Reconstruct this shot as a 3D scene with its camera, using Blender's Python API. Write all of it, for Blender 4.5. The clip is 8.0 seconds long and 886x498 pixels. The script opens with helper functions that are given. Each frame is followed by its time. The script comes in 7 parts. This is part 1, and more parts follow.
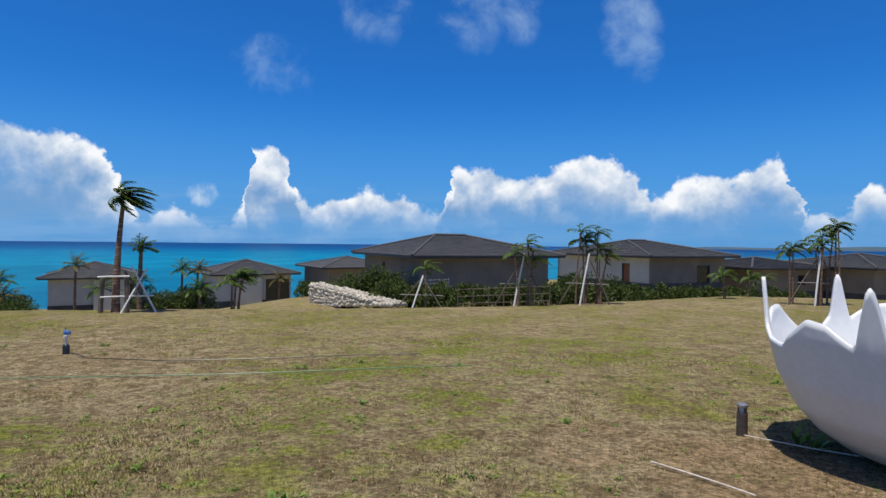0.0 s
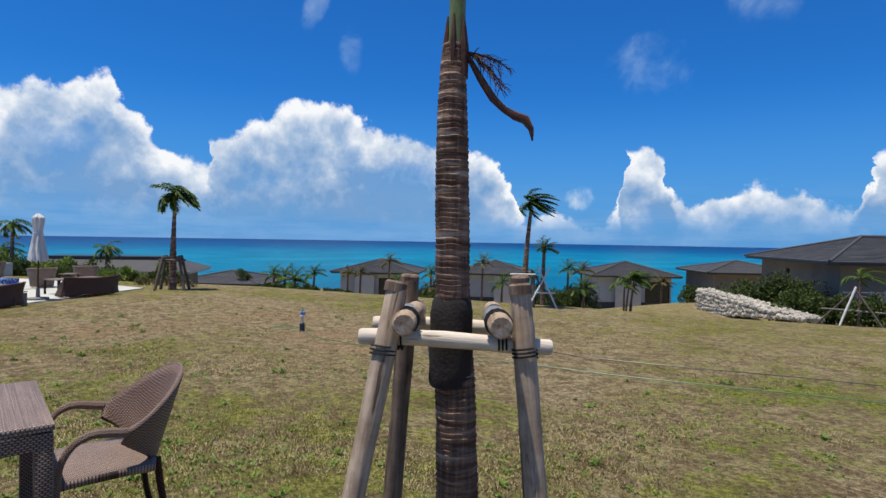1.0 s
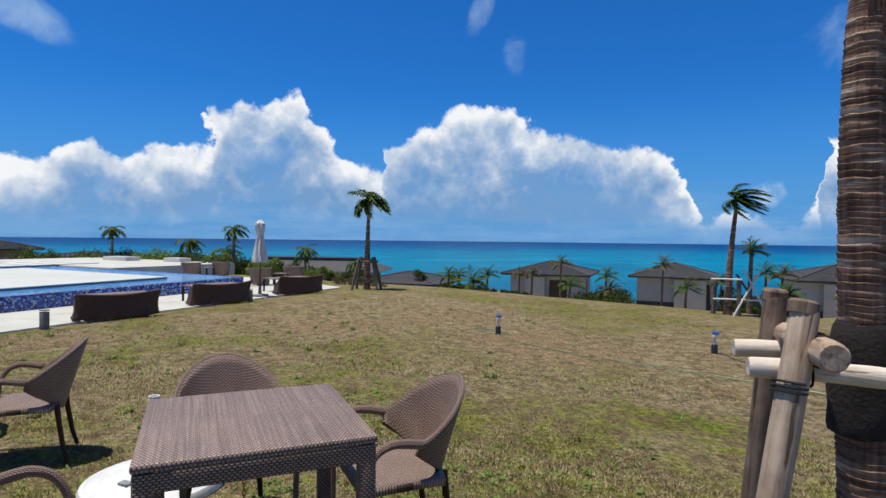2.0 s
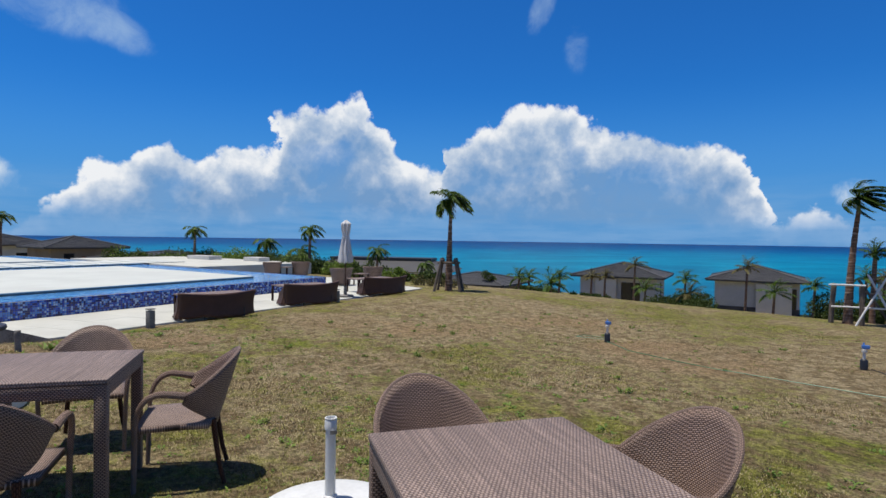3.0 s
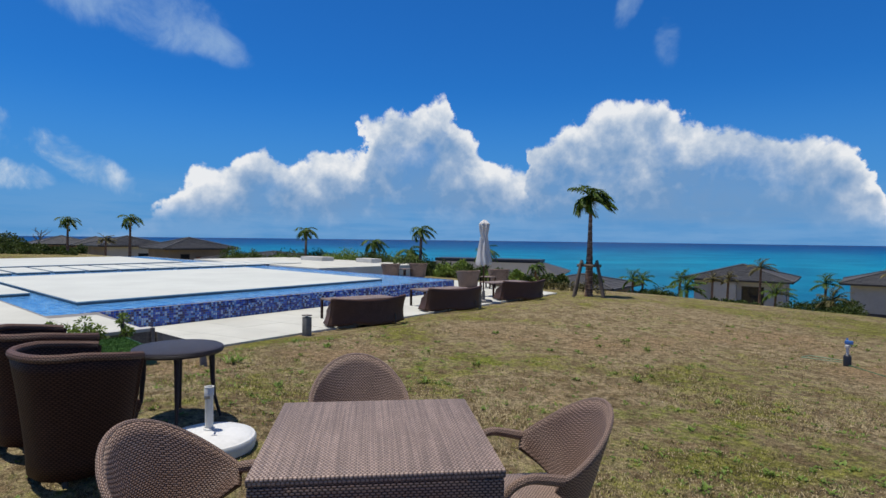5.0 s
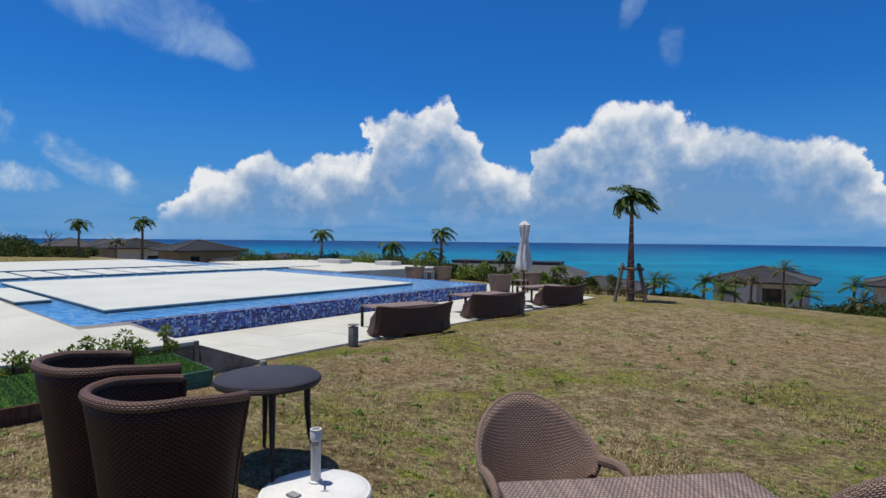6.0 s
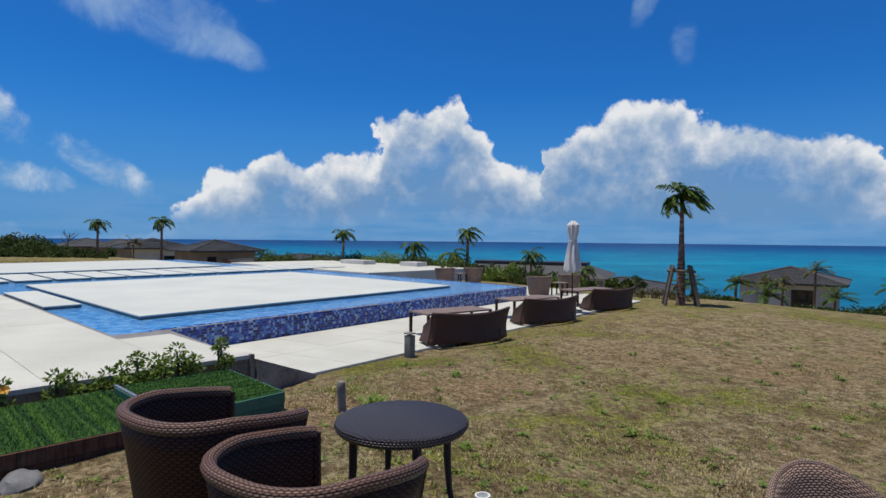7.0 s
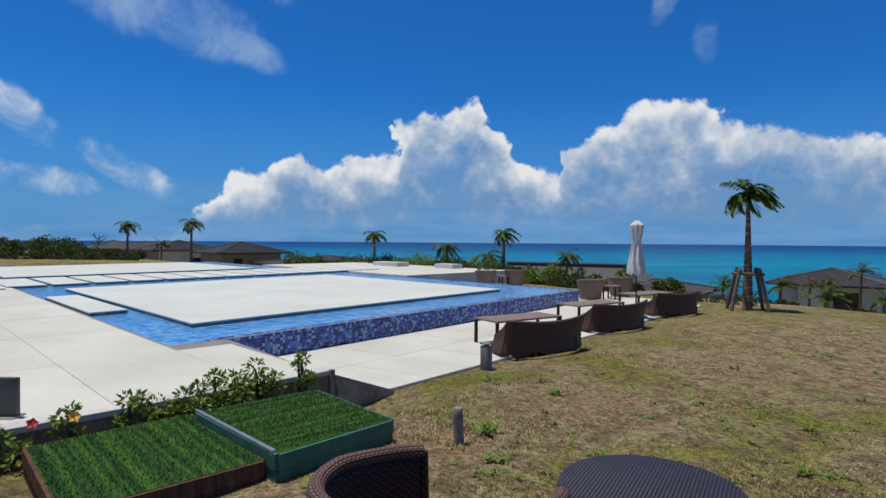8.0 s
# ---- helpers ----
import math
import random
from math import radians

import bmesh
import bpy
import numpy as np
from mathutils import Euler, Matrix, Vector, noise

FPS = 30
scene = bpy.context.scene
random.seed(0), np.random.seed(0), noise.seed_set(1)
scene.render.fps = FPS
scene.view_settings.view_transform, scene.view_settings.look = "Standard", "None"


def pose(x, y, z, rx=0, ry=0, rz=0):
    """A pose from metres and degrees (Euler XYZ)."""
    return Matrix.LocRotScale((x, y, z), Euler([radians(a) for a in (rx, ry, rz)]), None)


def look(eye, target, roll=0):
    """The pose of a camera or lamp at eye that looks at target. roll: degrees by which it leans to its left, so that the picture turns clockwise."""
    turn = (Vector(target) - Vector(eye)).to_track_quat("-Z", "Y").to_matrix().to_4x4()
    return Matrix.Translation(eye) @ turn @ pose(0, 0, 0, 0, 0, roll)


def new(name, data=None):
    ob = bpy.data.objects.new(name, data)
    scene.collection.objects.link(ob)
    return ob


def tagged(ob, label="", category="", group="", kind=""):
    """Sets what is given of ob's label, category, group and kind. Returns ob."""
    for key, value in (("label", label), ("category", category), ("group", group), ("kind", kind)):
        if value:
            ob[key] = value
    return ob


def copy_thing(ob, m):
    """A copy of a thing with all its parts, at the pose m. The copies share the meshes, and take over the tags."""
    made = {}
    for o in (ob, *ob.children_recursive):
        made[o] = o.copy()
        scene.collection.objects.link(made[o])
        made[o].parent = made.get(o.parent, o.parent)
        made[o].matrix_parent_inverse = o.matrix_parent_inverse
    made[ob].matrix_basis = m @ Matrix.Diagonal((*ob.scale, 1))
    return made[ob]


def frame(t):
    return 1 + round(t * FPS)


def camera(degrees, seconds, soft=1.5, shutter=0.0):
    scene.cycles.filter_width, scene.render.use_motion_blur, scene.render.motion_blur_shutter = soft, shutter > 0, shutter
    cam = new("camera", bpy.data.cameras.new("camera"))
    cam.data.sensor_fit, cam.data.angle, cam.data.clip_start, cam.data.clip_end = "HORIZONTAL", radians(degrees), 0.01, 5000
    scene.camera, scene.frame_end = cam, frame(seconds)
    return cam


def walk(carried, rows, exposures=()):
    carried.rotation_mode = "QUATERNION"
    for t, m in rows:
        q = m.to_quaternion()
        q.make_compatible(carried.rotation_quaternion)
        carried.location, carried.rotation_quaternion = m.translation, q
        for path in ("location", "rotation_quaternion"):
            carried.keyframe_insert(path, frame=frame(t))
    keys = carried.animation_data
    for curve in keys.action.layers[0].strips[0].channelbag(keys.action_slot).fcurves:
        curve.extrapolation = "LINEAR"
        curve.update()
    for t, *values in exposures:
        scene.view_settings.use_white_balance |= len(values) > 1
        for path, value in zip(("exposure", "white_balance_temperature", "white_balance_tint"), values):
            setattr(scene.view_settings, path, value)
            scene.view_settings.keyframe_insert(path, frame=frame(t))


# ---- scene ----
cam = camera(74.73, 8.0)
# seconds; metres right, ahead and up; yaw, pitch and roll in degrees
ROWS = [
    (0, 0.0000, 0.0000, 1.5000, 12.100, -0.623, -0.648),
    (0.2, -0.1477, -0.0166, 1.4947, 20.651, -0.626, -0.745),
    (0.5, -0.3618, -0.0444, 1.5008, 31.124, -0.647, -0.925),
    (1, -0.6049, -0.1465, 1.4970, 47.766, -0.940, -0.965),
    (1.3, -0.7713, -0.2046, 1.5005, 55.348, -1.054, -0.851),
    (1.5, -0.8897, -0.2595, 1.4914, 59.009, -1.101, -0.860),
    (1.7, -0.9890, -0.3524, 1.5117, 61.233, -1.061, -0.756),
    (2.8, -1.7813, -0.8625, 1.4862, 68.825, -1.087, -0.743),
    (3, -1.9298, -1.0052, 1.5088, 69.661, -1.070, -0.818),
    (3.5, -2.3342, -1.2867, 1.4920, 72.770, -1.113, -0.794),
    (4, -2.7226, -1.6033, 1.4931, 75.585, -1.133, -0.777),
    (4.5, -3.1403, -1.8608, 1.4699, 76.663, -1.085, -0.642),
    (5, -3.5595, -2.1638, 1.4922, 77.841, -1.109, -0.680),
    (5.2, -3.7641, -2.3117, 1.5045, 77.849, -1.064, -0.641),
    (6.5, -4.9075, -3.1337, 1.5068, 78.738, -0.959, -0.533),
    (7, -5.3750, -3.4555, 1.5182, 79.313, -0.994, -0.542),
    (7.5, -5.7847, -3.7873, 1.5190, 80.317, -0.912, -0.505),
    (8, -6.2229, -4.1331, 1.5132, 81.140, -0.877, -0.398),
]
walk(cam, [(t, pose(x, y, z, 90 + pitch, roll, yaw)) for t, x, y, z, yaw, pitch, roll in ROWS],
     exposures=((0.0, 0.08), (1.5, 0.05), (3.5, -0.08), (5.0, -0.12), (8.0, -0.22)))

# ---- world, sun, exposure ----
SUN_AZ, SUN_EL = 200.0, 78.0      # degrees: compass of the sun measured from +y towards +x, and its height
world = bpy.data.worlds.new("world")
scene.world = world
world.use_nodes = True


class Nodes:
    """Small helper that adds nodes to a tree and links them."""

    def __init__(self, tree):
        self.tree = tree
        tree.nodes.clear()

    def add(self, kind, *inputs, operation="", clamp=False):
        n = self.tree.nodes.new(kind)
        if operation:
            n.operation = operation
        if clamp:
            n.use_clamp = True
        for i, v in enumerate(inputs):
            self.put(n, i, v)
        return n

    def put(self, n, key, v):
        if v is None:
            return
        if isinstance(v, bpy.types.Node):
            v = v.outputs[0]
        if isinstance(v, bpy.types.NodeSocket):
            self.tree.links.new(v, n.inputs[key])
        else:
            n.inputs[key].default_value = v

    def math(self, op, a, b=None, c=None, clamp=False):
        return self.add("ShaderNodeMath", a, b, c, operation=op, clamp=clamp)

    def smooth(self, v, lo, hi, a=0.0, b=1.0):
        n = self.add("ShaderNodeMapRange", v, lo, hi, a, b)
        n.interpolation_type = "SMOOTHSTEP"
        return n

    def noise(self, vec, scale, detail=6.0, rough=0.55, dist=0.0):
        n = self.add("ShaderNodeTexNoise")
        self.put(n, "Vector", vec)
        for k, v in (("Scale", scale), ("Detail", detail), ("Roughness", rough), ("Distortion", dist)):
            self.put(n, k, v)
        return n

    def mix(self, fac, a, b, blend="MIX"):
        n = self.add("ShaderNodeMix")
        n.data_type, n.blend_type = "RGBA", blend
        self.put(n, 0, fac)
        self.put(n, 6, a if not isinstance(a, tuple) else (*a, 1.0)[:4])
        self.put(n, 7, b if not isinstance(b, tuple) else (*b, 1.0)[:4])
        return n.outputs[2]

    def ramp(self, fac, stops, mode="LINEAR"):
        n = self.add("ShaderNodeValToRGB", fac)
        n.color_ramp.interpolation = mode
        e = n.color_ramp.elements
        while len(e) < len(stops):
            e.new(0.5)
        for s, (p, c) in zip(e, stops):
            s.position = p
            s.color = (c, c, c, 1) if isinstance(c, (int, float)) else (*c, 1.0)[:4]
        return n.outputs[0]


# the sky: a clear Nishita sky with a row of trade-wind cumulus along the horizon and thin cirrus above
# (compass angle to the left of +y, top of the cloud in degrees)
TOPS_RIGHT = ((-30.0, 4.1), (-23.8, 5.3), (-21.6, 3.1), (-19.6, 3.2), (-19.2, 6.0), (-17.5, 7.3), (-14.5, 6.0), (-11.8, 5.8), (-9.9, 5.4), (-7.9, 4.7), (-6.4, 6.5), (-3.9, 7.9), (0.3, 7.2), (3.0, 6.7), (5.7, 6.1), (8.5, 7.5), (11.0, 6.7), (11.8, 3.6), (15.7, 4.4), (19.6, 5.4), (22.3, 4.5), (24.4, 3.7), (26.0, 4.7), (26.8, 7.3), (28.7, 8.8), (30.7, 7.9), (31.2, 4.0), (33.6, 2.6), (37.4, 3.7), (40.0, 3.0))
TOPS_LEFT = ((40.0, 3.0), (41.3, 5.7), (42.0, 7.3), (45.0, 9.0), (49.0, 9.0), (51.9, 10.1), (54.3, 10.0), (58.0, 12.4), (61.6, 12.5), (65.4, 10.2), (69.2, 8.9), (69.7, 6.7), (72.0, 6.7), (74.2, 8.3), (77.6, 13.1), (85.2, 11.1), (86.7, 7.6), (89.8, 8.0), (92.3, 6.6), (94.8, 7.7), (98.5, 6.2), (101.1, 6.3), (104.5, 3.0), (107.0, 2.4), (140.0, 2.4))
# loose puffs and wisps: compass, height, half length, half height, tilt, strength
PUFFS = ((28.1, 16.4, 5.5, 3.4, -10, 0.38), (19.0, 21.8, 4.5, 3.6, 30, 0.45), (9.3, 21.5, 4.5, 4.0, 40, 0.5), (4.8, 21.8, 2.4, 3.6, 0, 0.5), (-5.5, 19.0, 3.0, 4.4, -20, 0.75),
         (60.3, 21.2, 1.2, 2.6, 25, 0.6), (57.0, 17.9, 1.3, 2.6, 0, 0.4), (107.0, 19.8, 8.5, 3.6, 12, 0.9), (100.6, 17.6, 5.0, 1.7, 24, 0.75), (97.0, 23.5, 4.0, 2.5, 0, 0.6))
LOW_WISPS = ((117.0, 9.4, 5.2, 1.9, 40, 0.95), (109.8, 5.9, 5.8, 1.7, 28, 0.95), (116.5, 4.9, 5.5, 1.5, 6, 0.85), (121.0, 6.5, 4.0, 2.5, 20, 0.8), (34.6, 4.2, 1.8, 1.3, 0, 0.6))
w = Nodes(world.node_tree)
sky = w.add("ShaderNodeTexSky")
sky.sky_type, sky.sun_disc, sky.sun_elevation, sky.sun_rotation = "NISHITA", False, radians(SUN_EL), radians(SUN_AZ)
sky.altitude, sky.air_density, sky.dust_density, sky.ozone_density = 30.0, 1.0, 0.3, 3.0
way = w.add("ShaderNodeTexCoord").outputs["Generated"]
xyz = w.add("ShaderNodeSeparateXYZ", way)
el = w.math("MULTIPLY", w.math("ARCSINE", xyz.outputs[2]), 180 / math.pi)
az = w.math("MULTIPLY", w.math("ARCTAN2", w.math("MULTIPLY", xyz.outputs[0], -1.0), xyz.outputs[1]), 180 / math.pi)


def lumps(offset):
    """Rounded heaps, fine on coarse, sampled a little away from the view direction."""
    at = w.add("ShaderNodeVectorMath", way, offset, operation="ADD").outputs[0]
    warp = w.noise(at, 12.0, 2.0, 0.5)
    at = w.add("ShaderNodeVectorMath", at, w.add("ShaderNodeVectorMath", warp.outputs[1], (0.024, 0.024, 0.024), operation="MULTIPLY").outputs[0], operation="ADD").outputs[0]
    n = w.add("ShaderNodeTexVoronoi")
    n.feature = "F1"
    n.normalize = True
    for k, v in (("Vector", at), ("Scale", 11.0), ("Detail", 4.0), ("Roughness", 0.52), ("Lacunarity", 2.2)):
        w.put(n, k, v)
    return w.math("SUBTRACT", 1.0, n.outputs[0])


billow = w.noise(way, 9.0, 8.0, 0.58, 0.2)
curl, fluff = w.noise(way, 17.0, 5.0, 0.55), w.noise(way, 70.0, 5.0, 0.62)
curl_xy = w.add("ShaderNodeSeparateXYZ", curl.outputs[1])
heap, heap_up = lumps((0.0, 0.0, 0.0)), lumps((0.008, -0.004, 0.022))
az_w = w.math("ADD", az, w.math("MULTIPLY", w.math("SUBTRACT", curl_xy.outputs[0], 0.5), 6.0))
el_w = w.math("ADD", el, w.math("MULTIPLY", w.math("SUBTRACT", curl_xy.outputs[1], 0.5), 4.0))
el_w = w.math("ADD", el_w, w.math("MULTIPLY", w.math("SUBTRACT", fluff, 0.5), 1.2))
top_r = w.ramp(w.math("DIVIDE", w.math("ADD", az_w, 30.0), 70.0), [((a + 30) / 70, max(0.0, h - 0.7 * max(0.0, 5.2 - h)) / 20) for a, h in TOPS_RIGHT])
top_l = w.ramp(w.math("DIVIDE", w.math("SUBTRACT", az_w, 40.0), 100.0), [((a - 40) / 100, max(0.0, h - 0.7 * max(0.0, 5.2 - h)) / 20) for a, h in TOPS_LEFT])
is_left = w.math("GREATER_THAN", az_w, 40.0)
top = w.math("MULTIPLY", w.mix(is_left, top_r, top_l), 20.0)
top = w.math("ADD", top, w.math("MULTIPLY", w.math("SUBTRACT", billow, 0.5), 2.4))
top = w.math("ADD", top, w.math("MULTIPLY", w.math("SUBTRACT", heap, 0.62), 3.4))
depth = w.math("SUBTRACT", top, el_w)                     # degrees below the cloud's top
body = w.smooth(depth, -0.10, 0.75)
foot = w.smooth(w.math("ADD", el, w.math("MULTIPLY", w.math("SUBTRACT", billow, 0.5), 3.2)), 0.7, 3.9, 0.10, 1.0)
dens = w.math("ADD", w.smooth(w.math("ADD", billow, w.math("MULTIPLY", heap, 0.3)), 0.5, 0.8), w.smooth(depth, 4.0, 0.3, 0.0, 0.9), clamp=True)
mass = w.math("MULTIPLY", w.math("MULTIPLY", body, foot), w.math("MULTIPLY_ADD", dens, 0.42, 0.58))
light = w.math("ADD", w.math("MULTIPLY", w.math("SUBTRACT", heap, heap_up), 2.4), w.smooth(depth, 5.5, 0.0, 0.06, 0.84))
light = w.math("ADD", light, w.math("MULTIPLY", w.math("SUBTRACT", billow, 0.5), 1.5), clamp=True)
cloud = w.ramp(light, [(0.0, (0.19, 0.36, 0.63)), (0.34, (0.35, 0.49, 0.71)), (0.66, (0.62, 0.71, 0.84)), (0.96, (0.95, 0.97, 1.0))])
cloud = w.mix(1.0, cloud, (11.0, 11.0, 11.0), "MULTIPLY")
wisp = w.noise(way, 13.0, 9.0, 0.62, 0.35)


def lobes_of(spots):
    """Tilted soft ovals torn by the wisp noise."""
    out = None
    for a0, e0, ra, re, tilt, k in spots:
        c, s = math.cos(radians(tilt)), math.sin(radians(tilt))
        da, de = w.math("SUBTRACT", az, a0), w.math("SUBTRACT", el, e0)
        u = w.math("DIVIDE", w.math("ADD", w.math("MULTIPLY", da, c), w.math("MULTIPLY", de, s)), ra)
        v = w.math("DIVIDE", w.math("SUBTRACT", w.math("MULTIPLY", de, c), w.math("MULTIPLY", da, s)), re)
        lobe = w.smooth(w.math("ADD", w.math("MULTIPLY", u, u), w.math("MULTIPLY", v, v)), 1.5, 0.0, 0.0, k)
        out = lobe if out is None else w.math("MAXIMUM", out, lobe)
    return out


high, low = lobes_of(PUFFS), lobes_of(LOW_WISPS)
torn = w.smooth(wisp, 0.40, 0.74)
wisps = w.math("MULTIPLY", w.smooth(high, 0.0, 0.35), w.smooth(w.math("ADD", high, w.math("MULTIPLY", w.math("SUBTRACT", wisp, 0.5), 2.2)), 0.12, 1.45))
low_wisps = w.math("MULTIPLY", w.smooth(low, 0.0, 0.4), w.smooth(w.math("ADD", low, w.math("MULTIPLY", w.math("SUBTRACT", wisp, 0.5), 2.6)), 0.30, 1.2))
haze = w.math("MULTIPLY", w.smooth(el, 15.0, 0.0), 0.80)
blue = w.mix(1.0, sky.outputs[0], (0.13, 0.67, 1.36), "MULTIPLY")
blue = w.mix(haze, blue, (1.15, 3.5, 7.8))
zenith_dim = w.math("MULTIPLY", w.smooth(el, 26.0, 72.0), 0.92)      # unseen upper sky dimmed and warmed to cut the blue fill light
blue = w.mix(zenith_dim, blue, (1.9, 1.6, 1.35))
seen = w.mix(w.math("MULTIPLY", wisps, 0.52), blue, (6.4, 8.4, 10.0))
# pale layered haze under the cumulus, with a darker rain-blue layer below the tallest heap
layer = w.noise(w.add("ShaderNodeVectorMath", way, (1.0, 1.0, 9.0), operation="MULTIPLY").outputs[0], 5.0, 6.0, 0.6)
under = w.math("MULTIPLY", w.smooth(el, 6.5, 1.5), w.smooth(az, 118.0, 98.0, 0.55, 1.0))
veil = w.math("MULTIPLY", w.math("MULTIPLY", under, w.smooth(az, -20.0, 48.0, 0.25, 0.70)), w.smooth(layer, 0.36, 0.64, 0.15, 1.0))
seen = w.mix(veil, seen, (2.3, 4.7, 8.2))
seen = w.mix(mass, seen, cloud)
gloom = w.math("MULTIPLY", w.math("MULTIPLY", w.smooth(el, 1.0, 2.2), w.smooth(el, 4.4, 2.6)), w.math("MULTIPLY", w.smooth(az, 40.0, 50.0), w.smooth(az, 72.0, 60.0)))
seen = w.mix(w.math("MULTIPLY", gloom, w.smooth(layer, 0.38, 0.60, 0.25, 0.85)), seen, (1.9, 3.9, 7.0))
seen = w.mix(w.math("MULTIPLY", low_wisps, 0.80), seen, w.mix(torn, (4.2, 6.2, 8.8), (9.4, 10.2, 10.9)))
bg = w.add("ShaderNodeBackground", seen, 0.085)
w.add("ShaderNodeOutputWorld", bg)

sun = new("sun", bpy.data.lights.new("sun", "SUN"))
sun.data.energy, sun.data.angle, sun.data.color = 4.4, radians(0.53), (1.0, 0.955, 0.89)
sun_way = Vector((math.sin(radians(SUN_AZ)) * math.cos(radians(SUN_EL)), math.cos(radians(SUN_AZ)) * math.cos(radians(SUN_EL)), math.sin(radians(SUN_EL))))
sun.matrix_basis = look(sun_way * 60, (0, 0, 0))
scene.view_settings.exposure = 0.0

# ---- mesh helpers ----


def solid(name, bm, material, smooth=True):
    me = bpy.data.meshes.new(name)
    bmesh.ops.recalc_face_normals(bm, faces=bm.faces)
    for f in bm.faces:
        f.smooth = smooth
    bm.to_mesh(me)
    bm.free()
    me.materials.append(material)
    if smooth:
        me.set_sharp_from_angle(angle=radians(38))
    return me


def part(name, bm, material, parent, label="", smooth=True):
    """One mesh object under a thing or under a part."""
    ob = new(name, solid(name, bm, material, smooth))
    ob.parent = parent
    if label:
        ob["label"] = label
    return ob


def thing(name, m, label, category, group="", kind=""):
    ob = new(name)
    ob.empty_display_size = 0.2
    ob.matrix_basis = m
    return tagged(ob, label, category, group, kind)


def single(name, bm, material, label, category, group="", kind="", m=None, smooth=True):
    ob = new(name, solid(name, bm, material, smooth))
    if m is not None:
        ob.matrix_basis = m
    return tagged(ob, label, category, group, kind)


def box(bm, c, s, rz=0.0, bev=0.0, rx=0.0, ry=0.0):
    m = pose(c[0], c[1], c[2], rx, ry, rz) @ Matrix.Diagonal((s[0], s[1], s[2], 1))
    vs = bmesh.ops.create_cube(bm, size=1.0, matrix=m)["verts"]
    if bev:
        es = {e for v in vs for e in v.link_edges}
        bmesh.ops.bevel(bm, geom=list(es), offset=bev, segments=2, affect="EDGES", profile=0.6)


def tube(bm, pts, radii, seg=8, cap=True, uv=False):
    pts = [Vector(p) for p in pts]
    if not isinstance(radii, (list, tuple)):
        radii = [radii] * len(pts)
    rings = []
    side = None
    for i, p in enumerate(pts):
        d = (pts[min(i + 1, len(pts) - 1)] - pts[max(i - 1, 0)]).normalized()
        if side is None:
            side = d.orthogonal().normalized()
        side = (side - d * side.dot(d)).normalized()
        up = d.cross(side)
        rings.append([bm.verts.new(p + (side * math.cos(a) + up * math.sin(a)) * radii[i]) for a in (2 * math.pi * k / seg for k in range(seg))])
    layer = bm.loops.layers.uv.verify() if uv else None
    run = 0.0
    for i in range(len(rings) - 1):
        step = (pts[i + 1] - pts[i]).length
        for k in range(seg):
            f = bm.faces.new((rings[i][k], rings[i][(k + 1) % seg], rings[i + 1][(k + 1) % seg], rings[i + 1][k]))
            if uv:
                r = 2 * math.pi * radii[i] / seg
                for l, (u, v) in zip(f.loops, ((k * r, run), ((k + 1) * r, run), ((k + 1) * r, run + step), (k * r, run + step))):
                    l[layer].uv = (v, u)
        run += step
    if cap:
        bm.faces.new(rings[0][::-1])
        bm.faces.new(rings[-1])


def lathe(bm, profile, seg=32, uv=False):
    """A turned body round z from (radius, height) pairs."""
    rings = []
    for r, z in profile:
        rings.append([bm.verts.new((r * math.cos(2 * math.pi * k / seg), r * math.sin(2 * math.pi * k / seg), z)) for k in range(seg)])
    for a, b in zip(rings, rings[1:]):
        for k in range(seg):
            bm.faces.new((a[k], a[(k + 1) % seg], b[(k + 1) % seg], b[k]))
    bm.faces.new(rings[0][::-1])
    bm.faces.new(rings[-1])


def sheet(bm, nu, nv, fn):
    """A curved sheet; fn(i/nu, j/nv) gives a place, and the UV runs in metres along it."""
    layer = bm.loops.layers.uv.verify()
    grid = [[bm.verts.new(fn(i / nu, j / nv)) for j in range(nv + 1)] for i in range(nu + 1)]
    us = [0.0]
    for i in range(nu):
        us.append(us[-1] + (grid[i + 1][nv // 2].co - grid[i][nv // 2].co).length)
    for i in range(nu):
        v0 = [0.0]
        for j in range(nv):
            v0.append(v0[-1] + (grid[i][j + 1].co - grid[i][j].co).length)
        for j in range(nv):
            f = bm.faces.new((grid[i][j], grid[i + 1][j], grid[i + 1][j + 1], grid[i][j + 1]))
            for l, (a, b) in zip(f.loops, ((i, j), (i + 1, j), (i + 1, j + 1), (i, j + 1))):
                l[layer].uv = (us[a], v0[b])
    return grid


def box_uv(bm):
    """UV in metres by each face's main direction."""
    layer = bm.loops.layers.uv.verify()
    bm.normal_update()
    for f in bm.faces:
        n = [abs(v) for v in f.normal]
        k = n.index(max(n))
        for l in f.loops:
            c = l.vert.co
            l[layer].uv = (c.y, c.z) if k == 0 else (c.x, c.z) if k == 1 else (c.y, c.x)


def from_arrays(name, verts, faces, material):
    me = bpy.data.meshes.new(name)
    me.from_pydata(verts, [], faces)
    me.materials.append(material)
    return me


def lerp(a, b, t):
    return a + (b - a) * t


# ---- materials ----


def material(name, rough=0.7, metal=0.0, spec=0.5):
    m = bpy.data.materials.new(name)
    m.use_nodes = True
    n = Nodes(m.node_tree)
    p = n.add("ShaderNodeBsdfPrincipled")
    n.add("ShaderNodeOutputMaterial", p)
    p.inputs["Roughness"].default_value = rough
    p.inputs["Metallic"].default_value = metal
    p.inputs["Specular IOR Level"].default_value = spec
    return m, n, p


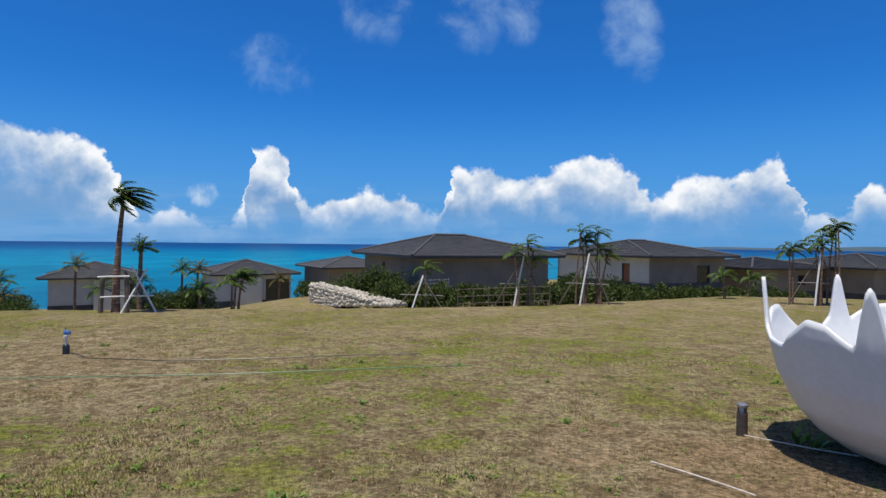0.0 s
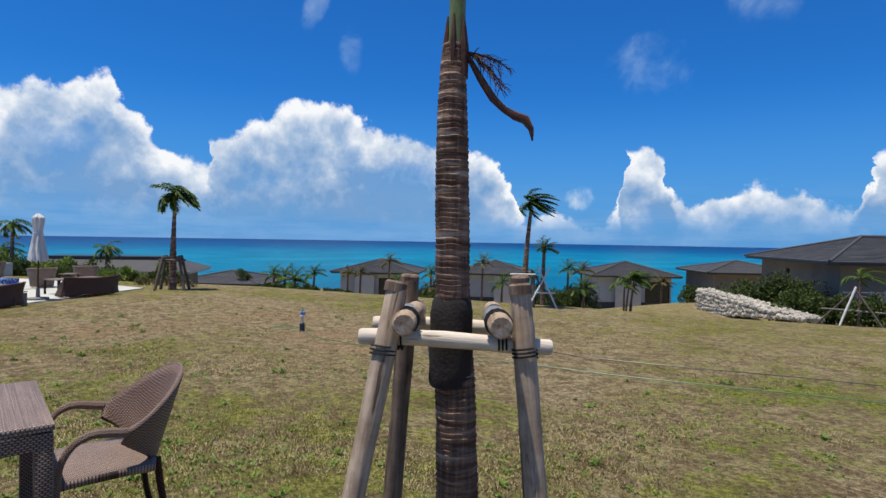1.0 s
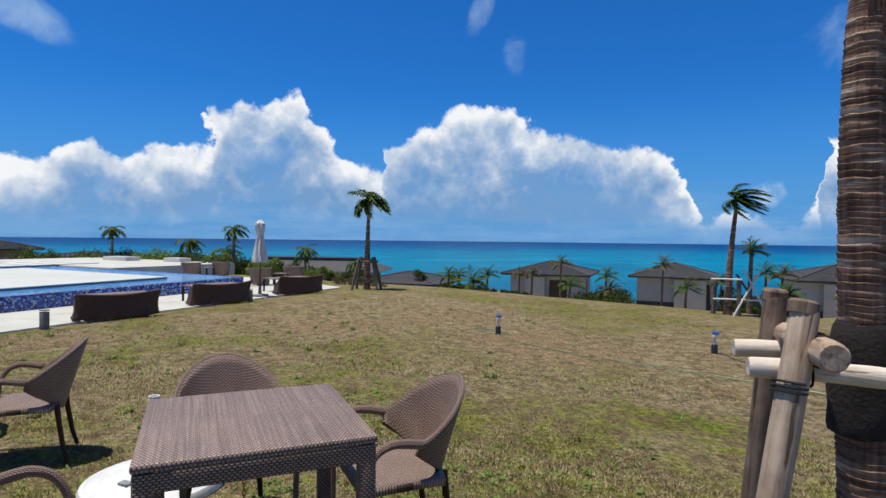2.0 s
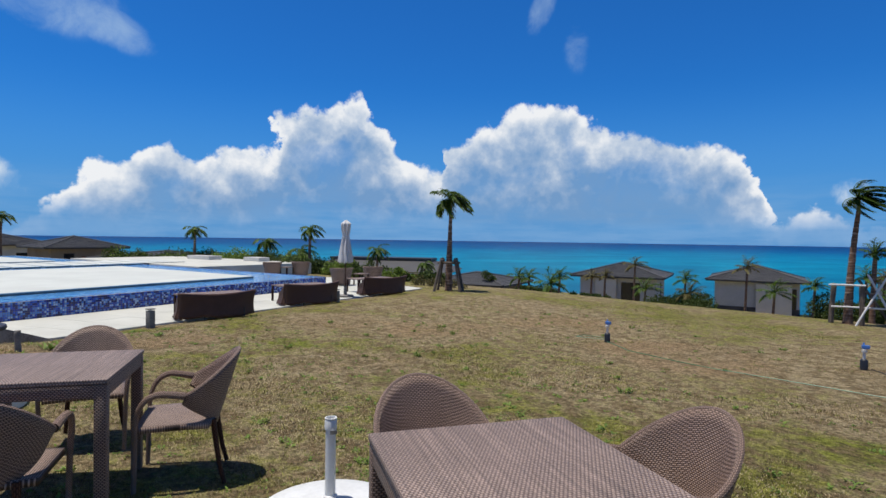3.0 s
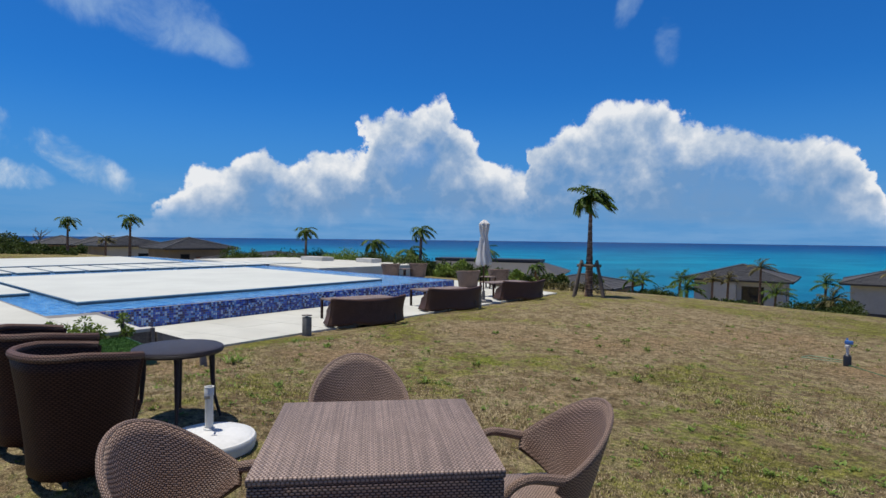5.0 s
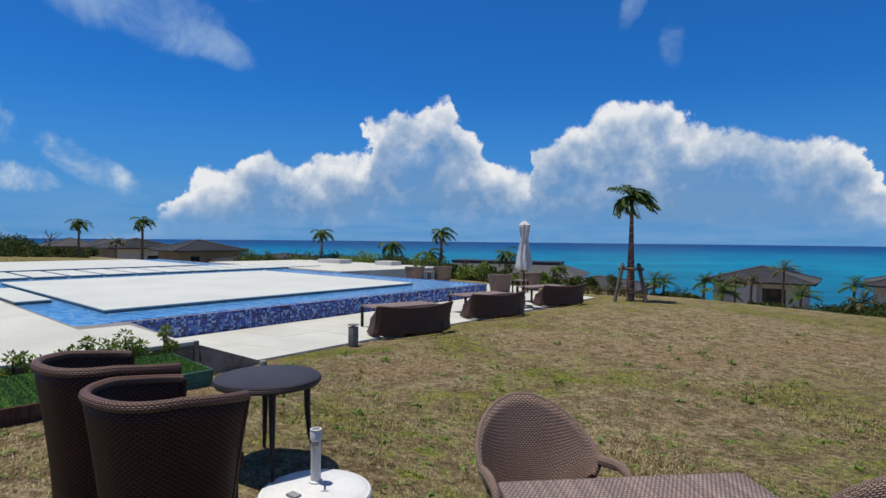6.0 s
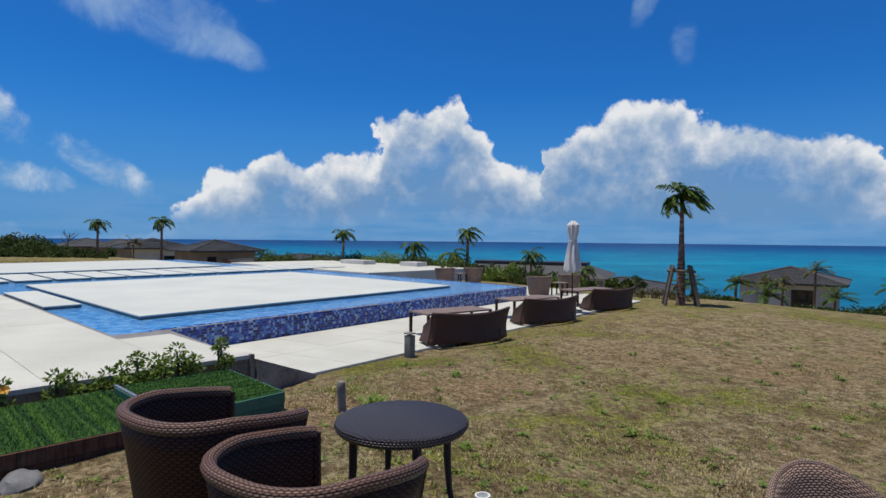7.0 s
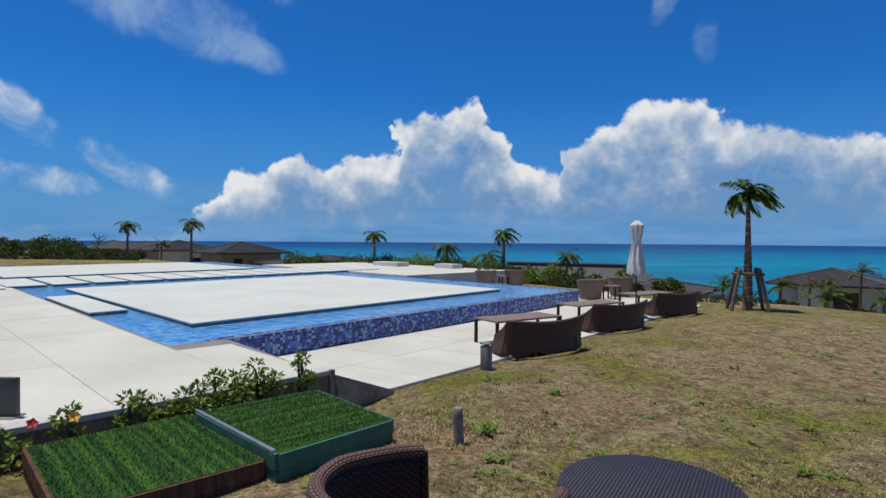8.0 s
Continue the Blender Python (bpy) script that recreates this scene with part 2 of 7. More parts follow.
def bump(n, p, height, strength=0.4, distance=0.01):
    b = n.add("ShaderNodeBump")
    n.put(b, "Height", height)
    n.put(b, "Strength", strength)
    n.put(b, "Distance", distance)
    n.put(p, "Normal", b)


def plain(name, dark, light, rough=0.7, scale=6.0, fine=60.0, relief=0.2, depth=0.004, metal=0.0, spec=0.5, coords="Object", stretch=(1, 1, 1), each=0.0):
    """A surface with colour that drifts between two tones at two scales, and fine relief."""
    m, n, p = material(name, rough, metal, spec)
    tc = n.add("ShaderNodeTexCoord").outputs[coords] if coords != "World" else n.add("ShaderNodeNewGeometry").outputs["Position"]
    v = n.add("ShaderNodeVectorMath", tc, stretch, operation="MULTIPLY").outputs[0]
    a, b = n.noise(v, scale, 5.0), n.noise(v, fine, 4.0)
    f = n.math("MULTIPLY_ADD", b, 0.5, n.math("MULTIPLY", a, 0.7))
    f = n.smooth(f, 0.4, 0.8)
    col = n.mix(f, dark, light)
    if each:
        r = n.add("ShaderNodeObjectInfo").outputs["Random"]
        col = n.mix(1.0, col, n.mix(r, (1 - each,) * 3, (1 + each,) * 3), "MULTIPLY")
    n.put(p, "Base Color", col)
    n.put(p, "Roughness", n.math("MULTIPLY_ADD", b, 0.25, rough - 0.12, clamp=True))
    bump(n, p, b, relief, depth)
    return m


def wicker(name, dark, light, gap, wide=0.022, high=0.0085, streak=0.0, rough=0.5, relief=0.75, spec=0.35):
    """Synthetic strands woven in rows, each pass humped over an upright, with dark gaps between."""
    m, n, p = material(name, rough, spec=spec)
    uv = n.add("ShaderNodeTexCoord").outputs["UV"]
    sx = n.add("ShaderNodeSeparateXYZ", uv)
    row = n.math("DIVIDE", sx.outputs[1], high)
    odd = n.math("MODULO", n.math("FLOOR", row), 2.0)
    across = n.math("ABSOLUTE", n.math("SINE", n.math("MULTIPLY", n.math("ADD", n.math("DIVIDE", sx.outputs[0], wide), n.math("MULTIPLY", odd, 0.5)), math.pi)))
    tall = n.math("ABSOLUTE", n.math("SINE", n.math("MULTIPLY", row, math.pi)))
    hump = n.math("MULTIPLY", n.math("POWER", across, 0.6), n.math("POWER", tall, 0.6))
    uneven = n.noise(n.add("ShaderNodeVectorMath", uv, (1 / wide, 1 / high, 1.0), operation="MULTIPLY").outputs[0], 0.8, 2.0)
    big = n.noise(uv, 5.0, 4.0)
    tone = n.math("MULTIPLY", n.math("MULTIPLY_ADD", big, 0.5, 0.75), n.math("MULTIPLY_ADD", uneven, 0.7, 0.65))
    if streak:
        along = n.noise(n.add("ShaderNodeVectorMath", uv, (95.0, 1.2, 1.0), operation="MULTIPLY").outputs[0], 1.0, 4.0, 0.7)
        tone = n.math("MULTIPLY", tone, n.smooth(along, 0.35, 0.65, 1.0 - streak * 0.5, 1.0 + streak * 0.5))
    # highlights on strand crests and shade in the gaps are put into the colour
    col = n.mix(n.smooth(hump, 0.45, 0.95), dark, light)
    col = n.mix(n.smooth(hump, 0.52, 0.25), col, gap)
    n.put(p, "Base Color", n.mix(1.0, col, n.add("ShaderNodeCombineXYZ", tone, tone, tone).outputs[0], "MULTIPLY"))
    bump(n, p, hump, relief, 0.004)
    return m


def world_pos(n):
    return n.add("ShaderNodeNewGeometry").outputs["Position"]


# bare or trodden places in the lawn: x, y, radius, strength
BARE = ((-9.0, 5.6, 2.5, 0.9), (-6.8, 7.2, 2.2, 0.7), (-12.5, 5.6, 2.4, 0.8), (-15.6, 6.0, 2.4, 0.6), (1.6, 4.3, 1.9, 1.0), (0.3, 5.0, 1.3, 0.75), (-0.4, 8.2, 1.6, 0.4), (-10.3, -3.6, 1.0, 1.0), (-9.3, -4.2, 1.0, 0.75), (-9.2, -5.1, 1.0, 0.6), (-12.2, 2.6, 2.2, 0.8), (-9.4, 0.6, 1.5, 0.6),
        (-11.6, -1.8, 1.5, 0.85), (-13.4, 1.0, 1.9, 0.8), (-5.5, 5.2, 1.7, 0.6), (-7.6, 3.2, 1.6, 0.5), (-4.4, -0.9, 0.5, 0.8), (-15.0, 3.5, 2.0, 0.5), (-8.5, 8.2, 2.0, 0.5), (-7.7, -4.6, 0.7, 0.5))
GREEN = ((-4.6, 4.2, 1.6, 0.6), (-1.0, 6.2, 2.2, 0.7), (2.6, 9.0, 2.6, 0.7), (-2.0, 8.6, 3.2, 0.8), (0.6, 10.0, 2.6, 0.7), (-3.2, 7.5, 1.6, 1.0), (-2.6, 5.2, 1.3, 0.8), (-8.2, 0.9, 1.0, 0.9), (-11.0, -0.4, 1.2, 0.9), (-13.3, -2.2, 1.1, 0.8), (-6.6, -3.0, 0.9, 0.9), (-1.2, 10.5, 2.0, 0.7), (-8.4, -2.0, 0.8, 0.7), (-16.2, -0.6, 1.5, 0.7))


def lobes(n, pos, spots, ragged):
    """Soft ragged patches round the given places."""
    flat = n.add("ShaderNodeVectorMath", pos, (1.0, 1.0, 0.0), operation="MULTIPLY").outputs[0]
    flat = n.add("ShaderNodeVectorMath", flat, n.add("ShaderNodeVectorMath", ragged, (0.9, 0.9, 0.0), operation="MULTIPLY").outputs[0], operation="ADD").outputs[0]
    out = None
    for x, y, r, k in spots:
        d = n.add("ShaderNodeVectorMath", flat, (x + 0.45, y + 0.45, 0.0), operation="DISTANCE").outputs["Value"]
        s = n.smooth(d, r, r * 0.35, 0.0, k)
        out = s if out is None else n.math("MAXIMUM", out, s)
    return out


def lawn_material():
    m, n, p = material("dry_lawn", 0.95, spec=0.1)
    pos = world_pos(n)
    rag = n.noise(pos, 1.1, 6.0, 0.68)
    big, mid, small, tuft, fine = n.noise(pos, 0.18, 4.0), n.noise(pos, 0.85, 6.0, 0.65, 0.3), n.noise(pos, 4.5, 6.0, 0.7), n.noise(pos, 19.0, 5.0, 0.7), n.noise(pos, 75.0, 4.0, 0.75)
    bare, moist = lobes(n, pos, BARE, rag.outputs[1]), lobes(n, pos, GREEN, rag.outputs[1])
    g = n.math("ADD", n.math("MULTIPLY", big, 0.5), n.math("MULTIPLY", mid, 0.85))
    g = n.math("ADD", g, n.math("MULTIPLY", n.math("SUBTRACT", small, 0.5), 1.1))
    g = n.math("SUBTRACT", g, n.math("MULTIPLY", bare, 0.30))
    green = n.smooth(g, 0.56, 0.87)
    dry = n.mix(n.smooth(small, 0.38, 0.62), (0.198, 0.143, 0.076), (0.40, 0.322, 0.195))
    grass = n.mix(n.smooth(small, 0.38, 0.62), (0.110, 0.112, 0.018), (0.255, 0.245, 0.060))
    col = n.mix(green, dry, grass)
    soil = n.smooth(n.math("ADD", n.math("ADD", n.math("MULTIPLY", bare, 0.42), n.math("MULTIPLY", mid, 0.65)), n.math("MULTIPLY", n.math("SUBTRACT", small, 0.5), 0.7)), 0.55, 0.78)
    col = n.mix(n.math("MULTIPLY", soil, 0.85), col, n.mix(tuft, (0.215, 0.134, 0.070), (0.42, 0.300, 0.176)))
    lush = n.math("ADD", n.math("MULTIPLY", moist, 0.55), n.math("ADD", n.math("MULTIPLY", n.math("SUBTRACT", small, 0.5), 1.5), n.math("MULTIPLY", n.math("SUBTRACT", mid, 0.5), 1.0)))
    lush = n.smooth(lush, 0.28, 0.75)
    col = n.mix(n.math("MULTIPLY", lush, 0.8), col, n.mix(tuft, (0.085, 0.125, 0.010), (0.23, 0.27, 0.030)))
    clump = n.mix(n.smooth(tuft, 0.3, 0.7), (0.44, 0.45, 0.41), (1.45, 1.44, 1.44))
    speck = n.mix(n.smooth(fine, 0.25, 0.75), (0.40, 0.40, 0.38), (1.60, 1.60, 1.57))
    col = n.mix(1.0, n.mix(1.0, col, clump, "MULTIPLY"), speck, "MULTIPLY")
    n.put(p, "Base Color", col)
    bump(n, p, n.math("ADD", fine, n.math("MULTIPLY", tuft, 2.0)), 0.9, 0.03)
    return m


def sea_material():
    m, n, p = material("sea_water", 0.4, spec=0.05)
    pos = world_pos(n)
    xyz = n.add("ShaderNodeSeparateXYZ", pos)
    flat = n.add("ShaderNodeVectorMath", pos, (1.0, 1.0, 0.0), operation="MULTIPLY").outputs[0]
    dist = n.add("ShaderNodeVectorMath", flat, operation="LENGTH").outputs["Value"]
    logd = n.math("LOGARITHM", dist, 10.0)
    reef = n.noise(n.add("ShaderNodeVectorMath", flat, (0.0016, 0.0022, 0.0), operation="MULTIPLY").outputs[0], 1.0, 6.0, 0.6, 0.6)
    band = n.math("MULTIPLY_ADD", n.math("SUBTRACT", reef, 0.5), 0.45, logd)
    far = n.add("ShaderNodeMapRange", band, 2.4, 3.7, 0.0, 1.0)
    col = n.ramp(far, [(0.0, (0.0, 0.135, 0.235)), (0.22, (0.0, 0.185, 0.300)), (0.38, (0.0, 0.155, 0.278)), (0.52, (0.0, 0.085, 0.215)), (0.68, (0.001, 0.050, 0.165)),
                       (0.84, (0.002, 0.034, 0.135)), (1.0, (0.002, 0.026, 0.110))])
    patch = n.noise(flat, 0.02, 5.0, 0.6)
    col = n.mix(1.0, col, n.mix(n.smooth(patch, 0.32, 0.68), (0.68, 0.72, 0.80), (1.25, 1.25, 1.18)), "MULTIPLY")
    n.put(p, "Base Color", col)
    wave = n.math("ADD", n.noise(flat, 0.12, 5.0, 0.6), n.math("MULTIPLY", n.noise(flat, 0.7, 3.0), 0.3))
    bump(n, p, wave, 0.5, 1.2)
    return m


def pool_material():
    m, n, p = material("pool_water", 0.04, spec=0.5)
    pos = world_pos(n)
    ripple = n.noise(pos, 6.0, 4.0, 0.6, 0.8)
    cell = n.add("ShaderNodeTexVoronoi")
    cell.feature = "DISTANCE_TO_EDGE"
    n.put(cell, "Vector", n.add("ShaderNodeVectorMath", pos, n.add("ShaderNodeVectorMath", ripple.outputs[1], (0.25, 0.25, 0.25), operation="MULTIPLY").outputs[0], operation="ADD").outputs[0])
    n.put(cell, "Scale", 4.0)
    # pale web of sunlight bent by the ripples, painted into the water colour
    caustic = n.smooth(cell.outputs[0], 0.0, 0.22, 1.0, 0.0)
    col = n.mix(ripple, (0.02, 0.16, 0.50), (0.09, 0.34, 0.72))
    col = n.mix(n.math("MULTIPLY", caustic, 0.5), col, (0.32, 0.62, 0.90))
    n.put(p, "Base Color", col)
    bump(n, p, ripple, 0.35, 0.05)
    return m


def roof_material():
    m, n, p = material("roof_tile", 0.75)
    tc = n.add("ShaderNodeTexCoord").outputs["Object"]
    island = n.add("ShaderNodeNewGeometry").outputs["Random Per Island"]
    a, b = n.noise(tc, 1.2, 4.0), n.noise(tc, 30.0, 3.0)
    col = n.mix(n.math("MULTIPLY_ADD", a, 0.6, n.math("MULTIPLY", island, 0.4)), (0.043, 0.043, 0.046), (0.105, 0.102, 0.10))
    n.put(p, "Base Color", col)
    bump(n, p, b, 0.3, 0.01)
    return m


def tile_material():
    m, n, p = material("mosaic_tile", 0.12)
    r = n.add("ShaderNodeNewGeometry").outputs["Random Per Island"]
    col = n.ramp(r, [(0.0, (0.004, 0.016, 0.13)), (0.28, (0.006, 0.042, 0.35)), (0.50, (0.015, 0.10, 0.54)), (0.66, (0.07, 0.23, 0.62)), (0.82, (0.30, 0.46, 0.72)), (1.0, (0.30, 0.46, 0.72))], "CONSTANT")
    n.put(p, "Base Color", col)
    return m


def leaf_material(name, dark, light, rough=0.5, trans=0.25):
    m, n, p = material(name, rough, spec=0.2)
    r = n.add("ShaderNodeNewGeometry").outputs["Random Per Island"]
    tc = n.add("ShaderNodeTexCoord").outputs["Object"]
    f = n.math("MULTIPLY_ADD", n.noise(tc, 2.5, 3.0), 0.6, n.math("MULTIPLY", r, 0.5))
    col = n.mix(n.smooth(f, 0.15, 0.85), dark, light)
    n.put(p, "Base Color", col)
    t = n.add("ShaderNodeBsdfTranslucent", col)
    mx = n.add("ShaderNodeMixShader", trans, p, t)
    out = [x for x in m.node_tree.nodes if x.type == "OUTPUT_MATERIAL"][0]
    n.put(out, 0, mx)
    return m


def bark_material():
    m, n, p = material("palm_bark", 0.9, spec=0.2)
    tc = n.add("ShaderNodeTexCoord").outputs["Object"]
    v = n.add("ShaderNodeVectorMath", tc, (3.0, 3.0, 34.0), operation="MULTIPLY").outputs[0]
    ring, fine = n.noise(v, 1.0, 4.0, 0.6, 0.5), n.noise(tc, 60.0, 4.0, 0.7)
    fibre = n.noise(n.add("ShaderNodeVectorMath", tc, (70.0, 70.0, 6.0), operation="MULTIPLY").outputs[0], 1.0, 3.0)
    col = n.mix(n.smooth(n.math("MULTIPLY_ADD", fibre, 0.4, n.math("MULTIPLY", ring, 0.8)), 0.45, 0.8), (0.105, 0.056, 0.038), (0.37, 0.235, 0.160))
    pale = n.smooth(ring, 0.58, 0.66)
    col = n.mix(n.math("MULTIPLY", pale, 0.7), col, (0.52, 0.435, 0.35))
    n.put(p, "Base Color", col)
    bump(n, p, n.math("ADD", n.math("MULTIPLY", ring, 1.4), fibre), 0.8, 0.012)
    return m


def wood_material(name, dark, light, rough=0.85):
    m, n, p = material(name, rough, spec=0.25)
    tc = n.add("ShaderNodeTexCoord").outputs["Object"]
    v = n.add("ShaderNodeVectorMath", tc, (44.0, 44.0, 3.2), operation="MULTIPLY").outputs[0]
    grain, big = n.noise(v, 1.0, 6.0, 0.65, 0.6), n.noise(tc, 11.0, 5.0, 0.65)
    col = n.mix(n.smooth(n.math("MULTIPLY_ADD", big, 0.5, n.math("MULTIPLY", grain, 0.7)), 0.4, 0.85), dark, light)
    crack = n.smooth(grain, 0.33, 0.41, 1.0, 0.0)
    col = n.mix(n.math("MULTIPLY", crack, 0.7), col, (0.03, 0.024, 0.018))
    n.put(p, "Base Color", col)
    bump(n, p, grain, 0.6, 0.006)
    return m


def turf_material(axis=0):
    m, n, p = material("artificial_turf", 0.8, spec=0.2)
    tc = n.add("ShaderNodeTexCoord").outputs["Object"]
    sx = n.add("ShaderNodeSeparateXYZ", tc)
    wob = n.noise(tc, 3.0, 3.0)
    across = n.math("MULTIPLY_ADD", wob, 0.05, sx.outputs[axis])
    band = n.noise(n.add("ShaderNodeCombineXYZ", across, 0.0, 0.0).outputs[0], 13.0, 3.0, 0.55)
    fine = n.noise(tc, 160.0, 3.0, 0.7)
    f = n.math("ADD", n.smooth(band, 0.41, 0.59, 0.0, 0.55), n.math("MULTIPLY", fine, 0.26))
    col = n.mix(f, (0.008, 0.040, 0.010), (0.080, 0.190, 0.022))
    n.put(p, "Base Color", col)
    bump(n, p, fine, 0.8, 0.01)
    return m


def rubble_material():
    m = plain("limestone_rubble", (0.36, 0.32, 0.25), (0.66, 0.60, 0.50), 0.9, 2.0, 25.0, 0.6, 0.02, each=0.18)
    return m


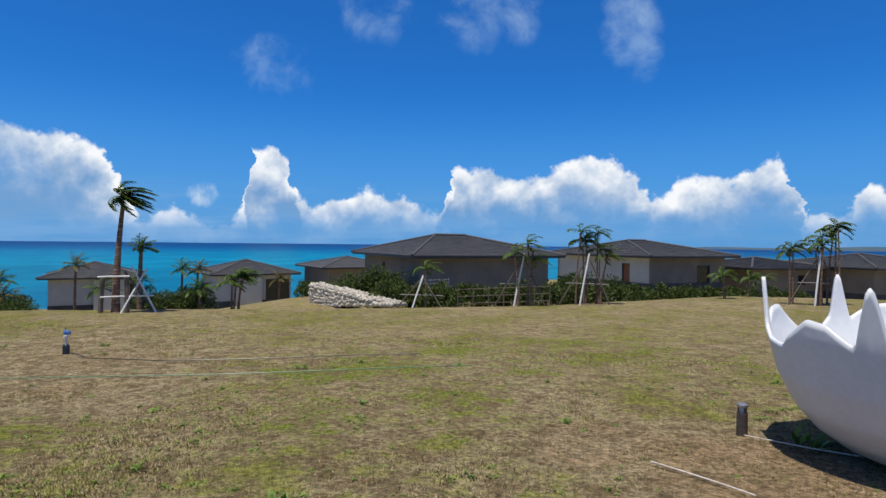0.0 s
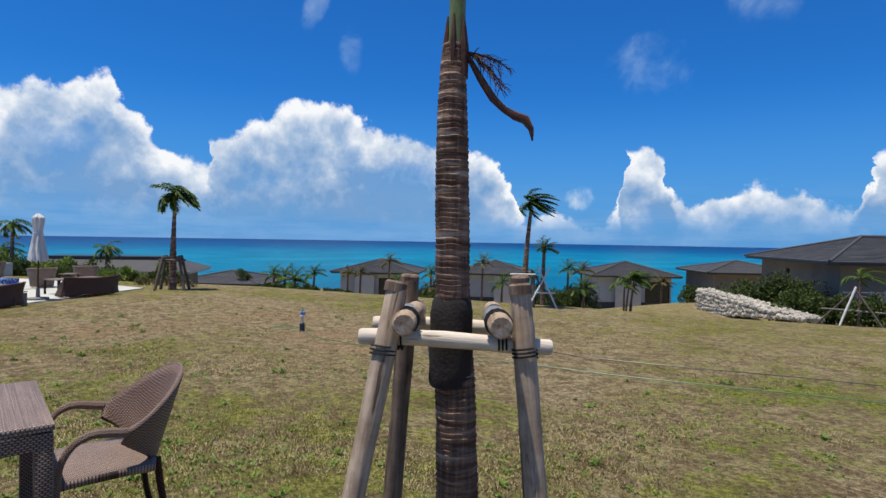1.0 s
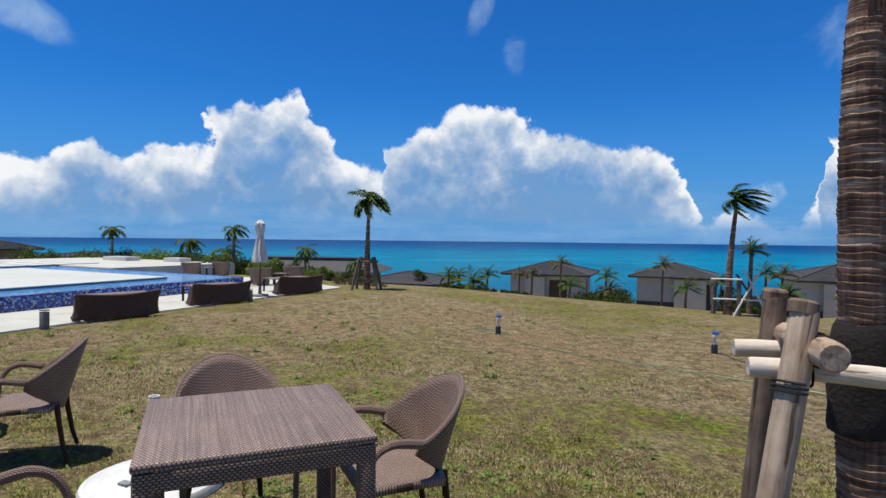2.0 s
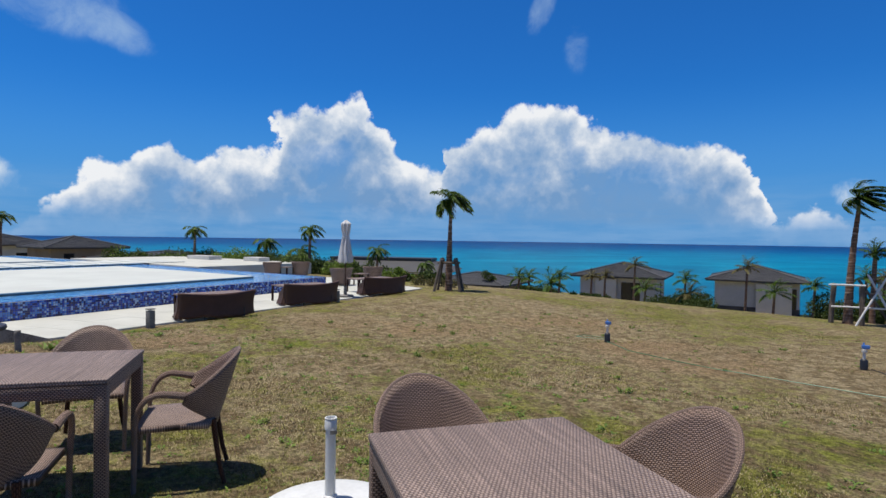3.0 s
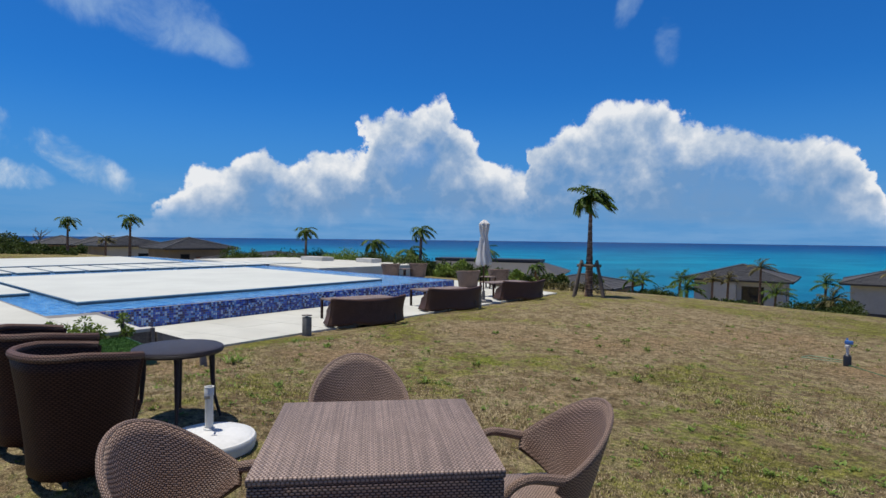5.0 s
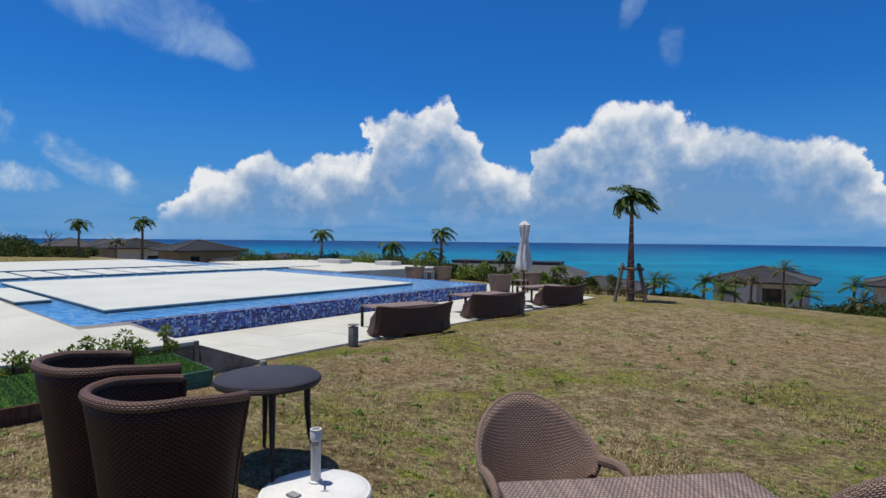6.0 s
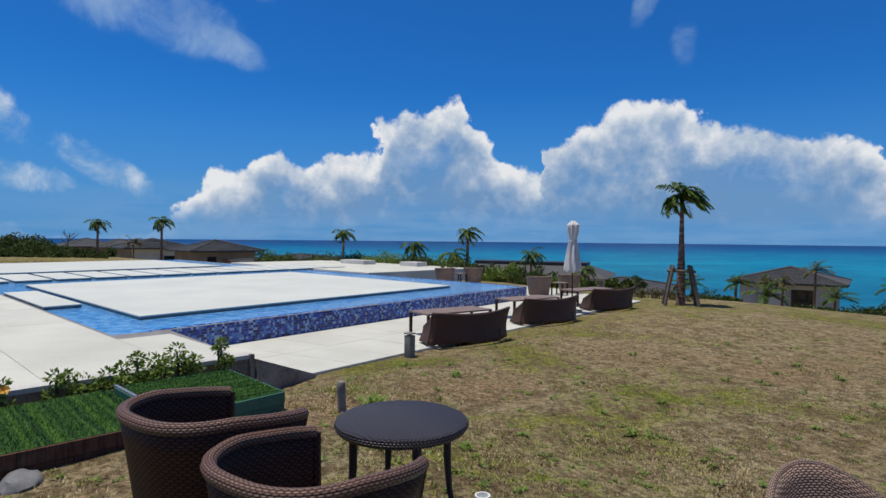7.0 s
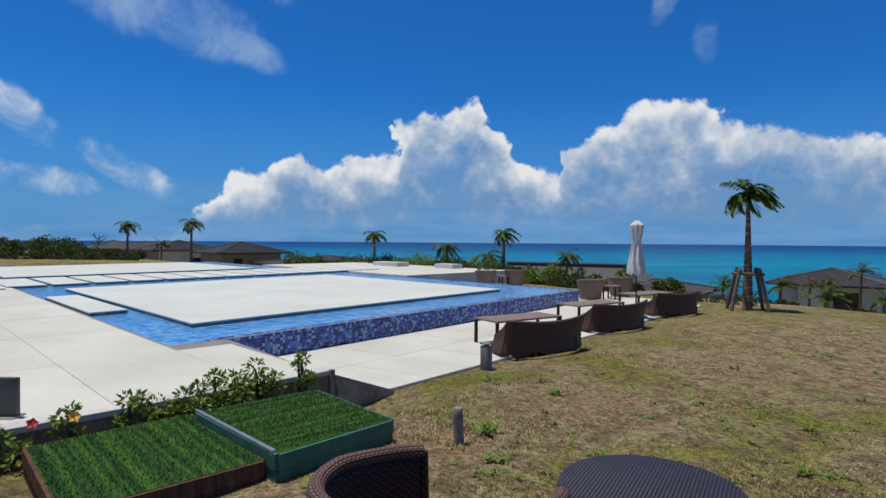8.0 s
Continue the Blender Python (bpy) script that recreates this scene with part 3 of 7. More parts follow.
MAT = {
    "lawn": lawn_material(), "sea": sea_material(), "pool": pool_material(), "roof": roof_material(), "tile": tile_material(),
    "bark": bark_material(), "turf": turf_material(0), "turf_across": turf_material(1), "rubble": rubble_material(),
    "paver": plain("limestone_paver", (0.490, 0.485, 0.420), (0.605, 0.600, 0.525), 0.75, 0.9, 40.0, 0.1, 0.002, coords="World", each=0.03),
    "slab": plain("white_slab", (0.52, 0.535, 0.49), (0.61, 0.63, 0.575), 0.75, 0.7, 50.0, 0.08, 0.002, coords="World", each=0.02),
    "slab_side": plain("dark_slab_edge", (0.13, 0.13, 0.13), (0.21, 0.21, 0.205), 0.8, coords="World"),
    "joint": plain("dark_joint", (0.16, 0.155, 0.15), (0.26, 0.25, 0.24), 0.9, coords="World"),
    "kerb": plain("weathered_concrete", (0.13, 0.105, 0.085), (0.34, 0.30, 0.26), 0.9, 3.0, 40.0, 0.3, 0.004, coords="World"),
    "concrete": plain("pale_concrete", (0.45, 0.44, 0.41), (0.62, 0.60, 0.56), 0.85, 1.5, 40.0, 0.2, 0.003, coords="World"),
    "wall": plain("taupe_render", (0.200, 0.158, 0.120), (0.275, 0.222, 0.172), 0.9, 0.7, 14.0, 0.25, 0.006),
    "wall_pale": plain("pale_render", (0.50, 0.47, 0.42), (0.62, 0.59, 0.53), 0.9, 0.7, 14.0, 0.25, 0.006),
    "wall_grey": plain("light_grey_render", (0.40, 0.40, 0.40), (0.50, 0.50, 0.50), 0.9, 0.7, 14.0, 0.25, 0.006),
    "wall_dark": plain("dark_render", (0.05, 0.048, 0.05), (0.10, 0.097, 0.10), 0.85, 0.9, 14.0, 0.25, 0.006),
    "door": plain("red_brown_timber", (0.22, 0.075, 0.03), (0.34, 0.13, 0.06), 0.6, 2.0, 30.0, stretch=(1, 1, 0.1)),
    "fascia": plain("dark_metal_fascia", (0.03, 0.03, 0.032), (0.06, 0.06, 0.062), 0.5),
    "soffit": plain("white_soffit", (0.55, 0.54, 0.51), (0.68, 0.66, 0.63), 0.8),
    "glass": plain("dark_window_glass", (0.012, 0.015, 0.02), (0.03, 0.035, 0.04), 0.06, relief=0.02),
    "wicker": wicker("brown_wicker", (0.185, 0.115, 0.084), (0.41, 0.285, 0.218), (0.045, 0.026, 0.019), 0.018, 0.0088),
    "wicker_wrap": wicker("brown_wicker_binding", (0.22, 0.140, 0.104), (0.40, 0.280, 0.216), (0.085, 0.054, 0.040), 0.014, 0.007),
    "wicker_seat": wicker("brown_wicker_seat", (0.22, 0.150, 0.115), (0.40, 0.295, 0.24), (0.05, 0.032, 0.024), 0.018, 0.012),
    "wicker_top": wicker("brown_wicker_top", (0.220, 0.155, 0.124), (0.385, 0.288, 0.235), (0.105, 0.070, 0.054), 0.014, 0.012, 0.55),
    "wicker_dark": wicker("dark_brown_wicker", (0.060, 0.025, 0.015), (0.105, 0.050, 0.033), (0.030, 0.013, 0.008), 0.026, 0.0115, relief=0.4, spec=0.12),
    # lighter copy of the dark weave: sunlight on tub rims put into colour
    "wicker_dark_lit": wicker("dark_brown_wicker_lit", (0.110, 0.055, 0.036), (0.225, 0.130, 0.092), (0.050, 0.025, 0.017), 0.020, 0.009),
    "wicker_black": wicker("black_wicker", (0.012, 0.008, 0.011), (0.075, 0.060, 0.072), (0.003, 0.002, 0.003), 0.016, 0.010, rough=0.42, relief=1.0),
    "wicker_sofa": wicker("brown_sofa_wicker", (0.085, 0.044, 0.032), (0.150, 0.086, 0.064), (0.035, 0.018, 0.013), 0.03, 0.012, relief=0.45, spec=0.15),
    "log": wood_material("peeled_log", (0.27, 0.185, 0.120), (0.63, 0.49, 0.36)),
    "log_pale": wood_material("pale_log", (0.58, 0.485, 0.385), (0.86, 0.77, 0.65)),
    "log_dark": wood_material("weathered_log", (0.11, 0.072, 0.048), (0.34, 0.245, 0.175)),
    "post": wood_material("dark_post", (0.085, 0.066, 0.052), (0.23, 0.185, 0.145)),
    "white_post": plain("white_painted_pole", (0.62, 0.60, 0.56), (0.78, 0.76, 0.72), 0.7),
    "rope": plain("black_rope", (0.008, 0.007, 0.006), (0.025, 0.021, 0.018), 0.9),
    "wrap": plain("dark_sacking", (0.012, 0.009, 0.008), (0.04, 0.03, 0.025), 0.95, 8.0, 90.0, 0.6, 0.006),
    "grey_wrap": plain("grey_wrapped_end", (0.12, 0.125, 0.13), (0.30, 0.31, 0.32), 0.7),
    "shaft": plain("green_crownshaft", (0.11, 0.15, 0.035), (0.25, 0.29, 0.09), 0.45, 4.0, 30.0, stretch=(6, 6, 1)),
    "dead": plain("dead_frond", (0.05, 0.02, 0.012), (0.16, 0.065, 0.04), 0.8),
    "frond": leaf_material("palm_leaf", (0.030, 0.062, 0.009), (0.120, 0.190, 0.030), trans=0.3),
    "frond_dry": leaf_material("wind_burnt_palm_leaf", (0.050, 0.050, 0.018), (0.19, 0.165, 0.060)),
    "leaf": leaf_material("shrub_leaf", (0.025, 0.045, 0.010), (0.10, 0.135, 0.032)),
    "leaf_light": leaf_material("hibiscus_leaf", (0.075, 0.130, 0.020), (0.25, 0.33, 0.065)),
    "weed": leaf_material("weed_leaf", (0.085, 0.145, 0.020), (0.21, 0.30, 0.055)),
    "blade": leaf_material("grass_blade", (0.33, 0.26, 0.145), (0.56, 0.465, 0.29), 0.8, 0.2),
    "blade_green": leaf_material("green_grass_blade", (0.15, 0.165, 0.035), (0.33, 0.335, 0.085), 0.8, 0.2),
    "white": plain("white_gloss_paint", (0.68, 0.68, 0.67), (0.76, 0.76, 0.75), 0.35, 1.5, 20.0, 0.06, 0.002),
    "plastic": plain("white_plastic", (0.66, 0.66, 0.63), (0.78, 0.78, 0.75), 0.45, 6.0, 40.0, 0.08, 0.001),
    "canvas": plain("white_canvas", (0.60, 0.58, 0.55), (0.74, 0.72, 0.69), 0.9, 5.0, 70.0, 0.3, 0.004),
    "bronze": plain("bronze_bollard", (0.06, 0.045, 0.035), (0.12, 0.09, 0.07), 0.5, 8.0, 60.0, metal=0.3),
    "lens": plain("frosted_lens", (0.45, 0.46, 0.47), (0.6, 0.61, 0.62), 0.3),
    "grey_post": plain("grey_stone_post", (0.16, 0.145, 0.125), (0.27, 0.25, 0.22), 0.85, 8.0, 60.0),
    "green_board": plain("green_painted_board", (0.025, 0.10, 0.065), (0.05, 0.17, 0.115), 0.6, 4.0, 40.0),
    "brown_board": wood_material("brown_board", (0.06, 0.028, 0.018), (0.16, 0.08, 0.05)),
    "aluminium": plain("grey_aluminium", (0.35, 0.35, 0.36), (0.5, 0.5, 0.51), 0.4, metal=0.8),
    "red_flower": plain("red_petal", (0.45, 0.01, 0.03), (0.65, 0.03, 0.06), 0.6),
    "yellow_flower": plain("orange_yellow_petal", (0.65, 0.30, 0.03), (0.8, 0.45, 0.06), 0.6),
    "hose_black": plain("black_hose", (0.015, 0.015, 0.016), (0.03, 0.03, 0.032), 0.4),
    "hose_green": plain("green_hose", (0.03, 0.14, 0.06), (0.07, 0.25, 0.11), 0.4),
    "blue_plastic": plain("blue_plastic", (0.04, 0.14, 0.42), (0.09, 0.24, 0.6), 0.4),
    "soil": plain("red_soil", (0.15, 0.075, 0.035), (0.29, 0.165, 0.085), 0.95, 3.0, 40.0, 0.6, 0.02, coords="World"),
    "headland": plain("far_headland", (0.055, 0.095, 0.13), (0.08, 0.12, 0.15), 1.0, 0.004, 0.02, coords="World", spec=0.0),
    "brick_red": plain("red_brick_paving", (0.20, 0.085, 0.06), (0.32, 0.15, 0.11), 0.85, coords="World"),
    "chain": plain("golden_chain", (0.45, 0.28, 0.06), (0.6, 0.4, 0.1), 0.35, metal=0.9),
}

# ---- ground ----
CREST = ((-60, -28), (-38, -9), (-32, 3), (-24, 8.5), (-21.6, 10.2), (-14, 14.3), (-5, 17.8), (0, 20.8), (7.5, 28.3), (14, 27.5), (60, 30))
# outline of the pool terrace towards the lawn
KERB_C, STRIP_A, STRIP_B = (-12.1, -4.38), (-12.85, -3.74), (-20.6, 5.2)
TERRACE = ((-3.25, -16.5), KERB_C, STRIP_A, STRIP_B, (-29.5, -1.0))
# level of the land beyond the lawn's edge: x, y, z
SITES = ((-8, 39.5, -1.9), (6, 51, -2.1), (16, 54.5, -3.0), (25, 56, -2.9), (-32.5, 54.4, -5.1), (-45.8, 49.2, -5.4), (-48.9, 35.2, -5.0), (-41, 9, -2.6), (-74, -16, -3.0),
         (-85, -26, -3.0), (-38, 0, -0.9), (-52, -26, -0.5))


def side_of(line, x, y):
    """Distance to a line of points; positive on its left."""
    best, sign = 1e9, -1.0
    for (ax, ay), (bx, by) in zip(line, line[1:]):
        dx, dy = bx - ax, by - ay
        t = max(0.0, min(1.0, ((x - ax) * dx + (y - ay) * dy) / (dx * dx + dy * dy)))
        d = math.hypot(x - ax - t * dx, y - ay - t * dy)
        if d < best - 1e-9:
            best, sign = d, 1.0 if (dx * (y - ay) - dy * (x - ax)) > 0 else -1.0
    return best * sign


def crest_side(x, y):
    """Metres beyond the lawn's edge (negative on the lawn)."""
    return side_of(CREST, x, y)


def lawn_z(x, y):
    z = -0.0244 * y + 0.0077 * x - 0.06
    off = abs((x + 5.0) * 0.593 - (y + 3.2) * 0.805)          # metres from the line of the path
    z += 0.09 * math.exp(-(off / 3.1) ** 2) * max(0.0, min(1.0, (x + 9.9) / 2.0)) + 0.17 * math.exp(-((x + 19) ** 2 + (y - 5.3) ** 2) / 26.0)
    z += 0.17 * math.exp(-(x + 8.6) ** 2 / 2.0 - (y + 3.3) ** 2 / 1.7) + 0.13 * math.exp(-((x + 10.6) ** 2 + (y + 4.1) ** 2) / 1.4)
    z += 0.10 * math.exp(-((x + 3.9) ** 2 + (y - 0.0) ** 2) / 2.4)
    if x > -41 and y > -20 and y < 16:
        s = side_of(TERRACE, x, y)
        if s > 0.45:
            return -0.75
        if s > -1.4 and y > -4.3:
            k = min(1.0, (s + 1.4) / 1.2)
            z = lerp(z, STRIP_Z - 0.035, k * k * (3 - 2 * k))
        elif s > -1.2 and y <= -4.3:
            z = min(z, 0.06)
    return z


def ground_z(x, y):
    s = crest_side(x, y)
    r = math.hypot(x, y)
    if s <= -1.5 and r < 90:
        return lawn_z(x, y)
    tot = acc = 0.0
    for sx, sy, sz in SITES:
        k = 1.0 / (1.0 + (x - sx) ** 2 + (y - sy) ** 2) ** 1.5
        tot, acc = tot + k, acc + k * sz
    low = acc / tot
    fall = max(0.0, s - (46.0 if y > 0 else 70.0)) * 0.16 if s > 0 else 0.0
    t = max(0.0, min(1.0, (s + 1.5) / 13.0))
    t = t * t * (3 - 2 * t)
    base = lawn_z(x, y) if r < 90 else lawn_z(x * 90 / r, y * 90 / r)
    return max(-34.0, lerp(base, low, t) - fall)


DECK_Z, WATER_Z, SLAB_Z, STRIP_Z = 0.18, 0.145, 0.215, -0.20


def build_ground():
    """One sheet: fine steps near the lawn, growing towards the horizon."""
    steps = [0.0]
    k = 0.45
    while steps[-1] < 3900:
        steps.append(steps[-1] + k)
        if steps[-1] > 30:
            k *= 1.16
    axis = [-v for v in steps[:0:-1]] + steps
    xs, ys = [v - 7.0 for v in axis], [v + 4.0 for v in axis]
    nx, ny = len(xs), len(ys)
    verts = []
    for x in xs:
        for y in ys:
            z = ground_z(x, y)
            if abs(x + 7) < 32 and abs(y - 4) < 32:
                z += (noise.noise(Vector((x * 0.7, y * 0.7, 0))) * 0.02 + noise.noise(Vector((x * 2.3, y * 2.3, 3))) * 0.012)
            verts.append((x, y, z))
    faces = [(i * ny + j, (i + 1) * ny + j, (i + 1) * ny + j + 1, i * ny + j + 1) for i in range(nx - 1) for j in range(ny - 1)]
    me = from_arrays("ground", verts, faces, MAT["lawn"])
    me.polygons.foreach_set("use_smooth", [True] * len(me.polygons))
    tagged(new("ground", me), "patchy dry lawn sloping gently to the sea", "ground", kind="structure")


build_ground()

SEA_Z = -16.0
bm = bmesh.new()
ring = [0.0, 60, 160, 400, 900, 1800, 3000, 4000]
rows = [[bm.verts.new((r * math.cos(a), r * math.sin(a), SEA_Z)) for a in (2 * math.pi * k / 96 for k in range(96))] for r in ring[1:]]
for a, b in zip(rows, rows[1:]):
    for k in range(96):
        bm.faces.new((a[k], a[(k + 1) % 96], b[(k + 1) % 96], b[k]))
bm.faces.new(rows[0])
single("water", bm, MAT["sea"], "turquoise shallow sea darkening to deep blue at the horizon", "sea", kind="structure")

# a low headland across the water
bm = bmesh.new()
prev = None
for i in range(41):
    a = radians(lerp(-8.5, -38.0, i / 40))
    h = SEA_Z + (5 + 10 * (0.5 + 0.5 * noise.noise(Vector((i * 0.21, 2.0, 0)))) + 9 * math.exp(-((i - 22) / 6) ** 2)) * min(1.0, i / 5)
    lo, hi = (math.sin(-a) * 3200, math.cos(a) * 3200), (math.sin(-a) * 3400, math.cos(a) * 3400)
    cur = [bm.verts.new((lo[0], lo[1], SEA_Z - 1)), bm.verts.new((hi[0], hi[1], h)), bm.verts.new((hi[0] * 1.1, hi[1] * 1.1, SEA_Z - 1))]
    if prev:
        for k in range(2):
            bm.faces.new((prev[k], cur[k], cur[k + 1], prev[k + 1]))
    prev = cur
single("backdrop", bm, MAT["headland"], "low hazy blue-green headland across the water", "headland", kind="structure")

# ---- pool terrace ----
POOL = Vector((-15.56, -6.55, 0))
PU, PV = Vector((-0.674, 0.739, 0)), Vector((-0.8135, -0.581, 0))


def at_pool(u, v, z=0.0):
    return POOL + PU * u + PV * v + Vector((0, 0, z))


def prism(bm, corners, z0, z1, bev=0.0):
    lo = [bm.verts.new((c[0], c[1], z0)) for c in corners]
    hi = [bm.verts.new((c[0], c[1], z1)) for c in corners]
    k = len(corners)
    faces = [bm.faces.new(hi), bm.faces.new(lo[::-1])]
    for i in range(k):
        faces.append(bm.faces.new((lo[i], lo[(i + 1) % k], hi[(i + 1) % k], hi[i])))
    if bev:
        es = {e for f in faces[:1] for e in f.edges}
        bmesh.ops.bevel(bm, geom=list(es), offset=bev, segments=2, affect="EDGES", profile=0.5)


def pool_quad(u0, u1, v0, v1):
    return [at_pool(u0, v0), at_pool(u1, v0), at_pool(u1, v1), at_pool(u0, v1)]


def block(name, corners, z0, z1, material, label, category, kind="", group="", bev=0.006):
    bm = bmesh.new()
    prism(bm, corners, z0, z1, bev)
    return single(name, bm, material, label, category, group, kind)


# water body with the basin under it
RIM_A, RIM_B = Vector((-14.53, -5.80, 0)), Vector((-21.58, 2.06, 0))
DECK_IN = Vector((-13.92, -6.41, 0))
basin = [DECK_IN, RIM_A, RIM_B, RIM_B + PV * 25, DECK_IN + PV * 26]
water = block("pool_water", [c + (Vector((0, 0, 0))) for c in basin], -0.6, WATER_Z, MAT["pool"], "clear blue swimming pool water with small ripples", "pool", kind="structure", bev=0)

# infinity-edge wall of blue mosaic: recessed core, each tile proud of it
wall_dir = (RIM_B - RIM_A).normalized()
wall_out = Vector((wall_dir.y, -wall_dir.x, 0))
wall_len = (RIM_B - RIM_A).length
core = thing("pool_edge_wall", Matrix.Identity(4), "low infinity-edge pool wall clad in blue mosaic tiles", "pool wall", kind="structure")
bm = bmesh.new()
prism(bm, [RIM_A - wall_out * 0.10 - wall_dir * 0.3, RIM_A + wall_out * 0.05 - wall_dir * 0.3, RIM_B + wall_out * 0.05, RIM_B - wall_out * 0.10], -0.55, WATER_Z + 0.004)
part("wall_core", bm, MAT["joint"], core, smooth=False)


def tile_field(name, origin, along, up, out, cols, rows_n, size, parent, material):
    """Square tiles with narrow joints, one island each."""
    verts, faces = [], []
    g, t = size * 0.06, 0.006
    for i in range(cols):
        for j in range(rows_n):
            a0, a1, b0, b1 = i * size + g, (i + 1) * size - g, j * size + g, (j + 1) * size - g
            base = len(verts)
            c = size * 0.05
            for aa, bb, oo in ((a0, b0, 0), (a1, b0, 0), (a1, b1, 0), (a0, b1, 0), (a0 + c, b0 + c, t), (a1 - c, b0 + c, t), (a1 - c, b1 - c, t), (a0 + c, b1 - c, t)):
                verts.append(tuple(origin + along * aa + up * bb + out * oo))
            faces += [(base + 4, base + 5, base + 6, base + 7)] + [(base + k, base + (k + 1) % 4, base + 4 + (k + 1) % 4, base + 4 + k) for k in range(4)]
    ob = new(name, from_arrays(name, verts, faces, material))
    ob.parent = parent
    ob["kind"] = "stuff"
    return ob


tile = 0.0435
UP = Vector((0, 0, 1))
tile_field("mosaic_tiles", RIM_A + wall_out * 0.05 - wall_dir * 0.3 + Vector((0, 0, WATER_Z - 8 * tile)), wall_dir, UP, wall_out, int((wall_len + 0.3) / tile), 8, tile, core, MAT["tile"])
tile_field("coping_tiles", RIM_A - wall_out * 0.10 - wall_dir * 0.3 + Vector((0, 0, WATER_Z + 0.004)), wall_dir, wall_out, UP, int((wall_len + 0.3) / tile), 2, tile, core, MAT["tile"])
far_dir = PV
far_out = Vector((-PV.y, PV.x, 0)) * -1
if far_out.dot(PU) < 0:
    far_out = -far_out
far_wall = thing("pool_far_wall", Matrix.Identity(4), "far side of the pool edged with blue mosaic tiles", "pool wall", kind="structure")
bm = bmesh.new()
prism(bm, [RIM_B - far_out * 0.10, RIM_B + far_out * 0.05, RIM_B + PV * 25 + far_out * 0.05, RIM_B + PV * 25 - far_out * 0.10], -0.55, WATER_Z + 0.004)
part("wall_core", bm, MAT["joint"], far_wall, smooth=False)
tile_field("coping_tiles", RIM_B - far_out * 0.10 + Vector((0, 0, WATER_Z + 0.004)), PV, far_out, UP, int(16 / tile), 2, tile, far_wall, MAT["tile"])
tile_field("mosaic_tiles", RIM_B + far_out * 0.05 + Vector((0, 0, WATER_Z - 8 * tile)), PV, UP, far_out, int(8 / tile), 8, tile, far_wall, MAT["tile"])

# the big white slabs that stand just above the water
def slab(name, quad, label, category, kind="", group="", body=0.11):
    """A white stone top on a dark recessed body."""
    c = sum(quad, Vector((0, 0, 0))) / 4
    t = thing(name, Matrix.Translation((c.x, c.y, SLAB_Z)), label, category, group, kind)
    rel = [q - c for q in quad]
    bm = bmesh.new()
    prism(bm, rel, -0.022, 0.0, 0.004)
    part("stone_top", bm, MAT["slab"], t, "flat white stone top", smooth=False)
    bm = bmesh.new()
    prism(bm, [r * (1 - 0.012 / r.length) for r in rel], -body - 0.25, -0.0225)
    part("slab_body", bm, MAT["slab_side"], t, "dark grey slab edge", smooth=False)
    return t


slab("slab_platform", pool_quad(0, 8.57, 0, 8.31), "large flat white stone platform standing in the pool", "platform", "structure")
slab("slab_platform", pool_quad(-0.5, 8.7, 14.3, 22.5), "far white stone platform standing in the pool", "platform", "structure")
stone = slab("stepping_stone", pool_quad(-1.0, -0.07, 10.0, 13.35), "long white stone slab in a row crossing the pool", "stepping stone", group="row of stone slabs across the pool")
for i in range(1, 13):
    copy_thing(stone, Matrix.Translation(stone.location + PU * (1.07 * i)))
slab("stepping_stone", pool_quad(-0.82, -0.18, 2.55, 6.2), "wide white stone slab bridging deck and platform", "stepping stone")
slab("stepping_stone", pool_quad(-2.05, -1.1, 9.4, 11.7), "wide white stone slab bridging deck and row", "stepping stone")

# near terrace of large pavers; its pool side runs along PV
deck_far = DECK_IN + PV * 26
deck_edge = [Vector((-14.30, -5.77, 0)), Vector((*KERB_C, 0))]
deck_dir = Vector((0.59, -0.807, 0))
deck_out = [deck_edge[1], deck_edge[1] + deck_dir * 13.0]
deck = thing("pavement", Matrix.Identity(4), "raised terrace of large pale limestone pavers beside the pool", "terrace", kind="structure")
bm = bmesh.new()
prism(bm, [DECK_IN, deck_edge[0], deck_edge[1], deck_out[1], deck_out[1] + PV * 22, deck_far], -0.5, DECK_Z - 0.012)
part("bed", bm, MAT["joint"], deck, smooth=False)

# lower strip of paving along the pool wall
strip_in = [RIM_A + wall_out * 0.06, RIM_B + wall_out * 0.06 + wall_dir * 3.6]
strip_out = [Vector((*STRIP_A, 0)), Vector((*STRIP_B, 0))]
strip = thing("pavement", Matrix.Identity(4), "lower walkway of pale limestone pavers along the pool wall", "walkway", kind="structure")
bm = bmesh.new()
prism(bm, [Vector((-12.2, -4.42, 0)), strip_out[0], strip_out[1], strip_out[1] + Vector((-8.9, -6.2, 0)), RIM_B, RIM_A], -0.6, STRIP_Z - 0.012)
part("bed", bm, MAT["concrete"], strip, smooth=False)
# sloped kerb between the two levels, and the kerb wall in front of the terrace
bm = bmesh.new()
a, b, c = deck_edge[1], strip_out[0], deck_edge[0]
prism(bm, [a, a + deck_dir * 13.0, a + deck_dir * 13.0 + Vector((0.09, 0.066, 0)), a + Vector((0.09, 0.066, 0))], -0.5, DECK_Z + 0.01, 0.0)
single("kerb_wall", bm, MAT["kerb"], "stained concrete kerb wall edging the terrace", "kerb", kind="structure")
bm = bmesh.new()
prism(bm, [a + Vector((-0.03, -0.022, 0)), a + deck_dir * 13.0 + Vector((-0.03, -0.022, 0)), a + deck_dir * 13.0 + Vector((0.105, 0.077, 0)), a + Vector((0.105, 0.077, 0))], DECK_Z + 0.0105, DECK_Z + 0.055, 0.006)
single("kerb_coping", bm, MAT["concrete"], "pale concrete coping on the terrace kerb", "kerb", kind="structure")
bm = bmesh.new()
